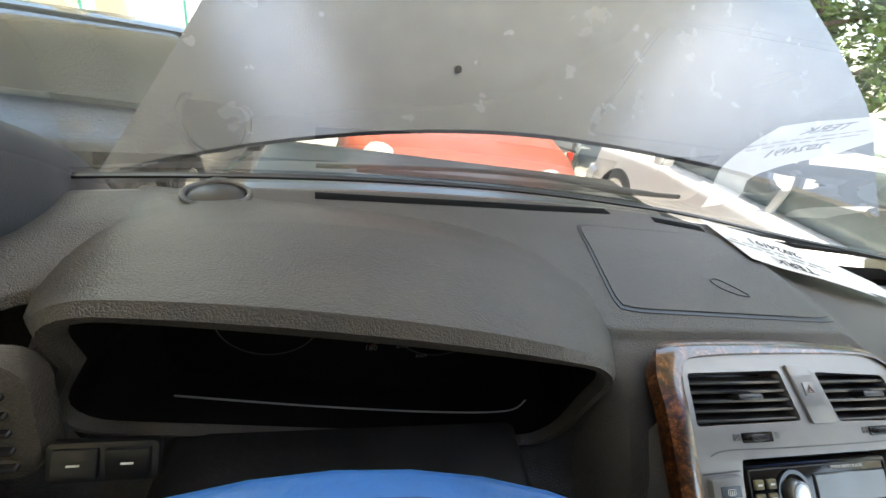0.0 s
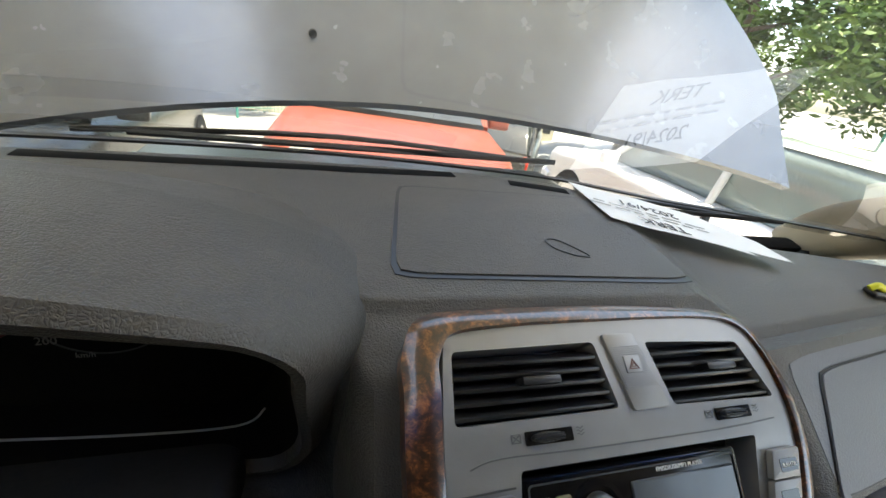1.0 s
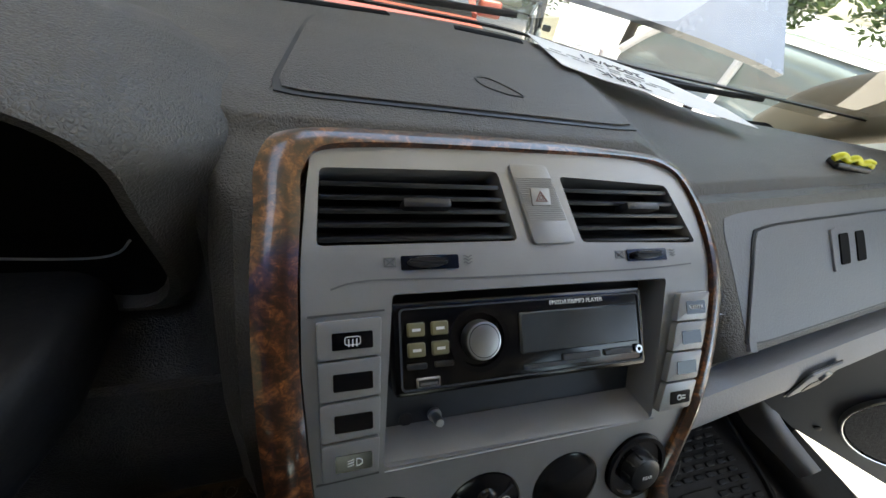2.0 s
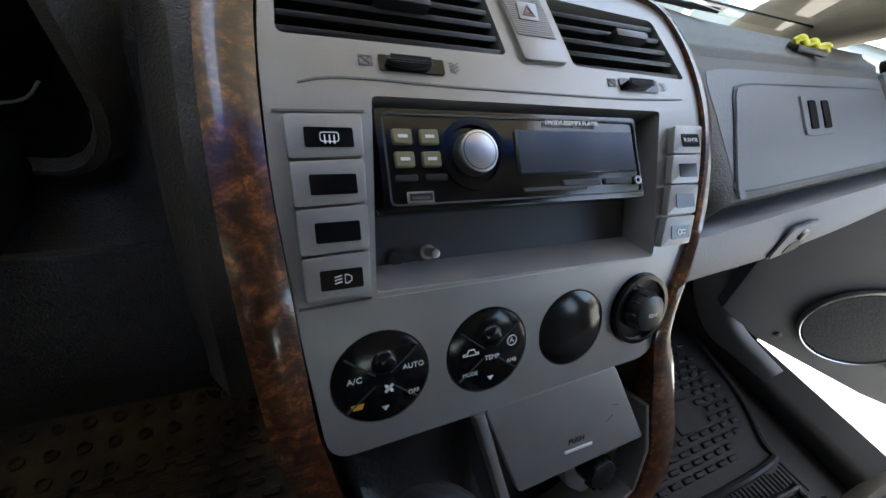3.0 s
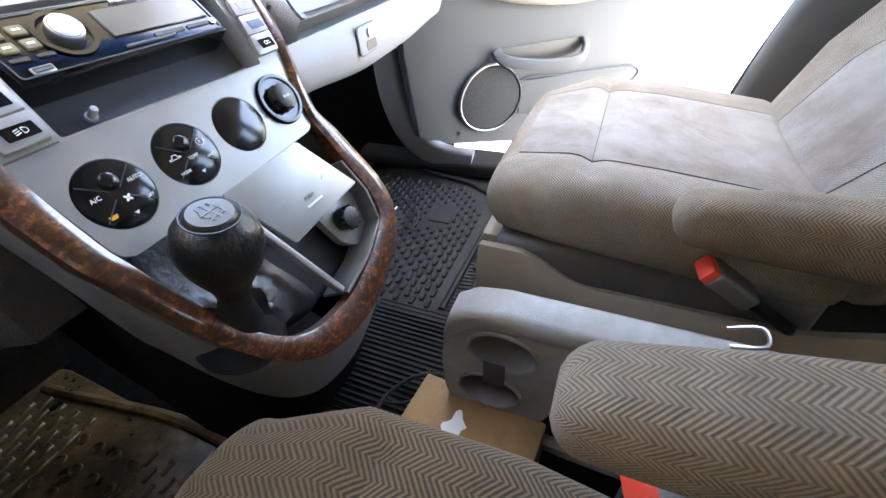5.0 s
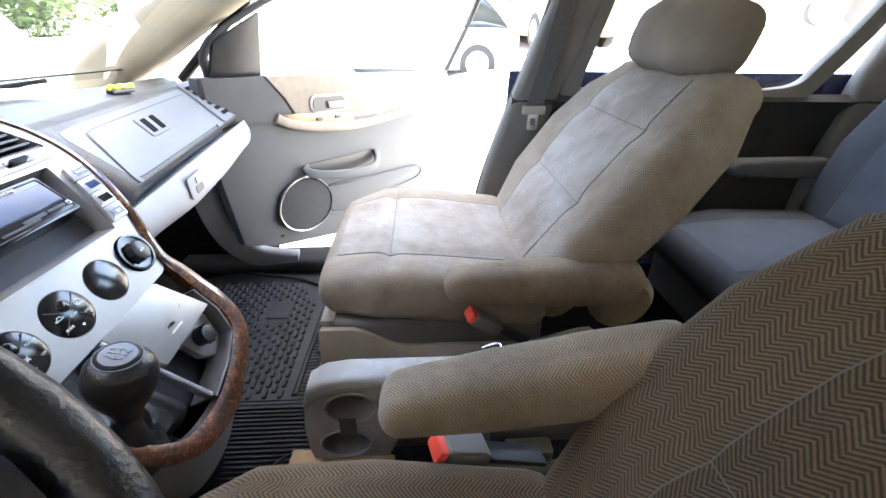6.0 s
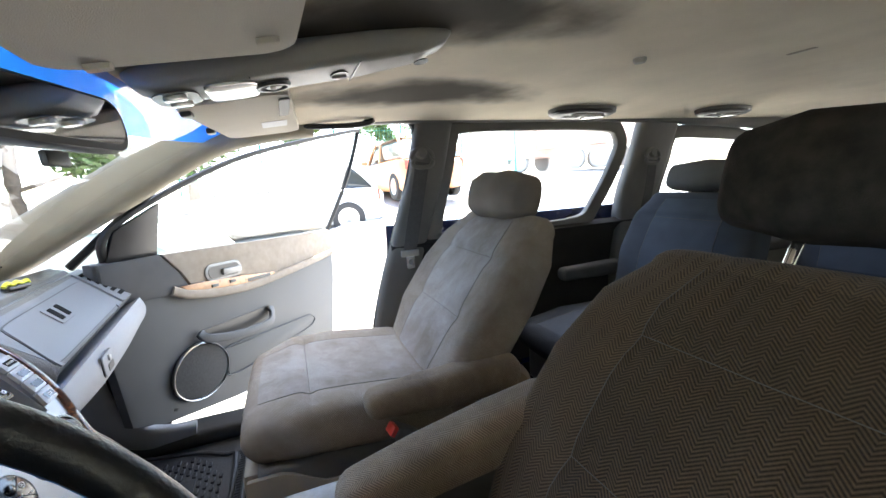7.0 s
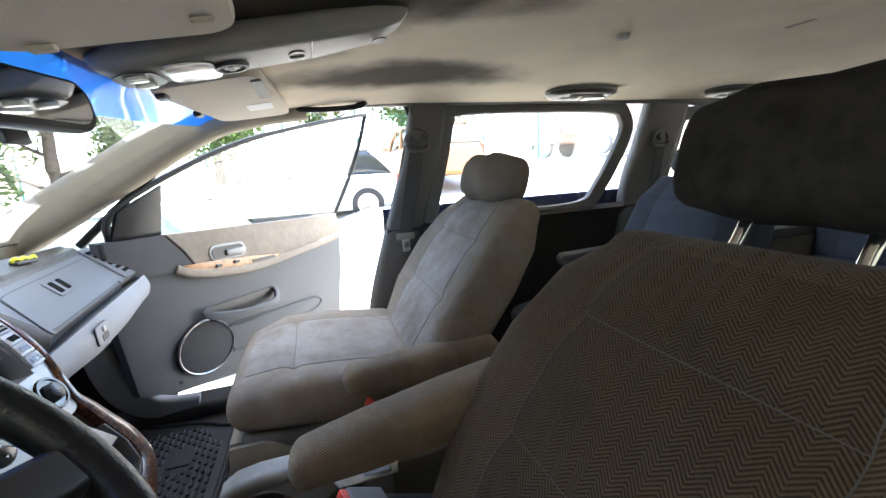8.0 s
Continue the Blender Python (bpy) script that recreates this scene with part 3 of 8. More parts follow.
tagged(part("ceiling", sheet(roof_pt, 28, 36, 0.02), M_HEADLINER), "beige cloth headliner with dark patches near the windscreen", "ceiling", kind="structure")


def strip(pts, w, d, mat, name, label, category="pillar trim", n=6, up=(0, 0, 1), kind="structure"):
    sec = rrect(w, d, min(w, d) * 0.4, 3)
    return tagged(part(name, sweep(smooth_path(pts, n), sec, up), mat), label, category, kind=kind)


for s, nm in ((1, "right"), (-1, "left")):
    # windscreen pillar
    strip([side_y(0.815, 0.40, 0.66, s), side_y(0.80, 0.335, 0.735, s), side_y(0.78, 0.255, 0.785, s), side_y(0.762, 0.18, 0.825, s), side_y(0.74, -0.03, 0.945, s), side_y(0.715, -0.24, 1.060, s), side_y(0.70, -0.38, 1.097, s), side_y(0.695, -0.52, 1.112, s)], 0.085, 0.115, M_TAN if s > 0 else M_DOOR, "a_pillar_" + nm, "tan plastic windscreen pillar trim" if s > 0 else "dark grey plastic windscreen pillar trim")
    # roof rail along the windows
    strip([side_y(0.705, -0.40, 1.112, s), side_y(0.705, -0.8, 1.125, s), side_y(0.705, -1.8, 1.12, s), side_y(0.69, -2.9, 1.06, s)], 0.05, 0.07, M_TRIM, "roof_rail_" + nm, "grey roof rail trim above the windows")
    # middle pillar
    strip([side_y(0.785, -0.69, 0.16, s), side_y(0.785, -0.735, 0.45, s), side_y(0.782, -0.81, 0.72, s), side_y(0.755, -0.87, 0.92, s), side_y(0.715, -0.905, 1.12, s)], 0.125, 0.05, M_TRIM, "b_pillar_" + nm, "grey plastic middle pillar trim", up=(s, 0, 0.2))
    strip([side_y(0.79, -1.80, 0.16, s), side_y(0.788, -1.82, 0.72, s), side_y(0.76, -1.86, 0.92, s), side_y(0.715, -1.88, 1.11, s)], 0.20, 0.06, M_TRIM, "c_pillar_" + nm, "grey plastic rear pillar trim", up=(s, 0, 0.2))
    strip([side_y(0.80, -2.75, 0.16, s), side_y(0.78, -2.75, 0.72, s), side_y(0.70, -2.78, 1.06, s)], 0.4, 0.08, M_TRIM, "d_pillar_" + nm, "grey plastic tail pillar trim", up=(s, 0, 0.2))
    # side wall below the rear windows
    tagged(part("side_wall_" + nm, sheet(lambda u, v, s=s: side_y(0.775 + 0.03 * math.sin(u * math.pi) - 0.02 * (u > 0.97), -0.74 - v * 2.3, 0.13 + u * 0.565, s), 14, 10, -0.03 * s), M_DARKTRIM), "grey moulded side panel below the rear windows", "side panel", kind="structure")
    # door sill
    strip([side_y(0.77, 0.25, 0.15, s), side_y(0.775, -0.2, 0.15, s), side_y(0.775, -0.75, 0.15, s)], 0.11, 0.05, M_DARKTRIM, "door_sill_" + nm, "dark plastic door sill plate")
    # front pillar foot beside the dashboard
    strip([side_y(0.760, 0.135, 0.70, s), side_y(0.745, 0.130, 0.46, s), side_y(0.735, 0.115, 0.33, s), side_y(0.732, 0.075, 0.235, s), side_y(0.735, 0.0, 0.185, s), side_y(0.745, -0.10, 0.165, s)], 0.075, 0.035, M_DASH2, "kick_panel_" + nm, "grey plastic kick panel at the door opening", up=(s, 0, 0.1))
    # rubber seal round the door opening
    strip([side_y(0.792, 0.13, 0.74, s), side_y(0.775, -0.06, 0.905, s), side_y(0.745, -0.24, 1.045, s), side_y(0.728, -0.36, 1.092, s), side_y(0.724, -0.52, 1.103, s), side_y(0.726, -0.82, 1.106, s), side_y(0.752, -0.815, 0.92, s), side_y(0.785, -0.755, 0.72, s), side_y(0.788, -0.68, 0.45, s), side_y(0.785, -0.63, 0.17, s)], 0.022, 0.022, M_RUBBER, "door_seal_" + nm, "black rubber seal round the door opening", "door seal", n=8)
for s, nm in ((1, "right"), (-1, "left")):
    tagged(part("footwell_side_" + nm, rbox(0.03, 0.47, 0.50, 0.01, 1, Matrix.Translation((s * 0.788, 0.205, 0.37))), M_CARPET), "dark carpeted footwell side", "footwell trim", kind="structure")
tagged(part("tail_wall", rbox(1.4, 0.06, 0.62, 0.02, m=Matrix.Translation((XC, -3.05, 0.42))), M_TRIM), "grey tailgate trim behind the last seats", "tailgate trim", kind="structure")


# windscreen
def screen_pt(u, v):
    a = (u - 0.5) * 2
    y0 = 0.478 - 0.13 * abs(a) ** 2.4 - 0.10 * smooth01((a + 0.3) / 1.3)
    y1 = -0.250 - 0.10 * abs(a) ** 2.4
    y = y0 + (y1 - y0) * v
    base = 0.700
    z = base + (1.010 + 0.035 * a * a - base) * v + 0.018 * math.sin(math.pi * v)
    return Vector((XC + a * (0.79 - 0.075 * v), y, z))


ws = tagged(part("windscreen", sheet(screen_pt, 30, 14), M_WINDSCREEN), "dusty curved windscreen", "windscreen", kind="structure")
ws.visible_shadow = False
band = part("sun_strip", sheet(lambda u, v: screen_pt(0.02 + 0.96 * u, 0.850 + 0.150 * v) + Vector((0, -0.004, -0.004)), 24, 4), M_BLUEBAND, ws, "translucent blue sun strip")
band.visible_shadow = False
part("border", sweep([screen_pt(i / 40, 0.105 - 0.06 * smooth01((i / 40 - 0.55) / 0.2)) + Vector((0, -0.004, 0.0)) for i in range(41)], [(-0.006, -0.0015), (0.006, -0.0015), (0.006, 0.0015), (-0.006, 0.0015)]), M_BLACK, ws, "black printed border")


# closed driver's door
door_left = tagged(new("door_left"), "closed driver's door with grey trim and a clear window", "car door", kind="structure")
part("trim_panel", sheet(lambda u, v: Vector((-0.80 - 0.02 * math.sin(math.pi * u), lerp(0.16, -0.72, v), lerp(0.15, 0.695, u))), 12, 10, 0.04), M_TRIM, door_left, "grey moulded trim panel")
part("pull_grip", tube([(-0.79, -0.10, 0.58), (-0.765, -0.14, 0.565), (-0.765, -0.36, 0.56), (-0.79, -0.40, 0.575)], 0.014, 5, 10), M_TRIM, door_left, "grey pull grip")
WL = [(0.14, 0.705), (-0.05, 0.85), (-0.25, 0.98), (-0.42, 1.04), (-0.84, 1.05), (-0.78, 0.85), (-0.735, 0.705)]
part("window_frame", sweep(smooth_path([Vector((-0.79 + max(0.0, z - 0.75) * 0.22, y, z)) for y, z in WL], 4, True), rrect(0.03, 0.03, 0.008, 2), (1, 0, 0), True), M_BLACK, door_left, "black window frame")
bm = bmesh.new()
bm.faces.new([bm.verts.new((-0.80 + max(0.0, z - 0.75) * 0.22, y, z)) for y, z in WL])
lp = part("pane", bm, M_GLASS, door_left, "clear side window")
lp.visible_shadow = False

# ---- dashboard ----
dash = thing("dashboard", "dusty dark grey moulded dashboard with instrument hood and glovebox", "dashboard", at=(0, 0.1, 0.6))
DI = Matrix.Translation((0, -0.1, -0.6))


def dpart(name, bm, mat, label="", parent=None):
    return part(name, moved(bm, DI), mat, parent or dash, label)


def step(a, b, x):
    t = max(0.0, min(1.0, (x - a) / (b - a)))
    return t * t * (3 - 2 * t)


def dash_profile(x):
    """Rows (y, z) of the dashboard's skin from the windscreen down to the knees, at width x."""
    a = abs(x - XC) / 0.80
    yb = 0.385 - 0.13 * a ** 2.4 - 0.10 * smooth01((x - XC) / 0.45)
    right = step(0.150, 0.205, x)
    left = 1 - step(-0.215, -0.175, x)
    mid = 1 - right - left
    yf = right * (0.022 + 0.12 * x) + mid * 0.072 + left * 0.10
    zt = right * 0.698 + mid * 0.722 + left * 0.728
    zb = 0.738 - 0.040 * step(0.10, 0.42, x)
    far = 1 - step(-0.735, -0.68, x)
    zt += 0.012 * far
    yf -= 0.075 * far
    face = [(yb, zb - 0.010), (yb - 0.03, zb), (lerp(yf, yb, 0.5), (zt + zb) / 2 + 0.004), (yf + 0.03, zt), (yf + 0.008, zt - 0.005), (yf, zt - 0.014)]
    yr = 0.022 + 0.12 * x
    r = [(yr - 0.020, 0.690), (yr - 0.064, 0.658), (yr - 0.123, 0.611), (yr - 0.116, 0.599), (yr + 0.05, 0.592)]
    m = [(0.030, 0.685), (-0.022, 0.62), (-0.052, 0.55), (-0.052, 0.45), (0.048, 0.40)]
    l = [(0.12, 0.70), (0.12, 0.66), (0.10, 0.60), (0.08, 0.45), (0.16, 0.36)]
    for p, q, w in zip(r, m, l):
        face.append((p[0] * right + q[0] * mid + w[0] * left, p[1] * right + q[1] * mid + w[1] * left))
    return face


def dash_skin(u, v):
    x = lerp(-0.80, 0.735, u)
    pr = dash_profile(x)
    k = v * (len(pr) - 1)
    i = min(int(k), len(pr) - 2)
    f = k - i
    y, z = lerp(pr[i][0], pr[i + 1][0], f), lerp(pr[i][1], pr[i + 1][1], f)
    return Vector((x, y, z))


def dash_z(x, y):
    """Height of the dashboard's top."""
    pr = dash_profile(x)[1:6]
    if y >= pr[0][0]:
        return pr[0][1]
    for a, b in zip(pr, pr[1:]):
        if b[0] <= y <= a[0]:
            return lerp(a[1], b[1], (a[0] - y) / max(1e-6, a[0] - b[0]))
    return pr[-1][1]


dpart("top_pad", sheet(dash_skin, 110, 50, -0.006), M_DASH, "dusty dark vinyl top pad")


# instrument hood: a skin from the dashboard's back to the rim of the opening, then into the dark tunnel
def hood_loop(w, h, r, y, cx, cz, lean=0.0, arch=0.0, tilt=0.10, drop=0.0):
    """Rounded outline in a leaning plane; arch lowers its upper edge towards both ends, drop deepens its lower half."""
    ol = rrect(w, h, r, 6)
    pts = []
    for k, (a, b) in enumerate(zip(ol, ol[1:] + ol[:1])):
        n = 10 if k % 7 == 6 else 1
        pts += [(lerp(a[0], b[0], q / n), lerp(a[1], b[1], q / n)) for q in range(n)]
    out = []
    for px, pz in pts:
        if pz > 0:
            pz *= 1 - arch * abs(2 * px / w) ** 2.2
        else:
            px *= 1 + (0.0 if lean < 0.2 else 0.30 if px < 0 else 0.04) * -2 * pz / h
            pz *= 1 + drop
        out.append(Vector((cx + px, y + 0.042 - lean * pz, cz - 0.030 + pz - tilt * px)))
    return out


CX = -0.427
HX = -0.417
dpart("instrument_hood", loft([
    hood_loop(0.53, 0.02, 0.009, 0.245, HX, 0.748, 0, 0.4, 0.05),
    hood_loop(0.53, 0.062, 0.028, 0.205, HX, 0.746, 0, 0.80, 0.05, 1.0),
    hood_loop(0.525, 0.105, 0.045, 0.15, HX, 0.744, 0, 0.85, 0.05, 0.9),
    hood_loop(0.52, 0.146, 0.055, 0.09, HX, 0.742, 0, 0.72, 0.05, 0.7),
    hood_loop(0.50, 0.164, 0.06, 0.04, HX, 0.738, 0.1, 0.64, 0.07, 0.6),
    hood_loop(0.462, 0.165, 0.06, 0.005, HX, 0.737, 0.26, 0.50, 0.10, 0.45),
    hood_loop(0.420, 0.164, 0.046, -0.016, HX, 0.736, 0.28, 0.30, 0.12, 0.4),
    hood_loop(0.403, 0.146, 0.040, -0.025, HX, 0.735, 0.28, 0.22, 0.12, 0.53),
    hood_loop(0.390, 0.130, 0.036, -0.024, HX, 0.734, 0.28, 0.15, 0.12, 0.66),
    hood_loop(0.384, 0.124, 0.034, -0.014, HX, 0.734, 0.28, 0.14, 0.12, 0.68),
], cap=False), M_DASH, "dark grained hood round the instruments")
LOW = list(range(19, 64)) + list(range(4))
dpart("instrument_surround", loft([[lp[k] for k in LOW] for lp in [
    hood_loop(0.400, 0.158, 0.040, -0.020, HX, 0.735, 0.28, 0.22, 0.12, 0.4),
    hood_loop(0.412, 0.158, 0.042, -0.011, HX, 0.730, 0.25, 0.32, 0.11, 0.55),
    hood_loop(0.452, 0.140, 0.05, 0.0, HX - 0.006, 0.712, 0.02, 0.55, 0.08, 0.80),
    hood_loop(0.530, 0.130, 0.03, -0.012, HX - 0.030, 0.680, -0.36, 0.3, 0.03, 0.75),
    hood_loop(0.628, 0.205, 0.012, -0.024, HX - 0.034, 0.618, -0.42, 0.0, 0.0),
    hood_loop(0.640, 0.208, 0.012, 0.030, HX - 0.034, 0.616, -0.42, 0.0, 0.0),
]], cap=False, closed=False), M_DASHSIDE, "grained vinyl surround of the instruments")
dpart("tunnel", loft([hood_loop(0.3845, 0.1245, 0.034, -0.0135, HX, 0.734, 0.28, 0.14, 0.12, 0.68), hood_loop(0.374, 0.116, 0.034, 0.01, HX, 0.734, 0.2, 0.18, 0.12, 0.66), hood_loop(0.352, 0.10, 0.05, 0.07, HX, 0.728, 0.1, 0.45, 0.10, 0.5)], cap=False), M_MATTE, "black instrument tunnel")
dpart("sill_line", tube([(HX - 0.165, 0.066, 0.644), (HX - 0.05, 0.062, 0.631), (HX + 0.07, 0.062, 0.617), (HX + 0.150, 0.066, 0.610), (HX + 0.170, 0.070, 0.622)], 0.0009, 6, 6), M_DASH2, "pale edge of the dial cover")
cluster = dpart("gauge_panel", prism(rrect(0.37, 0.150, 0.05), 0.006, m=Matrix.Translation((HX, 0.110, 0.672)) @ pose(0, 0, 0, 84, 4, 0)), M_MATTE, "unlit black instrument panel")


# light switches in the surround
sw = dpart("switch_panel", prism(rrect(0.062, 0.026, 0.004), 0.006, 0.0015, m=Matrix.Translation((-0.588, -0.012, 0.680)) @ pose(0, 0, 0, 62, 0, 0)), M_BLACK, "black light switch panel")
for k in (-1, 1):
    dpart("rocker", rbox(0.025, 0.019, 0.005, 0.0015, 2, Matrix.Translation((-0.588 + 0.0145 * k, -0.0175, 0.683)) @ pose(0, 0, 0, 62 + 6 * k, 0, 0)), M_BLACK, "black rocker switch", sw)
    dpart("mark", rbox(0.007, 0.0012, 0.0006, 0, 1, Matrix.Translation((-0.588 + 0.0145 * k, -0.0202, 0.6845)) @ pose(0, 0, 0, 62 + 6 * k, 0, 0)), M_WHITEMARK, "", sw)

# glovebox and upper panel on the passenger's side
def pface(x, d, out=0.0):
    """A point on the slanted passenger face: d down from its upper edge."""
    z = 0.730 - d
    pr = dash_profile(x)
    y = pr[5][0]
    for a, b in zip(pr[5:9], pr[6:9]):
        if b[1] <= z <= a[1]:
            y = lerp(a[0], b[0], (a[1] - z) / max(1e-6, a[1] - b[1]))
    return Vector((x, y - 0.70 * out, z + 0.70 * out))


def pface_panel(xl, xr, dt, db, slant, out0, out1, r=0.012):
    """A rounded panel hugging the passenger face; slant shifts its lower edge in x."""
    def at(u, v):
        a, b = 2 * u - 1, 2 * v - 1
        a, b = a * (1 - 0.02 * abs(b) ** 8), b * (1 - 0.07 * abs(a) ** 14)
        return pface(lerp(xl, xr, 0.5 + a / 2) + slant * (0.5 + b / 2), lerp(dt, db, 0.5 + b / 2), out1)
    wide = xr - xl > 0.2
    return sheet(at, 40 if wide else 8, 12 if wide else 4, out0 - out1)


dpart("face_skin", pface_panel(0.212, 0.733, 0.046, 0.1305, 0.0, -0.002, 0.0005), M_DASHMID, "blue-grey moulded face of the dashboard")
dpart("panel_groove", pface_panel(0.2520, 0.6470, 0.0545, 0.1215, -0.050, -0.003, 0.0016), M_BLACK, "dark groove round the panel")
dpart("upper_panel", pface_panel(0.254, 0.645, 0.056, 0.120, -0.050, -0.003, 0.0029), M_DASHMID, "blue-grey padded upper panel")
btn = dpart("panel_button", pface_panel(0.372, 0.448, 0.062, 0.089, -0.012, 0.002, 0.005), M_DASHMID, "two-slot button plate")
for k in range(2):
    dpart("slot", pface_panel(0.383 + 0.033 * k, 0.400 + 0.033 * k, 0.066, 0.085, -0.01, 0.004, 0.0062), M_MATTE, "", btn)
sv = dpart("side_vent", pface_panel(0.660, 0.732, 0.040, 0.118, -0.03, -0.002, 0.005), M_DASHMID, "grey side air vent")
for k in range(6):
    dpart("slat", pface_panel(0.670, 0.714, 0.0485 + 0.0108 * k, 0.0545 + 0.0108 * k, -0.003, 0.003, 0.0058), M_MATTE, "", sv)



def bin_pt(u, v):
    x = lerp(0.135, 0.735, u)
    yf = -0.092 + 0.12 * (x - 0.2)
    zb = lerp(0.532, 0.512, step(0, 0.4, u)) + 0.012 * step(0.6, 1.0, u)
    z = lerp(0.598, zb, v)
    return Vector((x, yf - 0.010 * math.sin(math.pi * min(1, v * 1.2)) + 0.09 * max(0, v - 0.8) ** 2 * 10, z))


gb = dpart("glovebox", sheet(bin_pt, 30, 14, -0.10), M_DASH2, "pale grey glovebox lid")
LM = Matrix.Translation((0.326, -0.0868, 0.568)) @ pose(0, 0, 0, 88, 0, 7)
latch = dpart("latch", prism(rrect(0.064, 0.036, 0.008), 0.0030, 0.0012, m=LM), M_DASH2, "moulded pull latch", gb)
dpart("latch_groove", frame_prism(rrect(0.067, 0.039, 0.009), rrect(0.064, 0.036, 0.008), 0.0012, LM), M_BLACK, "", latch)
dpart("finger_slot", prism(rrect(0.034, 0.013, 0.004), 0.0008, m=LM @ Matrix.Translation((0.008, -0.009, 0.003))), M_BLACK, "dark finger slot", latch)
dpart("lock", cyl(0.006, 0.003, 16, None, 0, LM @ Matrix.Translation((0.004, 0.007, 0.003))), M_STEEL, "key lock", latch)

# driver's knee panel
dpart("knee_panel", sheet(lambda u, v: Vector((lerp(-0.76, -0.155, u), lerp(-0.012, 0.0, v) - 0.025 * math.sin(math.pi * v) + 0.06 * max(0.0, v - 0.7), lerp(0.56, 0.37, v))), 24, 14, -0.01), M_DASHSIDE, "dark grey plastic knee panel below the wheel")

# storage lid on top
def lid_pt(u, v, grow, up):
    a, b = 2 * u - 1, 2 * v - 1
    a, b = a * (1 - 0.03 * abs(b) ** 12) * (1 + grow / 0.15), b * (1 - 0.05 * abs(a) ** 16) * (1 + grow / 0.075)
    u, v = 0.5 + a / 2, 0.5 + b / 2
    x, y = lerp(lerp(-0.119, 0.150, u), lerp(-0.150, 0.160, u), v), lerp(0.283, lerp(0.107, 0.100, u), v)
    return Vector((x, y, dash_z(x, y) + up))


dpart("lid_gap", sheet(lambda u, v: lid_pt(u, v, 0.0045, 0.0010), 24, 14, -0.003), M_BLACK, "dark gap round the storage lid")
lid = dpart("storage_lid", sheet(lambda u, v: lid_pt(u, v, 0.0, 0.0022), 24, 14, -0.003), M_DASH, "storage lid in the dashboard top")
dpart("lid_latch", tube([(x, y, dash_z(x, y) + 0.002) for x, y in ((0.040, 0.136), (0.022, 0.148), (0.018, 0.164), (0.034, 0.164), (0.056, 0.136), (0.040, 0.136))], 0.0013, 4, 6), M_BLACK, "outlined finger latch", lid)
for nm, xa, xb, ya, yb in (("defroster_slot", -0.49, -0.034, 0.300, 0.345), ("defroster_slot", 0.045, 0.13, 0.330, 0.312)):
    dpart(nm, sweep([Vector((lerp(xa, xb, i / 20), lerp(ya, yb, i / 20), dash_z(lerp(xa, xb, i / 20), lerp(ya, yb, i / 20)) - 0.0022)) for i in range(21)], rrect(0.022, 0.006, 0.002, 2)), M_MATTE, "narrow black defroster slot")
tw = dpart("tweeter", lathe([(0, 0.006), (0.024, 0.005), (0.03, 0.003), (0.032, 0.0)], 32, Matrix.Translation((-0.593, 0.262, 0.742))), M_BLACK, "round speaker grille")
dpart("tweeter_ring", moved(tube([(0.034 * math.cos(a * math.pi / 8), 0.034 * math.sin(a * math.pi / 8), 0) for a in range(16)], 0.0035, 2, 8, True), Matrix.Translation((-0.593, 0.262, 0.745))), M_LAMPBODY, "", tw)

# ---- centre stack ----
stack = thing("centre_stack", "silver plastic centre stack framed in burl wood", "centre console", at=(0, 0, 0.5))
SI = Matrix.Translation((0, 0, -0.5))


# s along the face, and its place (y, z): flat at the top, steeper towards the gear lever
STACK_LINE = [(-0.075, 0.098, 0.712), (-0.045, 0.069, 0.716), (-0.02, 0.0445, 0.7205), (0, 0.027, 0.713), (0.0536, -0.016, 0.681), (0.1025, -0.053, 0.649), (0.1634, -0.094, 0.604), (0.2176, -0.121, 0.557), (0.334, -0.172, 0.452), (0.46, -0.226, 0.338)]
STACK_X = 0.027


def stack_pt(x, s, out=0.0):
    """Place on the stack's face: x across, s down from the vents' top, out towards the seats."""
    n = len(STACK_LINE)
    k = 0
    while k < n - 2 and s > STACK_LINE[k + 1][0]:
        k += 1

    def slope(i):
        a, b = STACK_LINE[max(i - 1, 0)], STACK_LINE[min(i + 1, n - 1)]
        return Vector((b[1] - a[1], b[2] - a[2])) / (b[0] - a[0])
    p, q = STACK_LINE[k], STACK_LINE[k + 1]
    h = q[0] - p[0]
    t = (s - p[0]) / h
    m0, m1 = slope(k) * h, slope(k + 1) * h
    a, b = Vector(p[1:]), Vector(q[1:])
    c = (2 * t ** 3 - 3 * t * t + 1) * a + (t ** 3 - 2 * t * t + t) * m0 + (3 * t * t - 2 * t ** 3) * b + (t ** 3 - t * t) * m1
    d = slope(k).lerp(slope(k + 1), max(0.0, min(1.0, t))).normalized()
    return Vector((x + STACK_X, c.x + d.y * out, c.y - d.x * out))


def on_stack(bm):
    """Bends a mesh built flat (x, -s, out) on to the stack's face."""
    for v in bm.verts:
        v.co = stack_pt(v.co.x, -v.co.y, v.co.z)
    return moved(bm, SI)


def spart(name, bm, mat, label="", parent=None, smooth=True):
    return part(name, on_stack(bm), mat, parent or stack, label, smooth)


def S(x, s, out=0.0):
    return Matrix.Translation((x, -s, out))


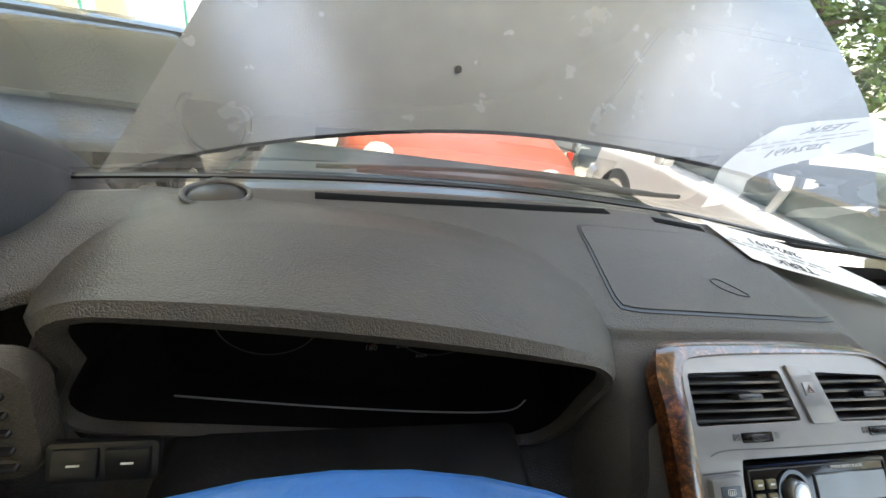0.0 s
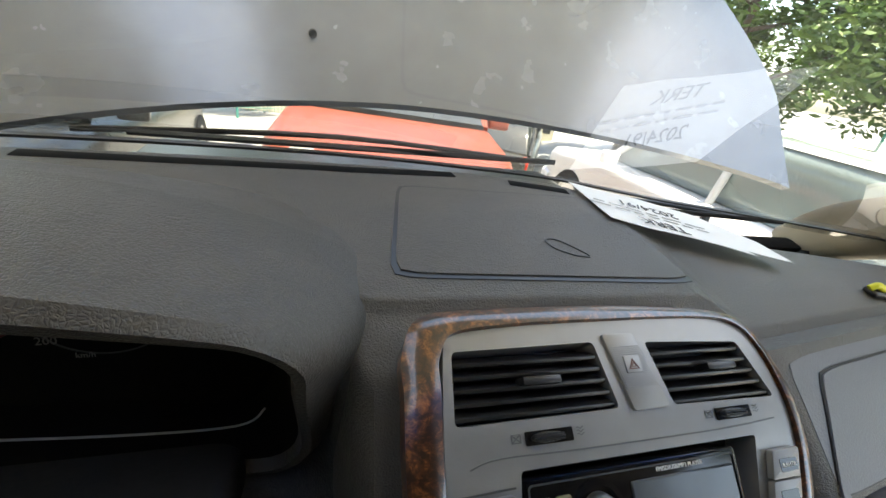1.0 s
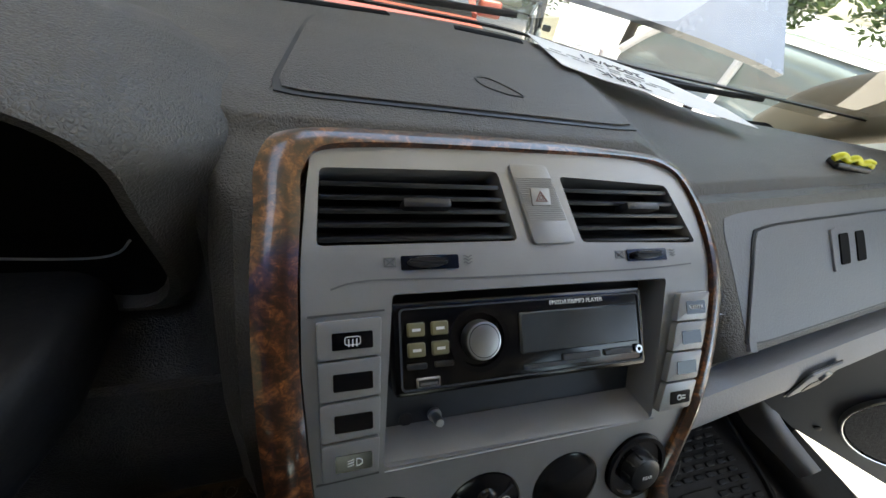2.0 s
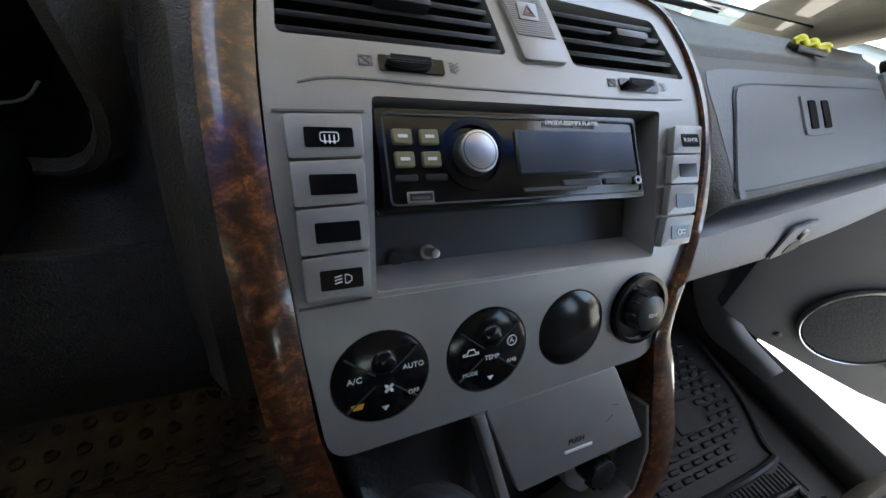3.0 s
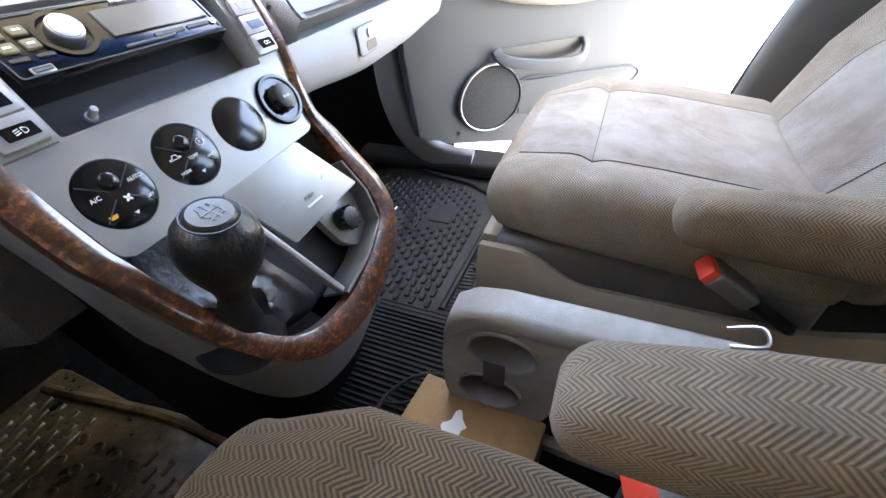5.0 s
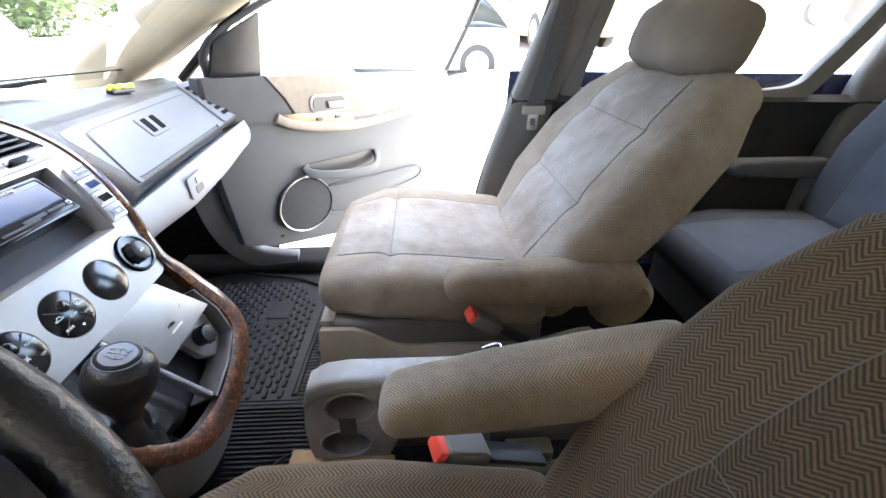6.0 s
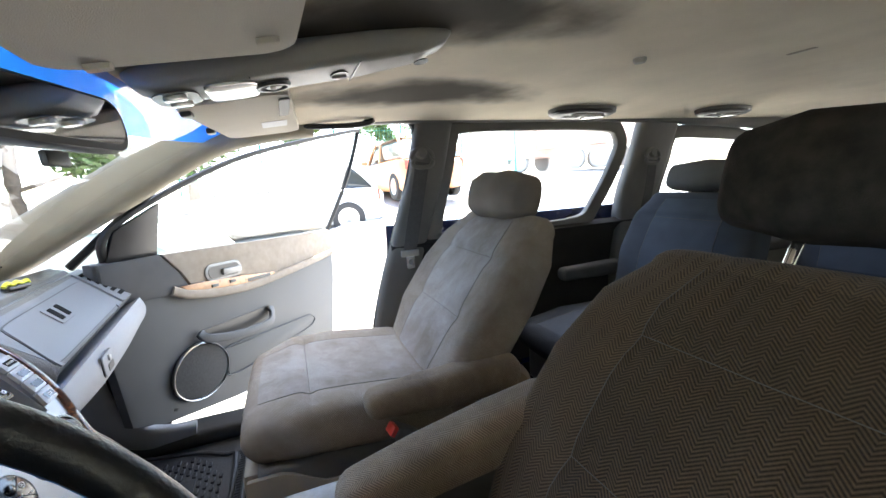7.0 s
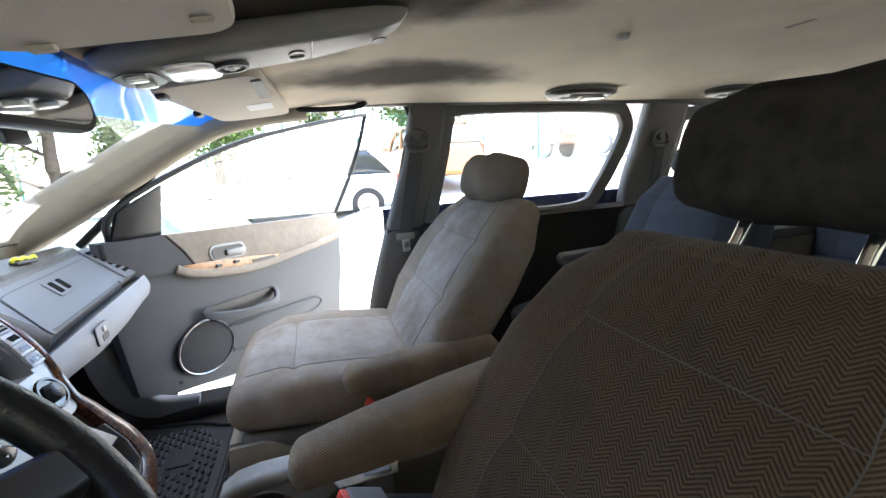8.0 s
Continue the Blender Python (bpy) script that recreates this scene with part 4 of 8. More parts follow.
def holed(outer, holes, depth):
    """A plate with openings; its front lies at 0."""
    bm = bmesh.new()
    loops = []
    for ol in [outer] + holes:
        vs = [bm.verts.new((x, y, 0)) for x, y in ol]
        es = [bm.edges.new((vs[i], vs[(i + 1) % len(vs)])) for i in range(len(vs))]
        loops.append((vs, es))
    bmesh.ops.triangle_fill(bm, use_beauty=True, edges=[e for _, es in loops for e in es])
    for vs, es in loops:
        low = [bm.verts.new((v.co.x, v.co.y, -depth)) for v in vs]
        for i in range(len(vs)):
            j = (i + 1) % len(vs)
            bm.faces.new((vs[i], vs[j], low[j], low[i]))
    return bm


def quad_round(pts, r=0.004, n=3):
    """A polygon of (x, s) corners with rounded corners, as (x, y)."""
    out = []
    k = len(pts)
    for i in range(k):
        p, a, b = Vector(pts[i]), Vector(pts[i - 1]), Vector(pts[(i + 1) % k])
        ra = min(r, (a - p).length * 0.45, (b - p).length * 0.45)
        q0, q1 = p + (a - p).normalized() * ra, p + (b - p).normalized() * ra
        for j in range(n + 1):
            t = j / n
            q = q0 * (1 - t) ** 2 + p * 2 * t * (1 - t) + q1 * t * t
            out.append((q.x, -q.y))
    return out


VENT_L = [(-0.150, 0.003), (-0.036, 0.001), (-0.027, 0.049), (-0.153, 0.050)]
VENT_R = [(0.012, 0.003), (0.108, 0.007), (0.127, 0.053), (0.023, 0.051)]
RECESS = [(-0.112, 0.079), (0.092, 0.079), (0.072, 0.178), (-0.120, 0.176)]
DIALS = [(-0.119, 0.2215, 0.0262), (-0.056, 0.220, 0.0266), (0.0055, 0.218, 0.0258), (0.0635, 0.2145, 0.0258)]
PANEL = [(-0.153, -0.019), (0.116, -0.016), (0.131, 0.018), (0.1375, 0.06), (0.1287, 0.111), (0.1035, 0.177), (0.0915, 0.215), (0.083, 0.2545), (-0.05, 0.2605), (-0.1475, 0.2635), (-0.1565, 0.19), (-0.162, 0.12), (-0.1615, 0.06), (-0.157, 0.012)]
BTN_L = [[(-0.1545 + 0.0004 * k, 0.0915 + 0.0212 * k), (-0.1195 - 0.001 * k, 0.0905 + 0.0212 * k), (-0.1205 - 0.001 * k, 0.1107 + 0.0212 * k), (-0.1541 + 0.0004 * k, 0.1117 + 0.0212 * k)] for k in range(4)]
BTN_R = [[(0.0985 - 0.0064 * k, 0.0905 + 0.0206 * k), (0.1275 - 0.0064 * k, 0.0905 + 0.0206 * k), (0.1211 - 0.0064 * k, 0.1101 + 0.0206 * k), (0.0921 - 0.0064 * k, 0.1101 + 0.0206 * k)] for k in range(4)]
spart("panel", holed(quad_round(PANEL, 0.014, 5), [quad_round(VENT_L), quad_round(VENT_R), quad_round(RECESS, 0.003)] + [[(x + r * math.cos(2 * math.pi * i / 36), -s + r * math.sin(2 * math.pi * i / 36)) for i in range(36)] for x, s, r in DIALS], 0.03), M_SILVER, "silver plastic fascia")

# wood ring
RING = [(-0.1725, 0.030, 0.024), (-0.1715, 0.004, 0.025), (-0.156, -0.020, 0.027), (-0.115, -0.0275, 0.027), (-0.02, -0.030, 0.027), (0.08, -0.0275, 0.024), (0.120, -0.014, 0.017), (0.1375, 0.016, 0.013), (0.1445, 0.06, 0.0145), (0.136, 0.111, 0.0145), (0.1085, 0.178, 0.013), (0.0955, 0.215, 0.014), (0.091, 0.242, 0.016), (0.099, 0.270, 0.021), (0.106, 0.302, 0.025), (0.1165, 0.347, 0.028), (0.108, 0.389, 0.031), (0.0636, 0.417, 0.033), (-0.003, 0.435, 0.034), (-0.061, 0.4295, 0.030), (-0.096, 0.410, 0.024), (-0.1215, 0.376, 0.020), (-0.1420, 0.325, 0.019), (-0.1565, 0.268, 0.0195), (-0.1630, 0.24, 0.021), (-0.1705, 0.163, 0.0225), (-0.1740, 0.114, 0.0225), (-0.1745, 0.069, 0.0235)]
ring = smooth_path(RING, 6, True)          # across, along, width


def ring_mesh(h):
    bm = bmesh.new()
    n = len(ring)
    rows = []
    sec = [(-0.5, -0.012), (-0.5, 0.003), (-0.32, 0.75 * h), (0, h), (0.32, 0.75 * h), (0.5, 0.003), (0.5, -0.012)]
    for i, p in enumerate(ring):
        d = (ring[(i + 1) % n].xy - ring[i - 1].xy).normalized()
        side = Vector((-d.y, d.x))
        back = 0.003 * smooth01((0.06 - p.y) / 0.06) + 0.006 * smooth01(p.x / 0.12) * smooth01((0.2 - p.y) / 0.1)   # the top and far side lean back
        rows.append([bm.verts.new(stack_pt(*(p.xy + side * (a * p.z)), b - back * (0.5 - a))) for a, b in sec])
    for i in range(n):
        a, b = rows[i], rows[(i + 1) % n]
        for j in range(len(sec) - 1):
            bm.faces.new((a[j], a[j + 1], b[j + 1], b[j]))
    return moved(bm, SI)


part("wood_trim", ring_mesh(0.006), M_WOOD, stack, "glossy burl wood surround")

# vents
for nm, q, tabx in (("air_vent", VENT_L, -0.088), ("air_vent", VENT_R, 0.077)):
    v = spart(nm, prism(quad_round(q), 0.002, m=Matrix.Translation((0, 0, -0.024))), M_BLACK, "black slatted air vent")
    (xl, st), (xr, _), (xr2, sb), (xl2, _) = q
    for k in range(5):
        f = (k + 0.7) / 5.4
        s = lerp(st, sb, f)
        xa, xb = lerp(xl, xl2, f), lerp(xr, xr2, f)
        spart("slat", rbox(xb - xa - 0.001, 0.0030, 0.016, 0.0010, 2, S((xa + xb) / 2, s, -0.009) @ pose(0, 0, 0, 25)), M_BLACK, "", v)
    spart("tab", rbox(0.03, 0.006, 0.014, 0.002, 2, S(tabx, 0.026, -0.001)), M_BLACK, "sliding vent tab", v)
    sl = spart("thumbwheel_slot", prism(rrect(0.036, 0.0085, 0.001), 0.0008, m=S(tabx, 0.0612, 0.0002)), M_BLACKGLOSS, "dark slot", v)
    spart("thumbwheel", prism([(0.0125 * px, 0.0032 * pz) for px, pz in ring2d(1, 24)], 0.005, 0.0015, m=S(tabx - 0.002, 0.0612, 0.0)), M_BLACK, "ribbed thumbwheel", sl)
    for k in range(4):
        spart("rib", rbox(0.022, 0.0006, 0.001, 0, 1, S(tabx - 0.002, 0.0594 + 0.0012 * k, 0.0052)), M_RUBBER, "", sl)
    spart("closed_mark", frame_prism([(0.0035 * a, 0.0028 * b) for a, b in ((-1, -1), (1, -1), (1, 1), (-1, 1))], [(0.0028 * a, 0.0021 * b) for a, b in ((-1, -1), (1, -1), (1, 1), (-1, 1))], 0.0003, S(tabx - 0.0245, 0.0605, 0.0002)), M_GREYMARK, "printed closed-vent mark", v)
    for a in (-1, 1):
        spart("mark_stroke", rbox(0.007, 0.0006, 0.0004, 0, 1, S(tabx - 0.0245, 0.0605, 0.0003) @ pose(0, 0, 0, 0, 0, 38 * a)), M_GREYMARK, "", v)
    for k in range(3):
        spart("airflow_mark", sweep([Vector((tabx + 0.0215 + 0.0007 * i, -0.0583 - 0.002 * k + 0.0006 * math.sin(i * 1.05), 0.0004)) for i in range(9)], [(-0.0003, 0), (0.0003, 0), (0.0003, 0.0002), (-0.0003, 0.0002)]), M_GREYMARK, "", v)

hz = spart("hazard_switch", prism(quad_round([(-0.028, -0.004), (0.001, -0.004), (0.0165, 0.0515), (-0.0165, 0.052)], 0.003), 0.0028, 0.0008), M_SILVER, "silver hazard switch")

# button columns
for col in (BTN_L, BTN_R):
    for q in col:
        b = spart("push_button", prism(quad_round(q, 0.002), 0.005, 0.0012), M_SILVER, "silver push button")
        cx, cs = sum(p[0] for p in q) / 4, sum(p[1] for p in q) / 4
        w = (q[1][0] - q[0][0]) * 0.62
        spart("window", prism(rrect(w, 0.009, 0.0008), 0.0006, m=S(cx + 0.0015, cs + 0.001, 0.0048)), M_BLACKGLOSS, "dark symbol window", b)

# recess with plate
bm = bmesh.new()
LEDGE = [(0.1665, -0.0262), (0.170, -0.021), (0.1765, -0.003), (0.1785, 0.0006)]
led = [[bm.verts.new((lerp(-0.1195, 0.0745, i / 16), -q, o)) for i in range(17)] for q, o in LEDGE]
for a, b in zip(led, led[1:]):
    for i in range(16):
        bm.faces.new((a[i], b[i], b[i + 1], a[i + 1]))
spart("ledge", bm, M_SILVER, "scuffed silver ledge below the radio")
# thin dark strip laid on the fascia as shade of the brow step
spart("brow_groove", sweep(smooth_path([Vector((-0.146, -0.0745, 0.0002)), Vector((-0.125, -0.0705, 0.0002)), Vector((-0.06, -0.0715, 0.0002)), Vector((0.06, -0.0715, 0.0002)), Vector((0.118, -0.0690, 0.0002))], 5), [(-0.0005, 0), (0.0005, 0), (0.0005, 0.0004), (-0.0005, 0.0004)]), M_GREYMARK, "dark line painting the shade of the step above the radio")
for q in ([(-0.1585, 0.0885), (-0.1170, 0.0875)], [(-0.1560, 0.1785), (-0.1225, 0.1775)]):
    spart("column_groove", sweep([Vector((x, -t, 0.0003)) for x, t in q], [(-0.0006, 0), (0.0006, 0), (0.0006, 0.0004), (-0.0006, 0.0004)]), M_LAMPBODY)
spart("recess_back", prism(quad_round(RECESS, 0.002), 0.002, m=Matrix.Translation((0, 0, -0.028))), M_PLATE, "dark metal mounting plate")
for (x, s, r), nm in zip(DIALS, ("fan_control", "temperature_control", "display_window", "rear_fan_knob")):
    spart(nm, lathe([(0, 0.003), (r * 0.7, 0.0028), (r * 0.96, 0.001), (r * 0.985, -0.012)], 36, S(x, s, -0.001)), M_BLACKGLOSS, "round black control")
spart("lid", prism(quad_round([(-0.056, 0.2605), (0.050, 0.2560), (0.094, 0.3310), (-0.025, 0.3365)], 0.004), 0.006, 0.0015, m=Matrix.Translation((0, 0, -0.006))), M_SILVER, "silver push-open ashtray lid")
spart("divider", sweep([Vector((-0.060, -0.262, -0.004)), Vector((-0.014, -0.408, -0.004))], rrect(0.007, 0.012, 0.002, 2)), M_SILVER, "silver divider bar")
spart("tray", prism(quad_round([(-0.145, 0.255), (0.085, 0.25), (0.103, 0.345), (0.095, 0.39), (0.045, 0.412), (-0.055, 0.417), (-0.10, 0.395), (-0.128, 0.34)], 0.012), 0.004, m=Matrix.Translation((0, 0, -0.05))), M_BLACK, "dark tray floor")
spart("lighter", cyl(0.0145, 0.018, 24, 0.0125, 0.002, S(0.059, 0.358, -0.02)), M_BLACK, "black lighter socket plug")


def body_loop(drop, ahead, k):
    """The ring's lower half, lowered, moved ahead and drawn in."""
    out = []
    for p in ring[60:168]:
        q = stack_pt(p.x, p.y, -0.006)
        out.append(Vector(((q.x + 0.03) * k - 0.03, q.y + ahead, max(0.125, q.z - drop))))
    return out


part("console_body", moved(loft([body_loop(0, 0, 1.02), body_loop(0.025, 0.002, 1.05), body_loop(0.07, 0.012, 1.02), body_loop(0.095, 0.020, 0.99), body_loop(0.100, 0.028, 0.95)], cap=False, closed=False), SI), M_TRIM, stack, "grey moulded console side")
# below its moulded upper part the console side turns near-black
part("console_base", moved(loft([body_loop(0.09, 0.022, 0.95), body_loop(0.16, 0.045, 0.89), body_loop(0.32, 0.09, 0.85)], cap=False, closed=False), SI), M_CARPET, stack, "near-black lower part of the console side")

# gear lever
gear = thing("gear_lever", "worn black leather gear knob on a leather boot", "gear lever", at=(-0.086, -0.185, 0.470))
kn = part("knob", lathe([(0, 0.082), (0.014, 0.0808), (0.0222, 0.0765), (0.0278, 0.069), (0.0305, 0.059), (0.0305, 0.049), (0.0275, 0.037), (0.0220, 0.024), (0.0160, 0.011), (0.0135, 0.0), (0, 0.0)], 36, pose(0, 0, 0, 14, 0, 0)), M_LEATHER, gear, "worn black leather knob")
part("boot", lathe([(0.012, 0.005), (0.014, -0.02), (0.022, -0.045), (0.03, -0.055), (0.038, -0.066), (0.040, -0.070)], 20, pose(0, 0, 0, 20, 0, 0)), M_LEATHER, gear, "black leather boot")

# radio
radio = thing("car_radio", "aftermarket car radio with round knob and dark display", "car radio", at=(0, 0, 0.6))
RI = Matrix.Translation((0, 0, -0.6))


def rpart(name, bm, mat, label="", parent=None):
    for v in bm.verts:
        v.co = stack_pt(v.co.x - 0.013, -v.co.y, v.co.z - 0.001)
    return part(name, moved(bm, RI), mat, parent or radio, label)


RS = 0.109
rpart("body", rbox(0.180, 0.054, 0.03, 0.003, 2, S(-0.0095, RS + 0.002, -0.014)), M_BLACKGLOSS, "glossy black front")
rpart("display", rbox(0.092, 0.026, 0.003, 0.001, 1, S(0.027, RS - 0.001, 0.001)), M_SCREEN, "blank display")
kk = rpart("volume_knob", cyl(0.0122, 0.009, 32, 0.0112, 0.0015, S(-0.047, RS, 0.0)), M_STEEL, "brushed metal volume knob")
for q in (0.0098,):
    rpart("turned_groove", frame_prism(ring2d(q, 32), ring2d(q - 0.0005, 32), 0.0002, S(-0.047, RS, 0.0089)), M_PLATE, "", kk)
for i in range(2):
    for j in range(2):
        rpart("key", rbox(0.0105, 0.008, 0.003, 0.0008, 1, S(-0.0865 + 0.0145 * i, RS - 0.009 + 0.0115 * j, 0.0015)), M_OLIVE, "olive key")
up = rpart("usb_port", rbox(0.0145, 0.0058, 0.002, 0.0005, 1, S(-0.080, RS + 0.0215, 0.001)), M_STEEL, "usb port")
rpart("socket_hollow", rbox(0.0122, 0.0036, 0.0006, 0, 1, S(-0.080, RS + 0.0215, 0.0021)), M_BLACK, "dark hollow", up)
rpart("tongue", rbox(0.010, 0.0013, 0.0004, 0, 1, S(-0.080, RS + 0.0219, 0.0025)), M_GREYMARK, "pale contact tongue", up)

# steering wheel
wheel = thing("steering_wheel", "black leather steering wheel with a blue cracked back", "steering wheel", at=pose(-0.448, -0.284, 0.698, 0, 0, 0) @ pose(0, 0, 0, 47))
rimp = [(0.200 * math.cos(2 * math.pi * i / 64), 0.200 * math.sin(2 * math.pi * i / 64), 0) for i in range(64)]
def rim_arc(a0, a1, r=0.0155, n=10):
    return [(r * math.cos(radians(lerp(a0, a1, i / n))), r * math.sin(radians(lerp(a0, a1, i / n)))) for i in range(n + 1)]


part("rim", sweep([Vector(p) for p in rimp], rim_arc(36, 215), (0, 0, 1), True), M_LEATHER, wheel, "worn perforated black leather rim")
part("rim_back", sweep([Vector(p) for p in rimp], rim_arc(-146, 37), (0, 0, 1), True), M_BLUE, wheel, "cracked blue leather back")
part("hub", lathe([(0, 0.03), (0.05, 0.026), (0.07, 0.01), (0.072, -0.02), (0, -0.03)], 36), M_BLACK, wheel, "black hub pad")
for a in (200, 340, 270):
    part("spoke", sweep([Vector((0.05 * math.cos(radians(a)), 0.05 * math.sin(radians(a)), -0.005)), Vector((0.18 * math.cos(radians(a)), 0.18 * math.sin(radians(a)), 0))], rrect(0.04, 0.02, 0.008, 3)), M_BLACK, wheel)
part("column", cyl(0.05, 0.27, 24, 0.045, 0.005, pose(0, 0, -0.30)), M_BLACK, wheel, "black steering column cover")

# ---- seats ----
def pad_loop(c, right, out, w, th, bolster=0.0, seam=0.55, groove=0.005, n=64, power=4.0, back=1.0):
    """A cushion's outline: c centre, w half width, th half thickness; bolsters swell its outer side."""
    pts = []
    for i in range(n):
        a = 2 * math.pi * i / n
        ca, sa = math.cos(a), math.sin(a)
        u = math.copysign(abs(ca) ** (2 / power), ca)
        h = math.copysign(abs(sa) ** (2 / power), sa)
        o = h * th
        if h > 0:
            o += bolster * abs(u) ** 3 * h - groove * math.exp(-((abs(u) - seam) / 0.035) ** 2) * min(1, h * 1.5)
        else:
            o *= back
        pts.append(c + right * (u * w) + out * o)
    return pts


def pad(stations, right, **kw):
    """stations: (centre, out, half width, half thickness, bolster); the ends are rounded off."""
    loops = []
    for c, out, w, th, bo in stations:
        loops.append(pad_loop(Vector(c), Vector(right), Vector(out).normalized(), w, th, bo, **kw))
    return loft(loops)


def rounded(stations, k=4):
    """Adds shrinking stations at both ends for a soft rim."""
    def end(s, t):
        res = []
        c0, c1 = Vector(s[0]), Vector(t[0])
        d = (c0 - c1).normalized()
        r = s[3]
        for i in range(1, k + 1):
            a = math.pi / 2 * i / (k + 0.6)
            sc = math.cos(a)
            res.append((c0 + d * r * 0.8 * math.sin(a), s[1], s[2] - r * 0.6 * (1 - sc), s[3] * max(0.12, sc), s[4] * sc))
        return res
    return end(stations[0], stations[1])[::-1] + stations + end(stations[-1], stations[-2])


def interp_stations(keys, n):
    out = []
    m = len(keys) - 1
    for i in range(n + 1):
        k = i / n * m
        j = min(int(k), m - 1)
        f = k - j
        f2 = f
        a, b = keys[j], keys[j + 1]
        out.append((Vector(a[0]).lerp(Vector(b[0]), f2), Vector(a[1]).lerp(Vector(b[1]), f2), lerp(a[2], b[2], f2), lerp(a[3], b[3], f2), lerp(a[4], b[4], f2)))
    return out


def upholstered(name, stations, right, parent, side_mat, mid_mat, label, mid_label, seam=0.58, cross=()):
    """A cushion in two cloths: the swollen sides and rim, and the flatter middle panel with sewn cross seams."""
    n = 64
    loops = []
    st = rounded(stations)
    k = len(st) - 1
    for q, (c, out, w, th, bo) in enumerate(st):
        out = Vector(out).normalized()
        lp = pad_loop(Vector(c), Vector(right), out, w, th, bo, seam=seam, n=n)
        dip = sum(0.007 * math.exp(-((q / k - v) / 0.022) ** 2) for v in cross)
        loops.append([p - out * dip * (1 if math.sin(2 * math.pi * i / n) > 0.3 and abs(math.cos(2 * math.pi * i / n)) < 0.75 else 0) for i, p in enumerate(lp)])
    body = part(name, loft(loops), side_mat, parent, label)
    idx = [i for i in range(n) if math.sin(2 * math.pi * i / n) > 0.3 and abs(math.copysign(abs(math.cos(2 * math.pi * i / n)) ** 0.5, 1)) <= seam + 0.02]
    mid = []
    for q, (c, out, w, th, bo) in enumerate(st):
        if 4 <= q <= k - 4:
            out = Vector(out).normalized()
            mid.append([loops[q][i] + out * 0.0009 for i in idx])
    part("middle_panel", loft(mid, cap=False, closed=False), mid_mat, body, mid_label)
    for e in (0, -1):
        part("seam", sweep([row[e] for row in mid], ring2d(0.0008, 6), (0.3, 0.2, 1)), M_SEAM, body, "sewn seam")
    for v in cross:
        part("seam", sweep([p + Vector((0, 0, 0.0006)) for p in mid[round(v * k) - 4]], ring2d(0.0006, 6), (0.1, 0.9, 0.5)), M_SEAM, body, "sewn cross seam")
    return body


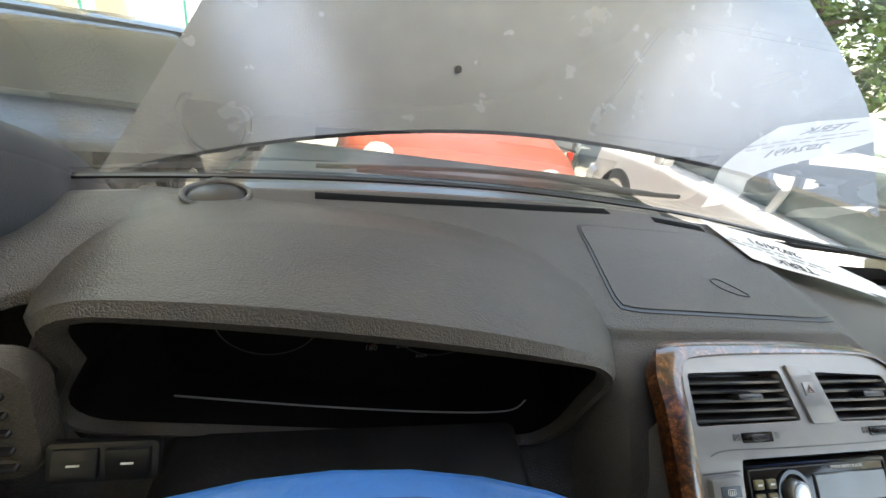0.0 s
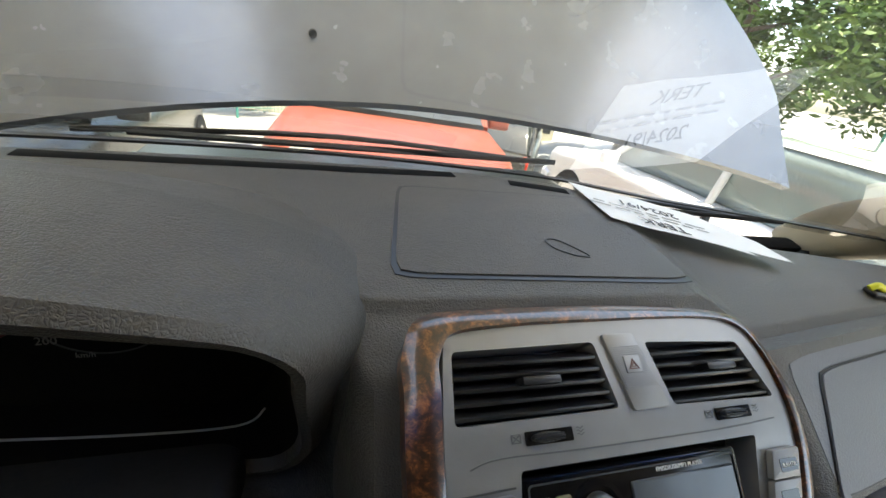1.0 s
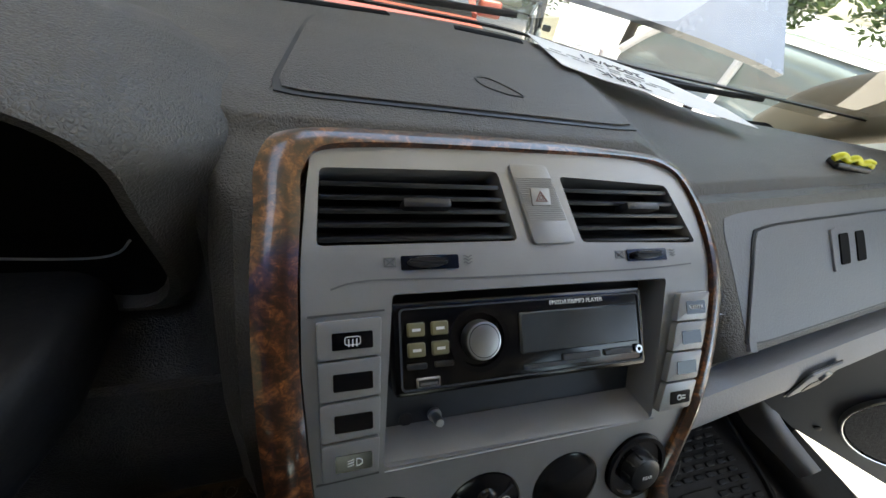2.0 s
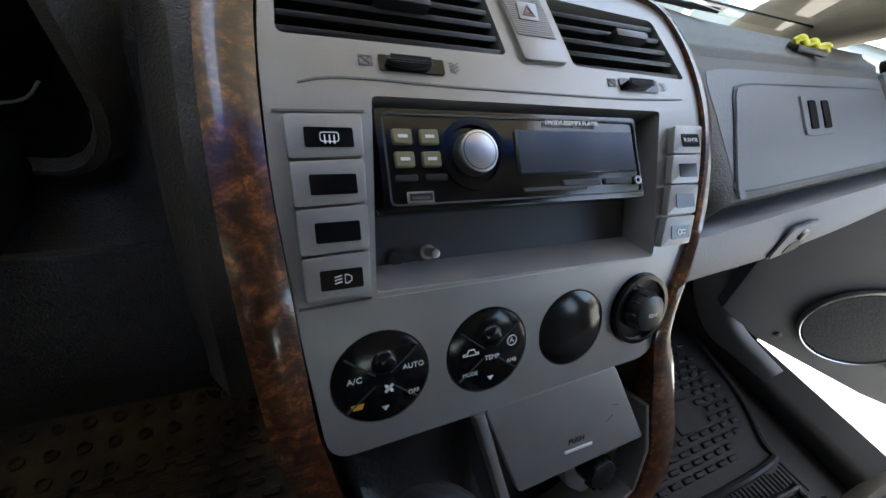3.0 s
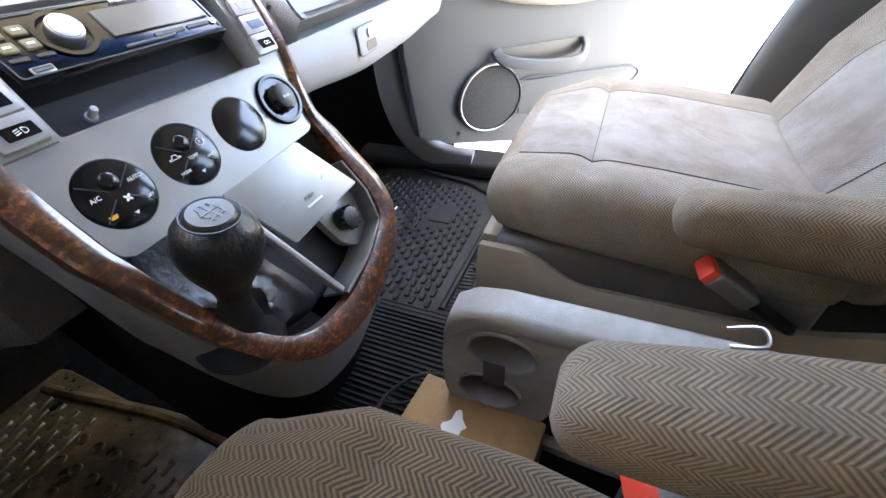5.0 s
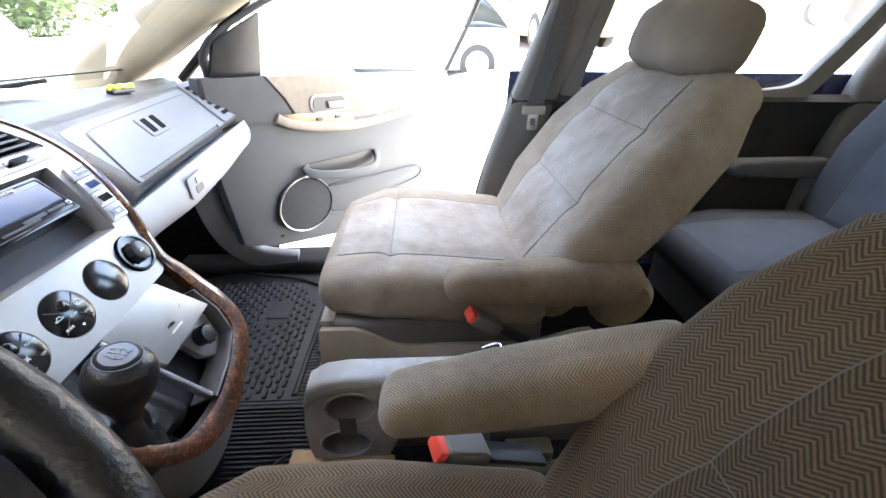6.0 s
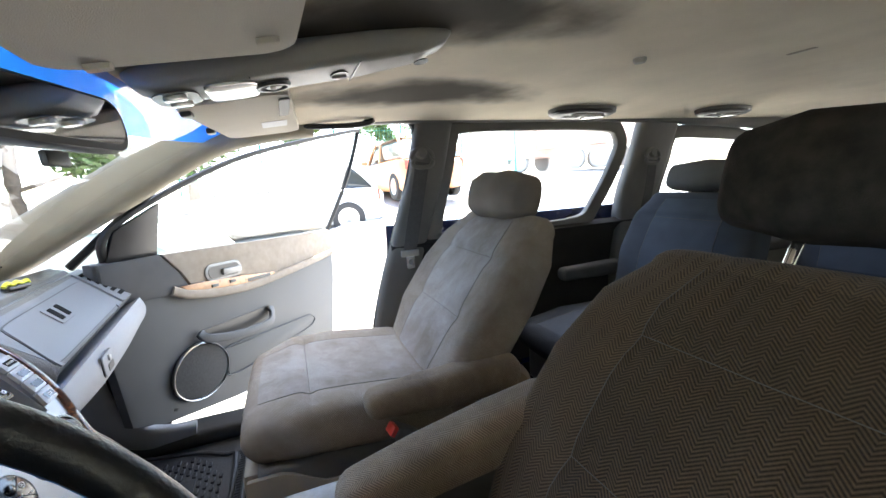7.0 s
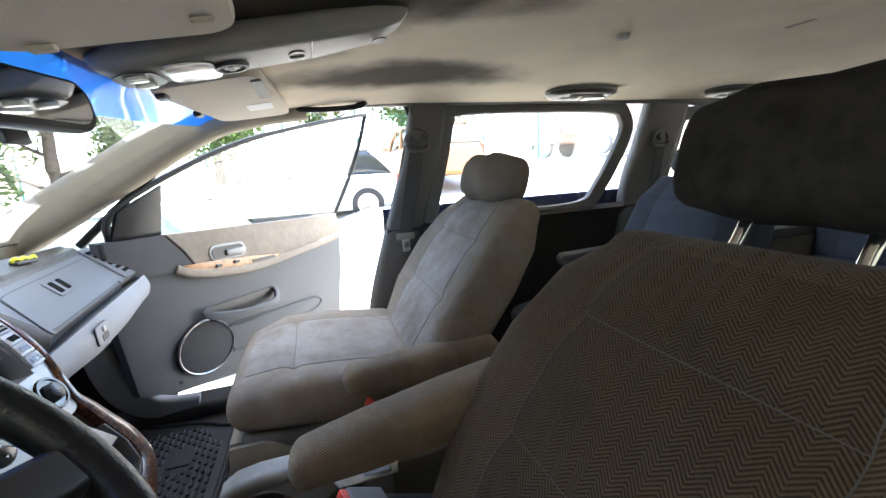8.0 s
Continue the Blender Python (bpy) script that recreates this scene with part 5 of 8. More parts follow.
def front_seat(x, side, label, cloth, mid, cush, b0, up, heights, hc, hh, arm, group="front seats"):
    """side: +1 where the armrest is on the seat's right; cush: shift of the cushion; b0, up: foot and lean of the back."""
    seat = thing("front_seat", label, "car seat", group, at=(x, -0.5, FLOOR))
    R = (1, 0, 0)
    cy, cz = cush
    ck = [((0, 0.165 + cy, 0.222 + cz), (0, 0.22, 1), 0.208, 0.060, 0.004), ((0, 0.10 + cy, 0.232 + cz), (0, 0.05, 1), 0.235, 0.060, 0.020), ((0, -0.02 + cy, 0.224 + cz), (0, 0.05, 1), 0.240, 0.058, 0.032), ((0, -0.19 + cy, 0.203 + cz), (0, 0.08, 1), 0.232, 0.058, 0.036)]
    upholstered("cushion", interp_stations(ck, 24), R, seat, cloth, mid, "herringbone cloth cushion with soft bolsters", "stained grey cloth middle panel", 0.60, (0.44,))
    up = Vector(up).normalized()
    out = Vector((0, up.z, -up.y))
    b0 = Vector(b0)
    h = heights
    bk = [(b0, out, 0.225, 0.062, 0.020), (b0 + up * h[0], out, 0.252, 0.066, 0.050), (b0 + up * h[1], out, 0.254, 0.066, 0.050), (b0 + up * h[2], out, 0.240, 0.060, 0.030), (b0 + up * h[3], out, 0.205, 0.048, 0.008)]
    upholstered("backrest", interp_stations(bk, 28), R, seat, cloth, mid, "herringbone cloth backrest", "faded cloth middle panel", 0.56, (0.36, 0.60))
    h0 = Vector((0, hc[0], hc[1]))
    hup = Vector((0, -0.25, 0.97)).normalized()
    hout = Vector((0, 0.97, 0.25)).normalized()
    hk = [(h0 + Vector((-0.115, 0, 0)), hout, hh - 0.010, 0.046, 0), (h0 + Vector((-0.06, 0, 0)), hout, hh, 0.060, 0), (h0, hout, hh - 0.004, 0.056, 0), (h0 + Vector((0.06, 0, 0)), hout, hh, 0.060, 0), (h0 + Vector((0.115, 0, 0)), hout, hh - 0.010, 0.046, 0)]
    part("headrest", pad(rounded(interp_stations(hk, 12)), hup, power=3.0, groove=0.0), M_HEADP if side < 0 else M_HEADB, seat, "padded headrest")
    foot = b0 + up * (h[3] - 0.02)
    for k in (-1, 1):
        part("headrest_post", tube([h0 + Vector((0.055 * k, 0, 0)) - hup * 0.05, Vector((0.055 * k, foot.y, foot.z))], 0.0065, 1, 12), M_CHROME, seat, "chrome post")
        part("post_collar", lathe([(0.007, 0.012), (0.012, 0.010), (0.014, 0.0), (0, -0.004)], 16, Matrix.Translation(foot + up * 0.045 + Vector((0.055 * k, 0, 0))) @ pose(0, 0, 0, 25)), M_BLACK, seat, "black collar")
    a0, a1 = Vector(arm[0]), Vector(arm[1])
    ak = [(a0, (0, 0, 1), 0.034, 0.044, 0), (a0.lerp(a1, 0.3), (0, 0, 1), 0.036, 0.043, 0), (a0.lerp(a1, 0.7), (0, 0, 1), 0.035, 0.037, 0), (a1, (0, 0, 1), 0.030, 0.030, 0)]
    part("armrest", pad(rounded(interp_stations(ak, 16)), R, groove=0.0, power=3.0, n=40), M_CLOTHARM, seat, "brown worn cloth armrest")
    part("armrest_root", lathe([(0, 0.03), (0.045, 0.028), (0.058, 0.015), (0.06, 0.0), (0.05, -0.02), (0, -0.02)], 28, Matrix.Translation(a0 + Vector((-side * 0.012, -0.01, -0.045))) @ pose(0, 0, 0, 0, 90 * side)), M_CLOTHARM, seat, "cloth covered hinge")
    part("side_shield", sheet(lambda u, v: Vector((side * (0.236 + 0.014 * math.sin(u * 3.1)), lerp(0.20, -0.31, v) + cy, lerp(0.060, 0.185, u) + cz - 0.045 * step(0.1, 0.3, v) * u + 0.03 * step(0.75, 1.0, v) * u)), 10, 26, 0.02), M_BEIGE, seat, "beige plastic side shield")
    part("front_cap", lathe([(0, 0.014), (0.03, 0.012), (0.046, 0.004), (0.050, -0.008), (0, -0.01)], 28, Matrix.Translation((side * 0.250, 0.165 + cy, 0.085 + cz)) @ pose(0, 0, 0, 0, 90 * side)), M_BEIGE, seat, "round beige pivot cover")
    part("pivot_hole", cyl(0.008, 0.003, 18, None, 0, Matrix.Translation((side * 0.263, 0.172 + cy, 0.06 + cz)) @ pose(0, 0, 0, 0, 90 * side)), M_BLACK, seat)
    part("front_shield", rbox(0.40, 0.03, 0.11, 0.012, 2, Matrix.Translation((0, 0.20 + cy, 0.115 + cz))), M_BEIGE, seat, "beige front valance")
    part("base", rbox(0.42, 0.42, 0.13, 0.02, 3, Matrix.Translation((0, -0.02 + cy, 0.11 + cz))), M_TRIM, seat, "seat base")
    for k in (-1, 1):
        part("rail", rbox(0.03, 0.50, 0.045, 0.004, 1, Matrix.Translation((0.17 * k, -0.03, 0.0225))), M_BLACK, seat, "dark seat rail")
    part("slide_bar", tube([(-0.13, 0.13 + cy, 0.045), (-0.13, 0.235 + cy, 0.05), (-0.11, 0.245 + cy, 0.05), (0.11, 0.245 + cy, 0.05), (0.13, 0.235 + cy, 0.05), (0.13, 0.13 + cy, 0.045)], 0.006, 5, 10), M_BLACK, seat, "black sliding bar")
    return seat


front_seat(0.450, -1, "grey herringbone cloth passenger seat, stained, beside the open door", M_CLOTH, M_CLOTHMID, (0.0, 0.024),
           (0, -0.240, 0.24), (0, -0.58, 0.815), (0.12, 0.27, 0.375, 0.440), (-0.492, 0.686), 0.067, ((-0.245, -0.345, 0.305), (-0.240, -0.050, 0.302)))
front_seat(-0.337, 1, "brown herringbone cloth driver's seat leaning back, with inner armrest", M_CLOTHB, M_CLOTHB2, (0.085, 0.012),
           (0, -0.16, 0.24), (0, -0.60, 0.80), (0.12, 0.27, 0.375, 0.435), (-0.480, 0.716), 0.073, ((0.252, -0.24, 0.395), (0.244, 0.035, 0.360)))


def row_seat(x, y, label, group, mat):
    seat = thing("captain_chair", label, "car seat", group, at=(x, y, FLOOR))
    R = (1, 0, 0)
    ck = [((0, 0.20, 0.20), (0, 0.15, 1), 0.21, 0.055, 0.0), ((0, 0.05, 0.21), (0, 0, 1), 0.225, 0.055, 0.012), ((0, -0.2, 0.20), (0, 0, 1), 0.225, 0.055, 0.02)]
    upholstered("cushion", interp_stations(ck, 16), R, seat, mat, M_BLUEMID, "velour cushion", "blue velour middle panel")
    up = Vector((0, -0.36, 0.93)).normalized()
    out = Vector((0, 0.93, 0.36)).normalized()
    b0 = Vector((0, -0.25, 0.25))
    bk = [(b0, out, 0.22, 0.055, 0.012), (b0 + up * 0.18, out, 0.24, 0.060, 0.034), (b0 + up * 0.32, out, 0.228, 0.054, 0.022), (b0 + up * 0.385, out, 0.19, 0.045, 0.004)]
    upholstered("backrest", interp_stations(bk, 20), R, seat, mat, M_BLUEMID, "velour backrest", "blue velour middle panel", 0.58, (0.62,))
    h0 = b0 + up * 0.478
    hk = [(h0 + Vector((-0.12, 0, 0)), out, 0.046, 0.040, 0), (h0, out, 0.056, 0.05, 0), (h0 + Vector((0.12, 0, 0)), out, 0.046, 0.040, 0)]
    part("headrest", pad(rounded(interp_stations(hk, 6)), up, power=3, groove=0), M_VELOUR, seat, "grey padded headrest")
    for k in (-1, 1):
        part("headrest_post", tube([h0 + Vector((0.05 * k, 0, 0)) - up * 0.03, h0 + Vector((0.05 * k, 0, 0)) - up * 0.1], 0.006, 1, 8), M_CHROME, seat, "chrome post")
    part("base", rbox(0.40, 0.42, 0.13, 0.02, 2, Matrix.Translation((0, -0.02, 0.09))), M_TRIM, seat, "seat base")
    for k in (-1, 1):
        part("armrest", pad(rounded(interp_stations([(Vector((0.26 * k, -0.26, 0.36)), (0, 0, 1), 0.028, 0.03, 0), (Vector((0.26 * k, -0.02, 0.36)), (0, 0, 1), 0.026, 0.026, 0)], 8)), R, groove=0, power=3, n=32), M_VELOUR, seat, "folded cloth armrest")
    return seat


row_seat(0.42, -1.36, "blue-grey velour middle-row seat with headrest", "middle seats", M_VELOUR2)
row_seat(-0.42, -1.50, "blue-grey velour middle-row seat with headrest", "middle seats", M_VELOUR2)
row_seat(0.35, -2.35, "blue-grey velour last-row seat", "last-row seats", M_VELOUR2)
row_seat(-0.25, -2.35, "blue-grey velour last-row seat", "last-row seats", M_VELOUR2)

# ---- open front passenger door ----
DH = Vector((0.76, -0.01, 0.0))
DD = Vector((0.826, -0.564, 0)).normalized()
DN = Vector((-0.564, -0.826, 0)).normalized()
door = thing("front_door", "open front door with grey trim, pale velour inset and speaker", "car door", at=DH)


def dr(u, z, out=0.0):
    """Place on the door in its own axes: u from the hinge, out towards the seats."""
    lean = max(0.0, z - 0.75) * 0.30
    return DD * u + DN * (out + lean) + Vector((0, 0, z - 0.05 * step(0.12, 0.45, z) - 0.062 * max(0.0, u)))


def doorpart(name, bm, mat, label="", parent=None):
    """Bends a mesh built flat (u, z, out) on to the door."""
    for v in bm.verts:
        v.co = dr(v.co.x, v.co.y, v.co.z)
    return part(name, bm, mat, parent or door, label)


TRIM = [(-0.10, 0.755), (0.3, 0.752), (1.05, 0.758), (1.085, 0.70), (1.07, 0.50), (1.03, 0.32), (0.99, 0.11), (0.9, 0.10), (0.3, 0.15), (0.02, 0.21), (-0.08, 0.27), (-0.10, 0.5)]
doorpart("shell", prism([(u + (0.012 if u > 0.5 else 0.05), z - 0.012) for u, z in TRIM], 0.05, m=Matrix.Translation((0, 0, -0.07))), M_NAVY, "navy painted door shell")
doorpart("trim_panel", prism(TRIM, 0.03, 0.008, m=Matrix.Translation((0, 0, -0.022))), M_DOOR, "grey moulded trim panel")
doorpart("velour_inset", prism([(0.085, 0.752), (1.045, 0.756), (1.07, 0.70), (1.062, 0.645), (0.75, 0.622), (0.42, 0.60), (0.24, 0.61), (0.17, 0.64), (0.14, 0.69)], 0.016, 0.007, m=Matrix.Translation((0, 0, 0.004))), M_DOORCLOTH, "stained pale velour inset")
doorpart("hinge_pad", prism([(-0.09, 0.752), (0.08, 0.752), (0.135, 0.69), (0.165, 0.638), (0.10, 0.628), (-0.09, 0.64)], 0.014, 0.006, m=Matrix.Translation((0, 0, 0.004))), M_VELOUR, "grey velour pad at the hinge end")
doorpart("wood_strip", prism([(0.12, 0.648), (0.2, 0.646), (0.4, 0.634), (0.56, 0.618), (0.57, 0.604), (0.5, 0.596), (0.3, 0.604), (0.16, 0.622)], 0.006, 0.002, m=Matrix.Translation((0, 0, 0.022))), M_ORANGEWOOD, "orange wood switch strip")
doorpart("armrest_lip", sweep(smooth_path([Vector((0.10, 0.640, 0.016)), Vector((0.16, 0.616, 0.022)), Vector((0.28, 0.598, 0.026)), Vector((0.45, 0.590, 0.026)), Vector((0.75, 0.612, 0.024)), Vector((1.055, 0.640, 0.018))], 6), rrect(0.030, 0.020, 0.008, 3), (0, 0, 1)), M_DOORCLOTH, "rolled velour lip below the inset")
hd = doorpart("handle_bowl", prism(rrect(0.165, 0.058, 0.028), 0.006, 0.002, m=Matrix.Translation((0.305, 0.668, 0.018))), M_HANDLE, "inside door handle bowl")
doorpart("handle_recess", prism(rrect(0.14, 0.042, 0.02), 0.002, m=Matrix.Translation((0.305, 0.668, 0.0235))), M_BLACK, "dark hollow", hd)
doorpart("handle_lever", rbox(0.09, 0.022, 0.012, 0.005, 2, Matrix.Translation((0.335, 0.664, 0.028))), M_HANDLE, "grey lever", hd)
sp = doorpart("speaker_grille", lathe([(0, 0.012), (0.06, 0.011), (0.102, 0.007), (0.106, 0.0)], 44, Matrix.Translation((0.158, 0.342, 0.012))), M_SPEAKER, "round perforated speaker grille")
doorpart("speaker_ring", lathe([(0.106, 0.0), (0.1065, 0.009), (0.1085, 0.010), (0.1105, 0.008), (0.111, 0.0)], 44, Matrix.Translation((0.158, 0.342, 0.012))), M_STEEL, "silver rim", sp)
doorpart("pull_pocket", sweep(smooth_path([Vector((0.165, 0.485, 0.02)), Vector((0.19, 0.459, 0.035)), Vector((0.32, 0.435, 0.05)), Vector((0.46, 0.432, 0.05)), Vector((0.51, 0.455, 0.03)), Vector((0.52, 0.48, 0.015))], 6), rrect(0.03, 0.014, 0.005, 3), (0, 0, 1)), M_DOOR, "grey pull pocket lip")
doorpart("pull_recess", prism([(0.175, 0.485), (0.52, 0.485), (0.505, 0.445), (0.32, 0.428), (0.195, 0.445)], 0.003, m=Matrix.Translation((0, 0, 0.0085))), M_BLACK, "dark recess of the pull")
MP = [(0.255, 0.385), (0.5, 0.374), (0.76, 0.357), (0.815, 0.345), (0.835, 0.322), (0.815, 0.296), (0.76, 0.282), (0.5, 0.266), (0.27, 0.262)]
mp_ = doorpart("map_pocket", prism(MP, 0.005, 0.002, m=Matrix.Translation((0, 0, 0.0075))), M_DOOR, "moulded map pocket panel")
doorpart("pocket_line", sweep(smooth_path([Vector((u, z, 0.0125)) for u, z in MP], 4, True), ring2d(0.0035, 8), (0, 0, 1), True), M_DOOR, "raised pocket rim", mp_)
# window frame
WF = [(-0.055, 0.755), (-0.048, 0.832), (0.14, 0.945), (0.40, 1.057), (0.77, 1.163), (1.0, 1.22), (1.21, 1.270), (1.24, 1.25), (1.205, 1.02), (1.085, 0.755)]
doorpart("window_frame", sweep(smooth_path([Vector((u, z, -0.01)) for u, z in WF], 5), rrect(0.017, 0.020, 0.005, 2), (0, 0, 1)), M_RUBBER, "black window frame")
g = doorpart("window_pane", prism([(u, z) for u, z in WF], 0.004, m=Matrix.Translation((0, 0, -0.015))), M_GLASS, "clear side window")
g.visible_shadow = False
doorpart("sail_panel", prism([(-0.06, 0.75), (0.085, 0.752), (0.08, 0.90), (-0.045, 0.83)], 0.012, 0.003, m=Matrix.Translation((0, 0, -0.008))), M_BLACK, "black mirror sail panel")


# ---- rear side windows ----
for s, nm in ((1, "right"), (-1, "left")):
    def wp(y, z, s=s):
        return side_y(0.785 - max(0.0, z - 0.75) * 0.17, y, z, s)
    front_pts = [(-1.0, 1.086), (-1.3, 1.092), (-1.61, 1.084), (-1.685, 1.05), (-1.70, 0.97), (-1.615, 0.785), (-1.52, 0.705), (-1.2, 0.70), (-0.93, 0.70), (-0.905, 0.745), (-0.945, 0.94), (-0.965, 1.05)]
    back_pts = [(-2.0, 1.050), (-2.2, 1.046), (-2.42, 1.030), (-2.50, 0.99), (-2.50, 0.80), (-2.42, 0.74), (-2.1, 0.735), (-1.95, 0.74), (-1.925, 0.79), (-1.955, 0.95), (-1.965, 1.02)]
    for k, pts in enumerate((front_pts, back_pts)):
        w = tagged(new("window_" + nm + ("_front" if k == 0 else "_back")), "fixed rear side window in a grey frame", "window", kind="structure")
        part("frame", sweep(smooth_path([wp(*p) for p in pts], 5, True), rrect(0.055, 0.03, 0.008, 2), (s, 0, 0), True), M_TRIM, w, "grey window surround")
        bm = bmesh.new()
        bm.faces.new([bm.verts.new(wp(*p) + Vector((s * 0.012, 0, 0))) for p in pts])
        gp = part("pane", bm, M_GLASS, w, "tinted pane")
        gp.visible_shadow = False


# ---- bonnet, standing open ----
def bonnet_pt(u, v):
    arc = max(0.0, math.sin(math.pi * u)) ** 0.8
    z = lerp(0.60 + 0.175 * arc if u < 0.5 else 0.70 + 0.075 * arc, 1.42, v)
    xl, xr = -0.90 + 0.40 * v, 1.02 - 1.30 * max(0.0, z - 0.90) ** 1.5 * (1 + 0.5 * u)
    x = lerp(xl, xr, u)
    a = (u - 0.5) * 2
    y = 0.60 + v * 0.38 + 0.08 * (1 - a * a) + 0.05 * math.sin(math.pi * v)
    return Vector((x, y, z))


bn = thing("bonnet", "dusty grey bonnet standing open in front of the windscreen", "car bonnet", at=(XC, 0.7, 0.8))
BI = Matrix.Translation((-XC, -0.7, -0.8))
part("panel", moved(sheet(bonnet_pt, 44, 30, 0.02), BI), M_HOOD, bn, "dusty metallic panel")
for u, v in ((0.325, 0.175),):
    part("rubber_stop", moved(cyl(0.008, 0.006, 16, None, 0.001, Matrix.Translation(bonnet_pt(u, v)) @ pose(0, -0.004, 0, 70)), BI), M_BLACK, bn, "black rubber stop")
for s in (-1, 1):
    part("hinge", moved(tube([(0.74 * s, 0.56, 0.46), (0.78 * s, 0.60, 0.54), (0.80 * s, 0.62, 0.60)], 0.012, 3, 8), BI), M_BLACK, bn, "dark hinge")
cowl = tagged(part("cowl", sheet(lambda u, v: Vector((lerp(-0.82, 0.82, u), 0.44 + v * 0.20 - 0.12 * abs(u * 2 - 1) ** 2.4, 0.690 - 0.05 * smooth01((u - 0.55) / 0.3) - 0.08 * v)), 20, 4, 0.02), M_BLACK), "black plastic cowl under the windscreen", "cowl", kind="structure")
tagged(part("engine_bay", rbox(1.5, 0.85, 0.5, 0.05, 2, Matrix.Translation((0, 1.0, 0.22))), M_BLACK), "dark engine bay below the open bonnet", "engine bay", kind="structure")


def wiper(x0, y0, x1, y1):
    w = thing("wiper", "black windscreen wiper resting on the glass", "wiper", "windscreen wipers", at=(x0, y0, 0.732 if x0 < -0.1 else 0.690))
    p0, p1 = Vector((0, 0, 0.0)), Vector((x1 - x0, y1 - y0, 0.012))
    part("arm", tube([p0, p0.lerp(p1, 0.5) + Vector((0, 0.01, 0.012)), p1], 0.004, 4, 8), M_BLACK, w, "black wiper arm")
    part("blade", sweep([p0.lerp(p1, 0.1) + Vector((0, -0.012, 0.004)), p1 + Vector((0.05, -0.012, 0.004))], rrect(0.005, 0.009, 0.002, 2)), M_RUBBER, w, "rubber blade")


wiper(-0.50, 0.425, 0.12, 0.440)
wiper(-0.02, 0.425, 0.56, 0.335)


# ---- other cars ----
def car(name, label, length, width, height, paint, m, hood=0.28, group="parked cars", glazing=None):
    """A parked car: nose towards -y of its own axes, standing on z = 0."""
    c = thing(name, label, "car", group, at=m)
    L, W2, Ht = length, width / 2, height
    waist = 0.62 * Ht

    def sec(y, w, z0, z1, r):
        return [Vector((px, y, (z0 + z1) / 2 + pz)) for px, pz in rrect(2 * w, z1 - z0, r, 5)]
    body = [sec(-L / 2, W2 * 0.70, 0.30, 0.48 * Ht, 0.10), sec(-L / 2 + 0.10, W2 * 0.88, 0.22, 0.52 * Ht, 0.12), sec(-L / 2 + 0.45, W2 * 0.97, 0.2, 0.56 * Ht, 0.13),
            sec(-L / 2 + hood * L, W2, 0.2, waist, 0.12), sec(0, W2, 0.2, waist + 0.01, 0.10), sec(L / 2 - 0.5, W2 * 0.98, 0.2, waist + 0.02, 0.10), sec(L / 2 - 0.12, W2 * 0.9, 0.25, waist, 0.12), sec(L / 2, W2 * 0.78, 0.32, waist * 0.9, 0.12)]
    part("body", loft(body), paint, c, "painted body")
    y0, y1, y2, y3 = -L / 2 + hood * L - 0.05, -L / 2 + hood * L + 0.65, L / 2 - 0.65, L / 2 - 0.12

    def gh(y, w, z, r):
        return [Vector((px, y, waist - 0.02 + (z - waist + 0.02) / 2 + pz)) for px, pz in rrect(2 * w, z - waist + 0.02, r, 5)]
    cabin = [gh(y0, W2 * 0.86, waist + 0.03, 0.02), gh(lerp(y0, y1, 0.5), W2 * 0.83, lerp(waist, Ht, 0.55), 0.08), gh(y1, W2 * 0.80, Ht - 0.02, 0.14), gh(0.1, W2 * 0.80, Ht, 0.15), gh(y2, W2 * 0.79, Ht - 0.02, 0.14), gh(lerp(y2, y3, 0.6), W2 * 0.8, lerp(Ht, waist, 0.5), 0.08), gh(y3, W2 * 0.82, waist + 0.03, 0.02)]
    part("cabin", loft(cabin), glazing or M_DARKCABIN, c, "glazed cabin")
    roof = [[Vector((px, y, Ht - 0.045 + 0.05 * (1 - (px / (W2 * 0.8)) ** 2) * (1 - abs(q * 2 - 1) ** 6) + dz)) for px, dz in ((-W2 * 0.76, 0), (-W2 * 0.4, 0.005), (0, 0.006), (W2 * 0.4, 0.005), (W2 * 0.76, 0), (W2 * 0.4, -0.03), (0, -0.03), (-W2 * 0.4, -0.03))] for q in [i / 8 for i in range(9)] for y in [lerp(y1 - 0.05, y2 + 0.05, q)]]
    part("roof", loft(roof), paint, c, "painted roof")
    for s in (-1, 1):
        for a, b in (((y0 + 0.02, waist), (y1 - 0.03, Ht - 0.05)), ((y3 - 0.02, waist), (y2 + 0.03, Ht - 0.05))):
            part("roof_pillar", tube([(s * W2 * 0.87, a[0], a[1]), (s * W2 * 0.85, lerp(a[0], b[0], 0.5), lerp(a[1], b[1], 0.55)), (s * W2 * 0.79, b[0], b[1])], 0.035, 4, 8), paint, c)
        part("middle_pillar", tube([(s * W2 * 0.87, 0.1, waist), (s * W2 * 0.80, 0.12, Ht - 0.06)], 0.03, 3, 8), paint, c)
        part("head_lamp", lathe([(0, 0.06), (0.06, 0.055), (0.10, 0.03), (0.115, 0.0), (0, -0.02)], 24, Matrix.Translation((s * W2 * 0.62, -L / 2 + 0.05, 0.44 * Ht)) @ pose(0, 0, 0, 80, 0, 12 * s)), M_LAMP, c, "clear headlamp")
        part("tail_lamp", rbox(0.12, 0.06, 0.22, 0.02, 2, Matrix.Translation((s * W2 * 0.82, L / 2 - 0.09, waist * 0.86))), M_RED, c, "red tail lamp")
        part("door_mirror", rbox(0.18, 0.08, 0.12, 0.03, 3, Matrix.Translation((s * (W2 + 0.07), y0 + 0.25, waist + 0.06))), paint, c, "door mirror")
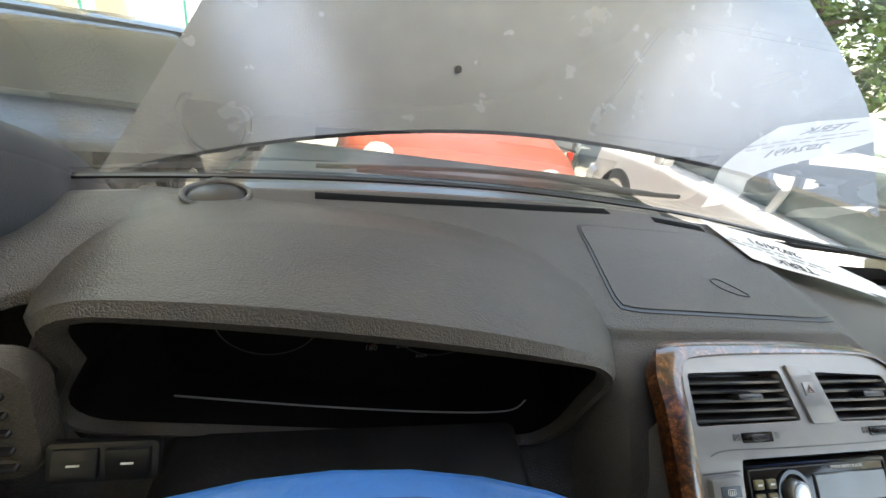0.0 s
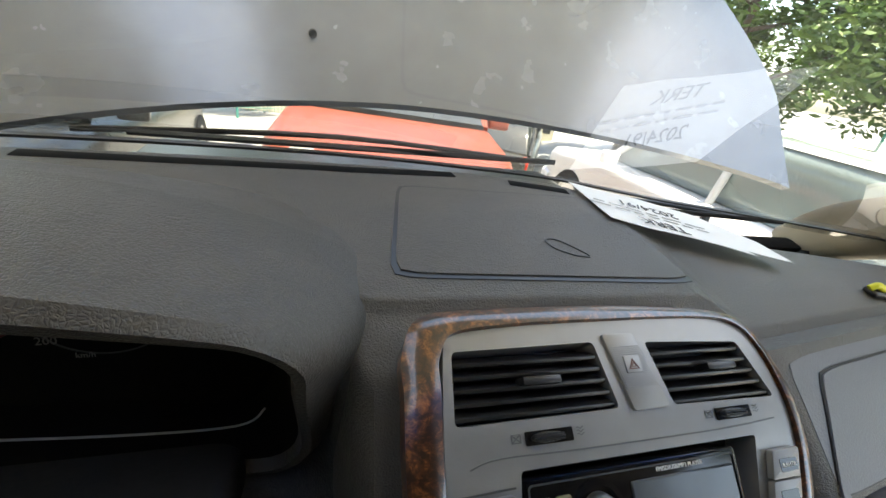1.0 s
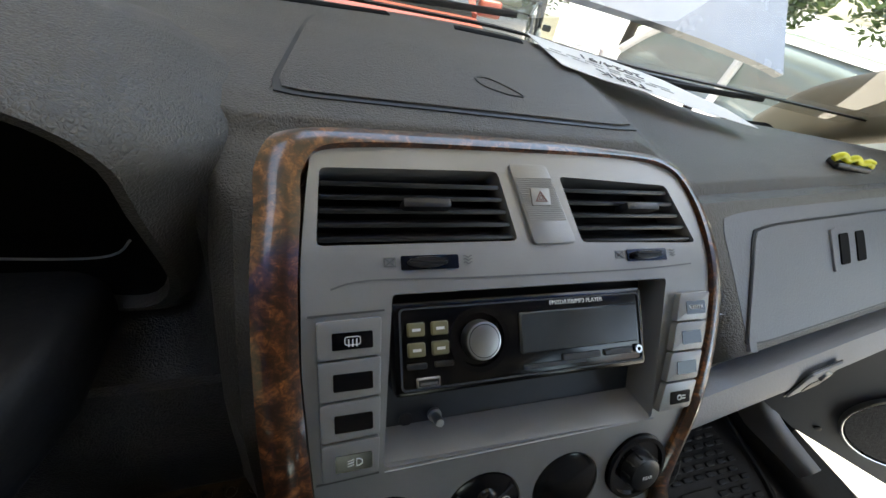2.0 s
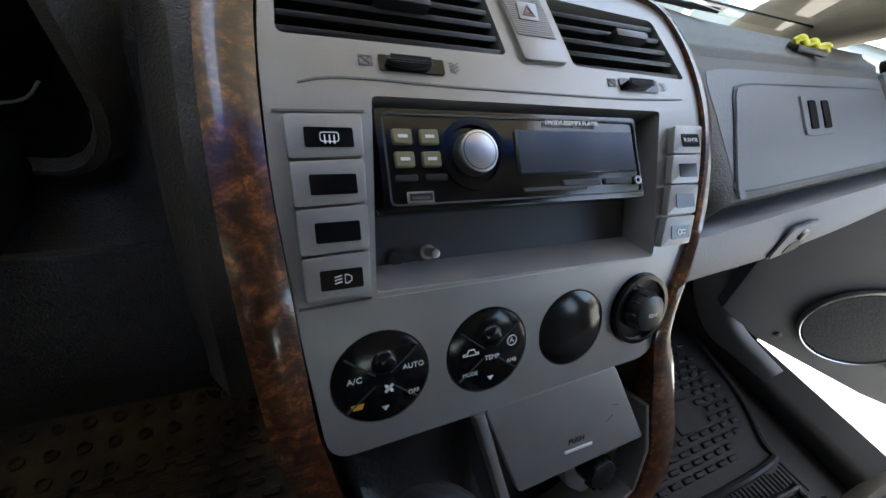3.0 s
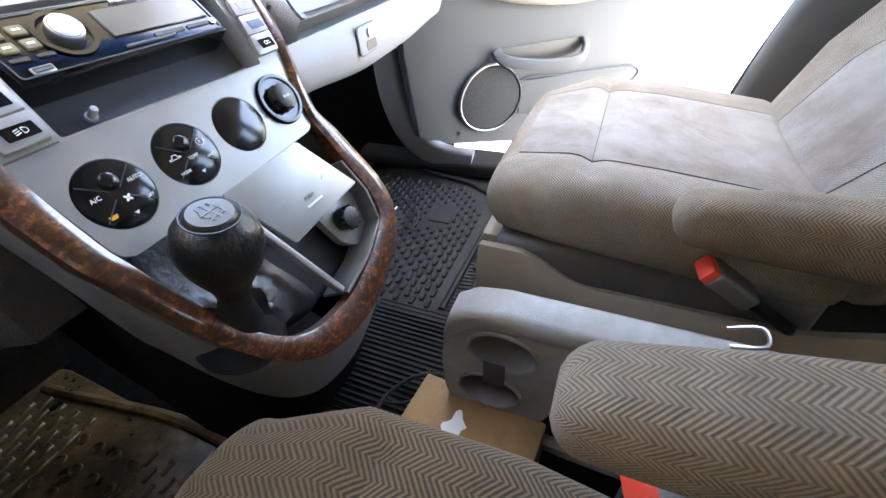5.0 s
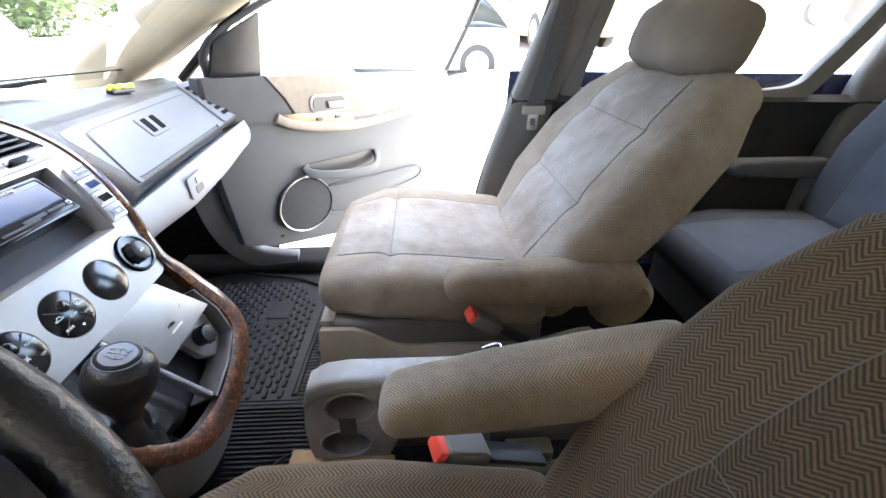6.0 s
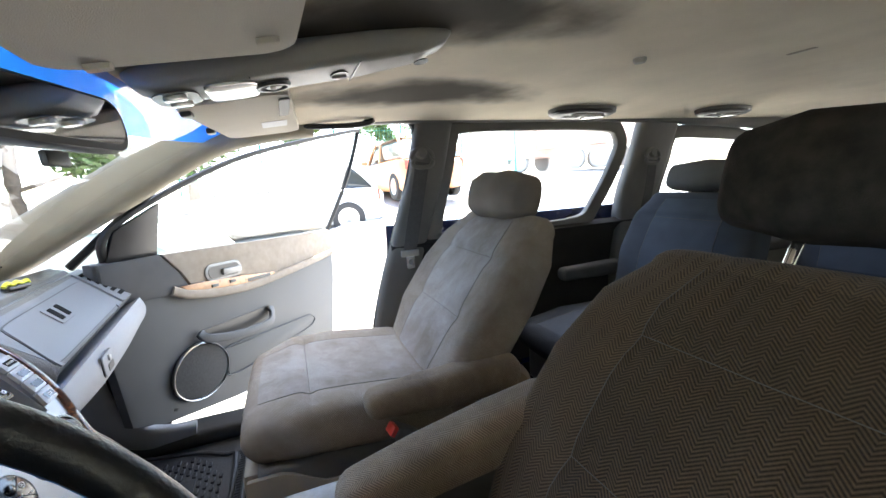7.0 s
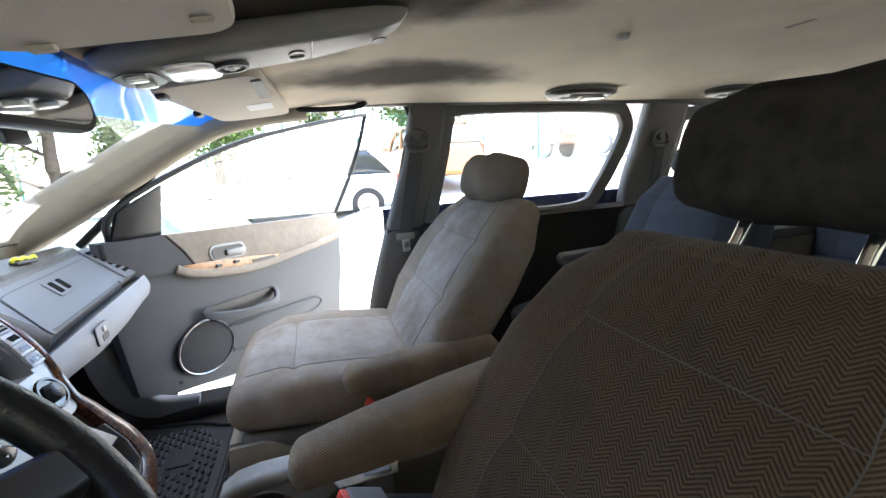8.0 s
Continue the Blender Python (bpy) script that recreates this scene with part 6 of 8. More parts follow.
        for y in (-L / 2 + 0.78, L / 2 - 0.72):
            wh = part("wheel", lathe([(0.31, -0.09), (0.325, -0.06), (0.325, 0.06), (0.31, 0.09), (0.21, 0.095), (0.20, 0.07), (0.20, -0.09)], 36, Matrix.Translation((s * (W2 - 0.09), y, 0.325)) @ pose(0, 0, 0, 0, 90 * s)), M_TYRE, c, "black tyre")
            part("rim", lathe([(0, 0.075), (0.05, 0.08), (0.08, 0.06), (0.17, 0.07), (0.205, 0.085), (0.205, 0.05), (0, 0.03)], 30, Matrix.Translation((s * (W2 - 0.09), y, 0.325)) @ pose(0, 0, 0, 0, 90 * s)), M_STEEL, wh, "alloy rim")
    part("grille", rbox(W2 * 0.7, 0.05, 0.10, 0.02, 2, Matrix.Translation((0, -L / 2 + 0.0, 0.40 * Ht))), M_BLACK, c, "black grille")
    part("bumper", loft([sec(-L / 2 - 0.05, W2 * 0.72, 0.26, 0.46, 0.06), sec(-L / 2 + 0.02, W2 * 0.9, 0.24, 0.48, 0.06), sec(-L / 2 + 0.25, W2 * 0.97, 0.24, 0.46, 0.06)]), paint, c, "bumper")
    return c


def stand(x, y, turn):
    return pose(x, y, ground_z(x, y), 0, 0, turn)


car("parked_car", "faded red hatchback facing the open bonnet", 3.9, 1.62, 1.36, M_REDCAR, pose(0.42, 3.75, ground_z(0.42, 3.75) + 0.05, -6, 0, -7))
car("parked_car", "dusty dark grey saloon with clear headlamps", 4.4, 1.75, 1.33, M_GREYCAR, pose(-2.35, 3.75, ground_z(-2.2, 3.7) - 0.02, -6, 0, 3), 0.24, glazing=M_PALEGLASS)
car("parked_car", "white estate car with roof rails", 4.6, 1.75, 1.46, M_WHITECAR, stand(3.35, 2.15, 180), 0.26, glazing=M_CLEARGLAZING)
car("parked_car", "silver saloon parked across the yard", 4.4, 1.72, 1.42, M_SILVERCAR, stand(8.6, -0.2, 172))
car("parked_car", "sun-bleached orange car under a canopy", 4.2, 1.7, 1.5, M_ORANGECAR, stand(10.5, -3.6, 95))
car("parked_car", "grey-blue estate beyond the red car", 4.5, 1.75, 1.45, M_GREYCAR, stand(3.6, 8.2, 150))


def truck(m):
    t = thing("parked_truck", "red lorry parked across the yard, paled for glare", "lorry", at=m)
    part("cab", rbox(2.4, 1.9, 2.1, 0.15, 3, Matrix.Translation((0, 0, 1.75))), M_TRUCK, t, "red cab paled for glare")
    part("windscreen", rbox(2.1, 0.06, 0.75, 0.08, 2, Matrix.Translation((0, -0.94, 2.25))), M_DARKCABIN, t, "dark windscreen")
    part("grille", rbox(1.5, 0.08, 0.7, 0.05, 2, Matrix.Translation((0, -0.95, 1.25))), M_PALETYRE, t, "grille paled for glare")
    part("bumper", rbox(2.45, 0.3, 0.35, 0.06, 2, Matrix.Translation((0, -0.95, 0.62))), M_STEEL, t, "grey bumper")
    part("load_body", rbox(2.4, 5.0, 1.6, 0.05, 1, Matrix.Translation((0, 3.6, 1.9))), M_TRUCK, t, "faded load body")
    for s in (-1, 1):
        for y in (-0.1, 3.2, 4.5):
            part("wheel", cyl(0.5, 0.3, 30, None, 0.03, Matrix.Translation((s * 1.02 - 0.15, y, 0.5)) @ pose(0, 0, 0, 0, 90)), M_PALETYRE, t, "dusty tyre")
    return t


truck(stand(19.0, -13.5, 110))


# ---- fence with posts, wire coils, canopy posts ----
def fence(x0, y0, x1, y1, panels):
    d = Vector((x1 - x0, y1 - y0, 0))
    L = d.length
    d.normalize()
    f = thing("fence", "green mesh fence topped with coiled razor wire", "fence", "yard fences", at=(x0, y0, 0))
    for k in range(panels + 1):
        p = d * (L * k / panels)
        z = ground_z(x0 + p.x, y0 + p.y)
        part("post", cyl(0.035, 2.3, 10, None, 0, Matrix.Translation((p.x, p.y, z))), M_GREEN, f, "green post")
        if k < panels:
            bm = bmesh.new()
            q = d * (L * (k + 1) / panels)
            z2 = ground_z(x0 + q.x, y0 + q.y)
            for i in range(1, 24):
                a = p.lerp(q, i / 24)
                zz = lerp(z, z2, i / 24)
                bm2 = cyl(0.006, 1.8, 4, None, 0, Matrix.Translation((a.x, a.y, zz + 0.2)))
                me = bpy.data.meshes.new("t")
                bm2.to_mesh(me)
                bm2.free()
                bm.from_mesh(me)
                bpy.data.meshes.remove(me)
            for h in (0.3, 0.7, 1.1, 1.5, 1.9):
                s2 = sweep([Vector((p.x, p.y, z + h)), Vector((q.x, q.y, z2 + h))], ring2d(0.008, 4))
                me = bpy.data.meshes.new("t")
                s2.to_mesh(me)
                s2.free()
                bm.from_mesh(me)
                bpy.data.meshes.remove(me)
            part("mesh_panel", bm, M_GREEN, f, "green wire mesh")
            n = int(L / panels * 4) * 8
            side = Vector((-d.y, d.x, 0))
            coil = [p.lerp(q, i / n) + Vector((0, 0, lerp(z, z2, i / n) + 2.32 + 0.22 * math.sin(2 * math.pi * i / 8))) + side * (0.22 * math.cos(2 * math.pi * i / 8)) + d * (0.05 * math.sin(i)) for i in range(n + 1)]
            part("razor_coil", sweep(coil, ring2d(0.007, 4)), M_STEEL, f, "coiled razor wire")
    return f


fence(-7, 12.5, 4.5, 12.5, 5)
fence(13.5, 7.0, 13.5, -9.0, 7)
for x, y in ((-4.75, 7.5), (-4.15, 7.9), (5.2, 10.0)):
    cp = thing("canopy_post", "cream painted canopy post", "post", "canopy posts", at=(x, y, ground_z(x, y)))
    part("shaft", rbox(0.42 if x < 0 else 0.14, 0.3 if x < 0 else 0.14, 4.2, 0.02, 1, Matrix.Translation((0, 0, 2.1))), M_CREAM if x < 0 else M_STEEL, cp, "plain shaft")
low = thing("low_wall", "pale block wall behind the fence", "wall", at=(0, 13.4, ground_z(0, 13)))
part("body", rbox(16, 0.2, 0.9, 0.02, 1, Matrix.Translation((0, 0, 0.45))), M_CREAM, low, "pale rendered wall")
cn = thing("yard_canopy", "yellowish timber yard canopy", "canopy", at=(12.0, -3.5, ground_z(12, -3.5)))
part("roof", rbox(3.0, 5.0, 0.12, 0.02, 1, Matrix.Translation((0, 0, 2.6)) @ pose(0, 0, 0, 0, 8)), M_ORANGEWOOD, cn, "timber roof")
for sx in (-1.3, 1.3):
    for sy in (-2.3, 2.3):
        part("post", cyl(0.07, 2.6, 10, None, 0, Matrix.Translation((sx, sy, 0))), M_CREAM, cn, "timber post")


# ---- unseen wall and roofs, added to keep light off the car ----
tagged(part("workshop_wall", rbox(0.25, 14, 4.4, 0.02, 1, Matrix.Translation((-2.75, -5.8, 1.5))), M_CREAM), "added cream wall beside the car, dims the left side", "wall", kind="structure")
# added light blocker; its gap lets bright sky mirror in the bonnet
tagged(part("porch_roof", join(rbox(4.1, 9.65, 0.12, 0.02, 1, Matrix.Translation((-3.55, -3.575, 3.25))), rbox(2.75, 9.65, 0.12, 0.02, 1, Matrix.Translation((0.625, -3.575, 3.25))), rbox(0.75, 6.9, 0.12, 0.02, 1, Matrix.Translation((-1.125, -4.95, 3.25)))), M_CREAM), "added cream roof out of view, shades the parked car", "porch roof", kind="structure")

# second added blocker, keeps the sun off the grey car
tagged(part("porch_roof_ahead", rbox(5.2, 5.4, 0.12, 0.02, 1, Matrix.Translation((-3.0, 3.96, 3.25))), M_CREAM), "added cream roof out of view, shades the grey car", "porch roof", kind="structure")


# ---- trees ----
def tree(label, m, height=6.0, spread=2.6, leaves=17000, seed=1):
    rnd = random.Random(seed)
    t = thing("tree", label, "tree", "yard trees", at=m)
    bms = [tube([(0, 0, 0), (0.05, 0.02, height * 0.25), (-0.04, 0.05, height * 0.5), (0.05, 0, height * 0.85)], 0.16, 5, 10, scale=lambda q: 1 - 0.75 * q)]
    tips = []
    for k in range(13):
        a = k * 2.4
        z0 = height * (0.18 + 0.055 * k)
        r = spread * (0.55 + 0.45 * rnd.random()) * (1 - 0.045 * k)
        tip = Vector((r * math.cos(a), r * math.sin(a), z0 + height * 0.12 + rnd.random() * 0.6))
        mid = Vector((0.45 * tip.x, 0.45 * tip.y, lerp(z0, tip.z, 0.35)))
        bms.append(tube([(0, 0, z0), mid, tip], 0.05, 4, 6, scale=lambda q: 1 - 0.8 * q))
        for j in range(5):
            tips.append((mid.lerp(tip, 0.2 + 0.2 * j) + Vector((rnd.gauss(0, 0.3), rnd.gauss(0, 0.3), rnd.gauss(0.05, 0.3))), 0.38 + 0.3 * rnd.random()))
    part("trunk", join(*bms), M_BARK, t, "grey-brown trunk and limbs")
    vs, fs = [], []
    for i in range(leaves):
        c, r = tips[rnd.randrange(len(tips))]
        d = Vector((rnd.gauss(0, 1), rnd.gauss(0, 1), rnd.gauss(0, 0.8)))
        p = c + d.normalized() * r * rnd.random() ** 0.4
        s = 0.042 + 0.035 * rnd.random()
        u = Vector((rnd.gauss(0, 1), rnd.gauss(0, 1), rnd.gauss(0, 0.5))).normalized()
        w = u.cross(Vector((rnd.gauss(0, 1), rnd.gauss(0, 1), rnd.gauss(0, 1)))).normalized()
        b = len(vs)
        vs += [p - u * s * 1.6, p + w * s * 0.6, p + u * s * 1.6, p - w * s * 0.6]
        fs.append((b, b + 1, b + 2, b + 3))
    me = bpy.data.meshes.new("crown")
    me.from_pydata(vs, [], fs)
    me.materials.append(M_LEAF)
    cr = new("crown", me)
    cr.parent = t
    cr["label"] = "loose crown of small green leaves"
    return t


t1 = tree("leafy green tree behind the white car", stand(7.5, 6.8, 0), 6.5, 2.9)
for x, y, r in ((5.2, 9.6, 70), (9.8, 4.4, 140), (11.8, 1.8, 200), (8.6, 10.5, 260), (-2.5, 15.5, 20), (2.2, 16.0, 100), (-8.5, 14.0, 160), (14.8, -1.5, 30), (15.3, -5.5, 80)):
    copy_thing(t1, stand(x, y, r))


# ---- the car's own outer skin ----
tagged(part("roof_skin", sheet(lambda u, v: roof_pt(u, v) + Vector(((u - 0.5) * 0.12, 0.02 - 0.04 * v, 0.045)), 20, 24, 0.01), M_NAVY), "navy painted roof of the car", "car roof", kind="structure")
for s, nm in ((1, "right"), (-1, "left")):
    tagged(part("body_side_" + nm, sheet(lambda u, v, s=s: Vector((s * (0.83 + 0.035 * math.sin(math.pi * u)), lerp(-0.74, -3.08, v), lerp(-0.06, 0.715, u))), 10, 12, 0.012 * s), M_NAVY), "navy painted rear side of the car", "car body", kind="structure")
    tagged(part("wing_" + nm, sheet(lambda u, v, s=s: Vector((s * (0.82 + 0.03 * math.sin(math.pi * u)), lerp(1.42, 0.16, v), lerp(-0.04, lerp(0.40, 0.58, v), u))), 8, 10, 0.012 * s), M_NAVY), "navy painted front wing of the car", "car body", kind="structure")
    for y in (0.85, -2.2):
        wh = thing("wheel", "black tyre on a steel rim under the car", "wheel", "car wheels", at=pose(s * 0.74, y, GROUND + 0.31, 0, 90 * s))
        part("tyre", lathe([(0.20, -0.09), (0.295, -0.08), (0.31, -0.05), (0.31, 0.05), (0.295, 0.08), (0.20, 0.09)], 36), M_TYRE, wh, "black tyre")
        part("rim", lathe([(0, 0.06), (0.06, 0.065), (0.16, 0.05), (0.20, 0.08), (0.20, -0.08), (0, -0.06)], 30), M_STEEL, wh, "steel rim")
tagged(part("tail_panel", sheet(lambda u, v: Vector((lerp(-0.84, 0.84, u), -3.13 + 0.04 * abs(2 * u - 1) ** 3, lerp(-0.06, 0.72, v))), 12, 8, 0.012), M_NAVY), "navy painted tailgate of the car", "car body", kind="structure")

# ---- small things on and round the dashboard ----
def curved_words(text, size, x, s, out, mat, parent, inv, name="lettering", turn=0):
    """Lettering laid on the centre stack's face."""
    ob = words(text, size, pose(x, -s, out, 0, 0, turn), mat, parent, name)
    for v in ob.data.vertices:
        v.co = inv @ stack_pt(v.co.x, -v.co.y, v.co.z)
    return ob


def kid(ob, name):
    """The parts of a thing whose name begins so, in the order they were made."""
    return [c for c in ob.children if c.name.split(".")[0] == name]


# controls on the dials
fan = kid(stack, "fan_control")[0]
temp = kid(stack, "temperature_control")[0]
fx, fs = DIALS[0][:2]
for text, dx, ds, size in (("A/C", -0.0145, -0.0025, 0.0046), ("AUTO", 0.0165, -0.0045, 0.0042), ("OFF", 0.0165, 0.0110, 0.0036)):
    curved_words(text, size, fx + dx, fs + ds, 0.0022, M_WHITEMARK, fan, SI)
tx, ts = DIALS[1][:2]
for text, dx, ds, size in (("MODE", -0.0125, 0.0115, 0.0034), ("TEMP", 0.0015, 0.0035, 0.0040), ("AMB", 0.0150, 0.0085, 0.0034)):
    curved_words(text, size, tx + dx, ts + ds, 0.0022, M_WHITEMARK, temp, SI)
for cx, cs, ob in ((fx, fs, fan), (tx, ts, temp)):
    spart("key_dimple", lathe([(0, 0.0042), (0.004, 0.0038), (0.006, 0.0028), (0.0068, 0.0012), (0.0075, 0.001)], 24, S(cx + 0.001, cs - 0.0095, 0.0005)), M_BLACKGLOSS, "raised round key", ob)
    for a in (38, 142, 218, 322):
        spart("key_gap", rbox(0.019, 0.0007, 0.0012, 0, 1, S(cx + 0.0145 * math.cos(radians(a)), cs - 0.0145 * math.sin(radians(a)), 0.0018) @ pose(0, 0, 0, 0, 0, a)), M_PLATE, "", ob)
    spart("down_mark", prism([(-0.002, 0.0012), (0.002, 0.0012), (0, -0.0014)], 0.0004, m=S(cx + 0.001, cs + 0.017, 0.0018)), M_WHITEMARK, "", ob)
for a in range(4):
    spart("fan_blade_mark", prism([(0.0014 * q, 0.0009 * w) for q, w in ring2d(1, 10)], 0.0004, m=S(fx + 0.003, fs + 0.0055, 0.0022) @ pose(0, 0, 0, 0, 0, 45 + 90 * a) @ pose(0.0017, 0, 0)), M_WHITEMARK, "", fan)
spart("demist_mark", prism([(-0.0035, 0.0018), (0.0035, 0.0018), (0.0022, -0.0012), (-0.0022, -0.0012)], 0.0004, m=S(fx - 0.0135, fs + 0.0128, 0.0018)), M_YELLOWMARK, "orange demist mark", fan)
spart("car_mark", frame_prism([(-0.005, -0.001), (-0.0025, -0.001), (-0.0015, 0.0012), (0.0022, 0.0012), (0.003, -0.001), (0.005, -0.001), (0.005, -0.0026), (-0.005, -0.0026)], [(-0.0045, -0.0014), (-0.0022, -0.0014), (-0.0012, 0.0007), (0.0019, 0.0007), (0.0027, -0.0014), (0.0045, -0.0014), (0.0045, -0.0021), (-0.0045, -0.0021)], 0.0004, S(tx - 0.0125, ts - 0.003, 0.0022)), M_WHITEMARK, "", temp)
spart("auto_mark", frame_prism(ring2d(0.0034, 20), ring2d(0.0028, 20), 0.0004, S(tx + 0.0145, ts - 0.0045, 0.0022)), M_WHITEMARK, "", temp)
curved_words("A", 0.0042, tx + 0.0145, ts - 0.0045, 0.0022, M_WHITEMARK, temp, SI)
rk = kid(stack, "rear_fan_knob")[0]
kx, ks = DIALS[3][:2]
spart("knob_seat", lathe([(0.0245, 0.0005), (0.0245, 0.0035), (0.0215, 0.0035), (0.021, 0.0015), (0.012, 0.001)], 36, S(kx, ks, 0.0008)), M_BLACKGLOSS, "black ring", rk)
spart("knob_grip", lathe([(0, 0.0125), (0.009, 0.0123), (0.0120, 0.011), (0.0130, 0.007), (0.0140, 0.0015), (0, 0.001)], 30, S(kx, ks, 0.0)), M_BLACK, "round black grip", rk)
for i in range(10):
    a = 2 * math.pi * i / 10
    spart("grip_rib", rbox(0.0020, 0.0020, 0.007, 0.0006, 1, S(kx + 0.0130 * math.cos(a), ks + 0.0130 * math.sin(a), 0.006)), M_BLACK, "", rk)
curved_words("REAR", 0.0036, kx, ks + 0.0005, 0.0126, M_WHITEMARK, rk, SI)

# symbols on the push buttons
bl = kid(stack, "push_button")
def button_mid(q):
    return sum(p[0] for p in q) / 4 + 0.0015, sum(p[1] for p in q) / 4 + 0.001
bx, bs = button_mid(BTN_L[0])
spart("defog_mark", frame_prism(rrect(0.0086, 0.0046, 0.0014, 3), rrect(0.0078, 0.0038, 0.001, 3), 0.0003, S(bx, bs, 0.0054)), M_WHITEMARK, "rear window heater mark", bl[0])
for k in range(3):
    spart("defog_stroke", rbox(0.0006, 0.0040, 0.0003, 0, 1, S(bx - 0.0021 + 0.0021 * k, bs + 0.0011, 0.0056)), M_WHITEMARK, "", bl[0])
bx, bs = button_mid(BTN_L[3])
LAMP = [(-0.001, 0.0028), (0.001, 0.0028), (0.0034, 0.0014), (0.0034, -0.0014), (0.001, -0.0028), (-0.001, -0.0028)]
spart("lamp_mark", frame_prism([(0.75 * x, 0.75 * y) for x, y in LAMP], [(0.75 * (x * 0.78 + 0.0002), 0.75 * y * 0.76) for x, y in LAMP], 0.0003, S(bx + 0.0019, bs, 0.0054)), M_WHITEMARK, "fog lamp mark", bl[3])
for k in range(3):
    spart("lamp_stroke", rbox(0.0034, 0.0005, 0.0003, 0, 1, S(bx - 0.0017, bs - 0.0014 + 0.0014 * k, 0.0055) @ pose(0, 0, 0, 0, 0, 12)), M_WHITEMARK, "", bl[3])
bx, bs = button_mid(BTN_R[0])
curved_words("R.RHTR", 0.0042, bx, bs, 0.0055, M_WHITEMARK, bl[4], SI)
bx, bs = button_mid(BTN_R[3])
spart("lamp_mark", frame_prism(ring2d(0.002, 16), ring2d(0.0014, 16), 0.0003, S(bx - 0.001, bs, 0.0054)), M_WHITEMARK, "rear fog lamp mark", bl[7])
for k in range(2):
    spart("lamp_stroke", rbox(0.003, 0.0006, 0.0003, 0, 1, S(bx + 0.003, bs - 0.001 + 0.002 * k, 0.0055)), M_WHITEMARK, "", bl[7])

# hazard triangle on its ribbed switch
for k in range(21):
    s0 = 0.0065 + 0.00145 * k
    spart("rib", rbox(0.0285, 0.0007, 0.0005, 0, 1, S(-0.0135 + 0.241 * (s0 + 0.004), s0, 0.0029)), M_SILVER, "", hz)
spart("symbol_plate", prism(rrect(0.0145, 0.0125, 0.001), 0.0012, 0.0004, m=S(-0.0077, 0.020, 0.0026)), M_SILVER, "", hz)
spart("triangle_mark", frame_prism([(-0.0048, -0.0032), (0.0048, -0.0032), (0, 0.0048)], [(-0.0034, -0.0024), (0.0034, -0.0024), (0, 0.0032)], 0.0003, S(-0.0077, 0.0205, 0.0039)), M_REDMARK, "printed hazard triangle", hz)
spart("triangle_mark", frame_prism([(-0.0024, -0.0017), (0.0024, -0.0017), (0, 0.0022)], [(-0.0015, -0.0011), (0.0015, -0.0011), (0, 0.0012)], 0.0003, S(-0.0077, 0.0205, 0.0039)), M_REDMARK, "", hz)

# lid lettering and bar, lighter cap
ld = kid(stack, "lid")[0]
curved_words("PUSH", 0.0062, 0.0215, 0.3085, 0.0004, M_INK, ld, SI, turn=0)
spart("press_bar", rbox(0.026, 0.0028, 0.0016, 0.0007, 1, S(0.0245, 0.3165, 0.0004)), M_WHITEMARK, "raised silver bar", ld)
for k, (x, s, r) in enumerate(((0.052, 0.300, 40), (0.055, 0.289, -20))):
    spart("scratch", rbox(0.007, 0.0004, 0.0002, 0, 1, S(x, s, 0.0001) @ pose(0, 0, 0, 0, 0, r)), M_INK, "", ld)
spart("lighter_seat", prism(quad_round([(0.030, 0.336), (0.100, 0.336), (0.098, 0.378), (0.066, 0.400), (0.042, 0.382)], 0.008), 0.012, 0.003, m=Matrix.Translation((0, 0, -0.034))), M_SILVER, "silver lighter surround")
spart("inner_wall", sweep([Vector((p[0], -p[1], -0.020)) for p in ((0.090, 0.30), (0.100, 0.345), (0.092, 0.384), (0.044, 0.405), (-0.012, 0.415))], rrect(0.004, 0.044, 0.001, 1)), M_TRIM, "grey tray wall")
lt = kid(stack, "lighter")[0]
for i in range(12):
    a = 2 * math.pi * i / 12
    spart("cap_rib", rbox(0.0022, 0.0022, 0.006, 0.0005, 1, S(0.059 + 0.0138 * math.cos(a), 0.358 + 0.0138 * math.sin(a), -0.006)), M_RUBBER, "", lt)

# plate below the radio: bolt and hole
mp = kid(stack, "recess_back")[0]
spart("bolt", lathe([(0, 0.016), (0.0025, 0.0155), (0.003, 0.013), (0.003, 0.005), (0.0045, 0.005), (0.0045, 0.002), (0, 0.002)], 18, S(-0.083, 0.161, -0.026)), M_STEEL, "steel bolt", mp)
spart("hole", cyl(0.0045, 0.0006, 20, None, 0, S(-0.101, 0.163, -0.026)), M_BLACK, "", mp)

# radio lettering and slots
curved_words("FM/SD/USB/MP3 PLAYER", 0.0040, 0.011, RS - 0.0185, 0.0014, M_WHITEMARK, radio, RI)
rpart("card_slot", rbox(0.047, 0.0026, 0.002, 0.0005, 1, S(0.006, RS + 0.0205, 0.001)), M_PLATE, "card slot")
rpart("key_bar", rbox(0.030, 0.0042, 0.002, 0.0008, 1, S(0.026, RS + 0.0175, 0.0012)), M_PLATE, "dark key bar")
rpart("key_bar", rbox(0.024, 0.0042, 0.002, 0.0008, 1, S(0.056, RS + 0.0175, 0.0012)), M_PLATE, "dark key bar")
rpart("socket", lathe([(0.0015, 0.0), (0.0015, 0.0012), (0.0028, 0.0012), (0.003, 0)], 16, S(0.073, RS + 0.0175, 0.0012)), M_STEEL, "aux socket")
rpart("knob_ring", frame_prism(ring2d(0.0195, 32), ring2d(0.0160, 32), 0.0025, S(-0.047, RS, 0.0005)), M_BLACKGLOSS, "black knob surround")
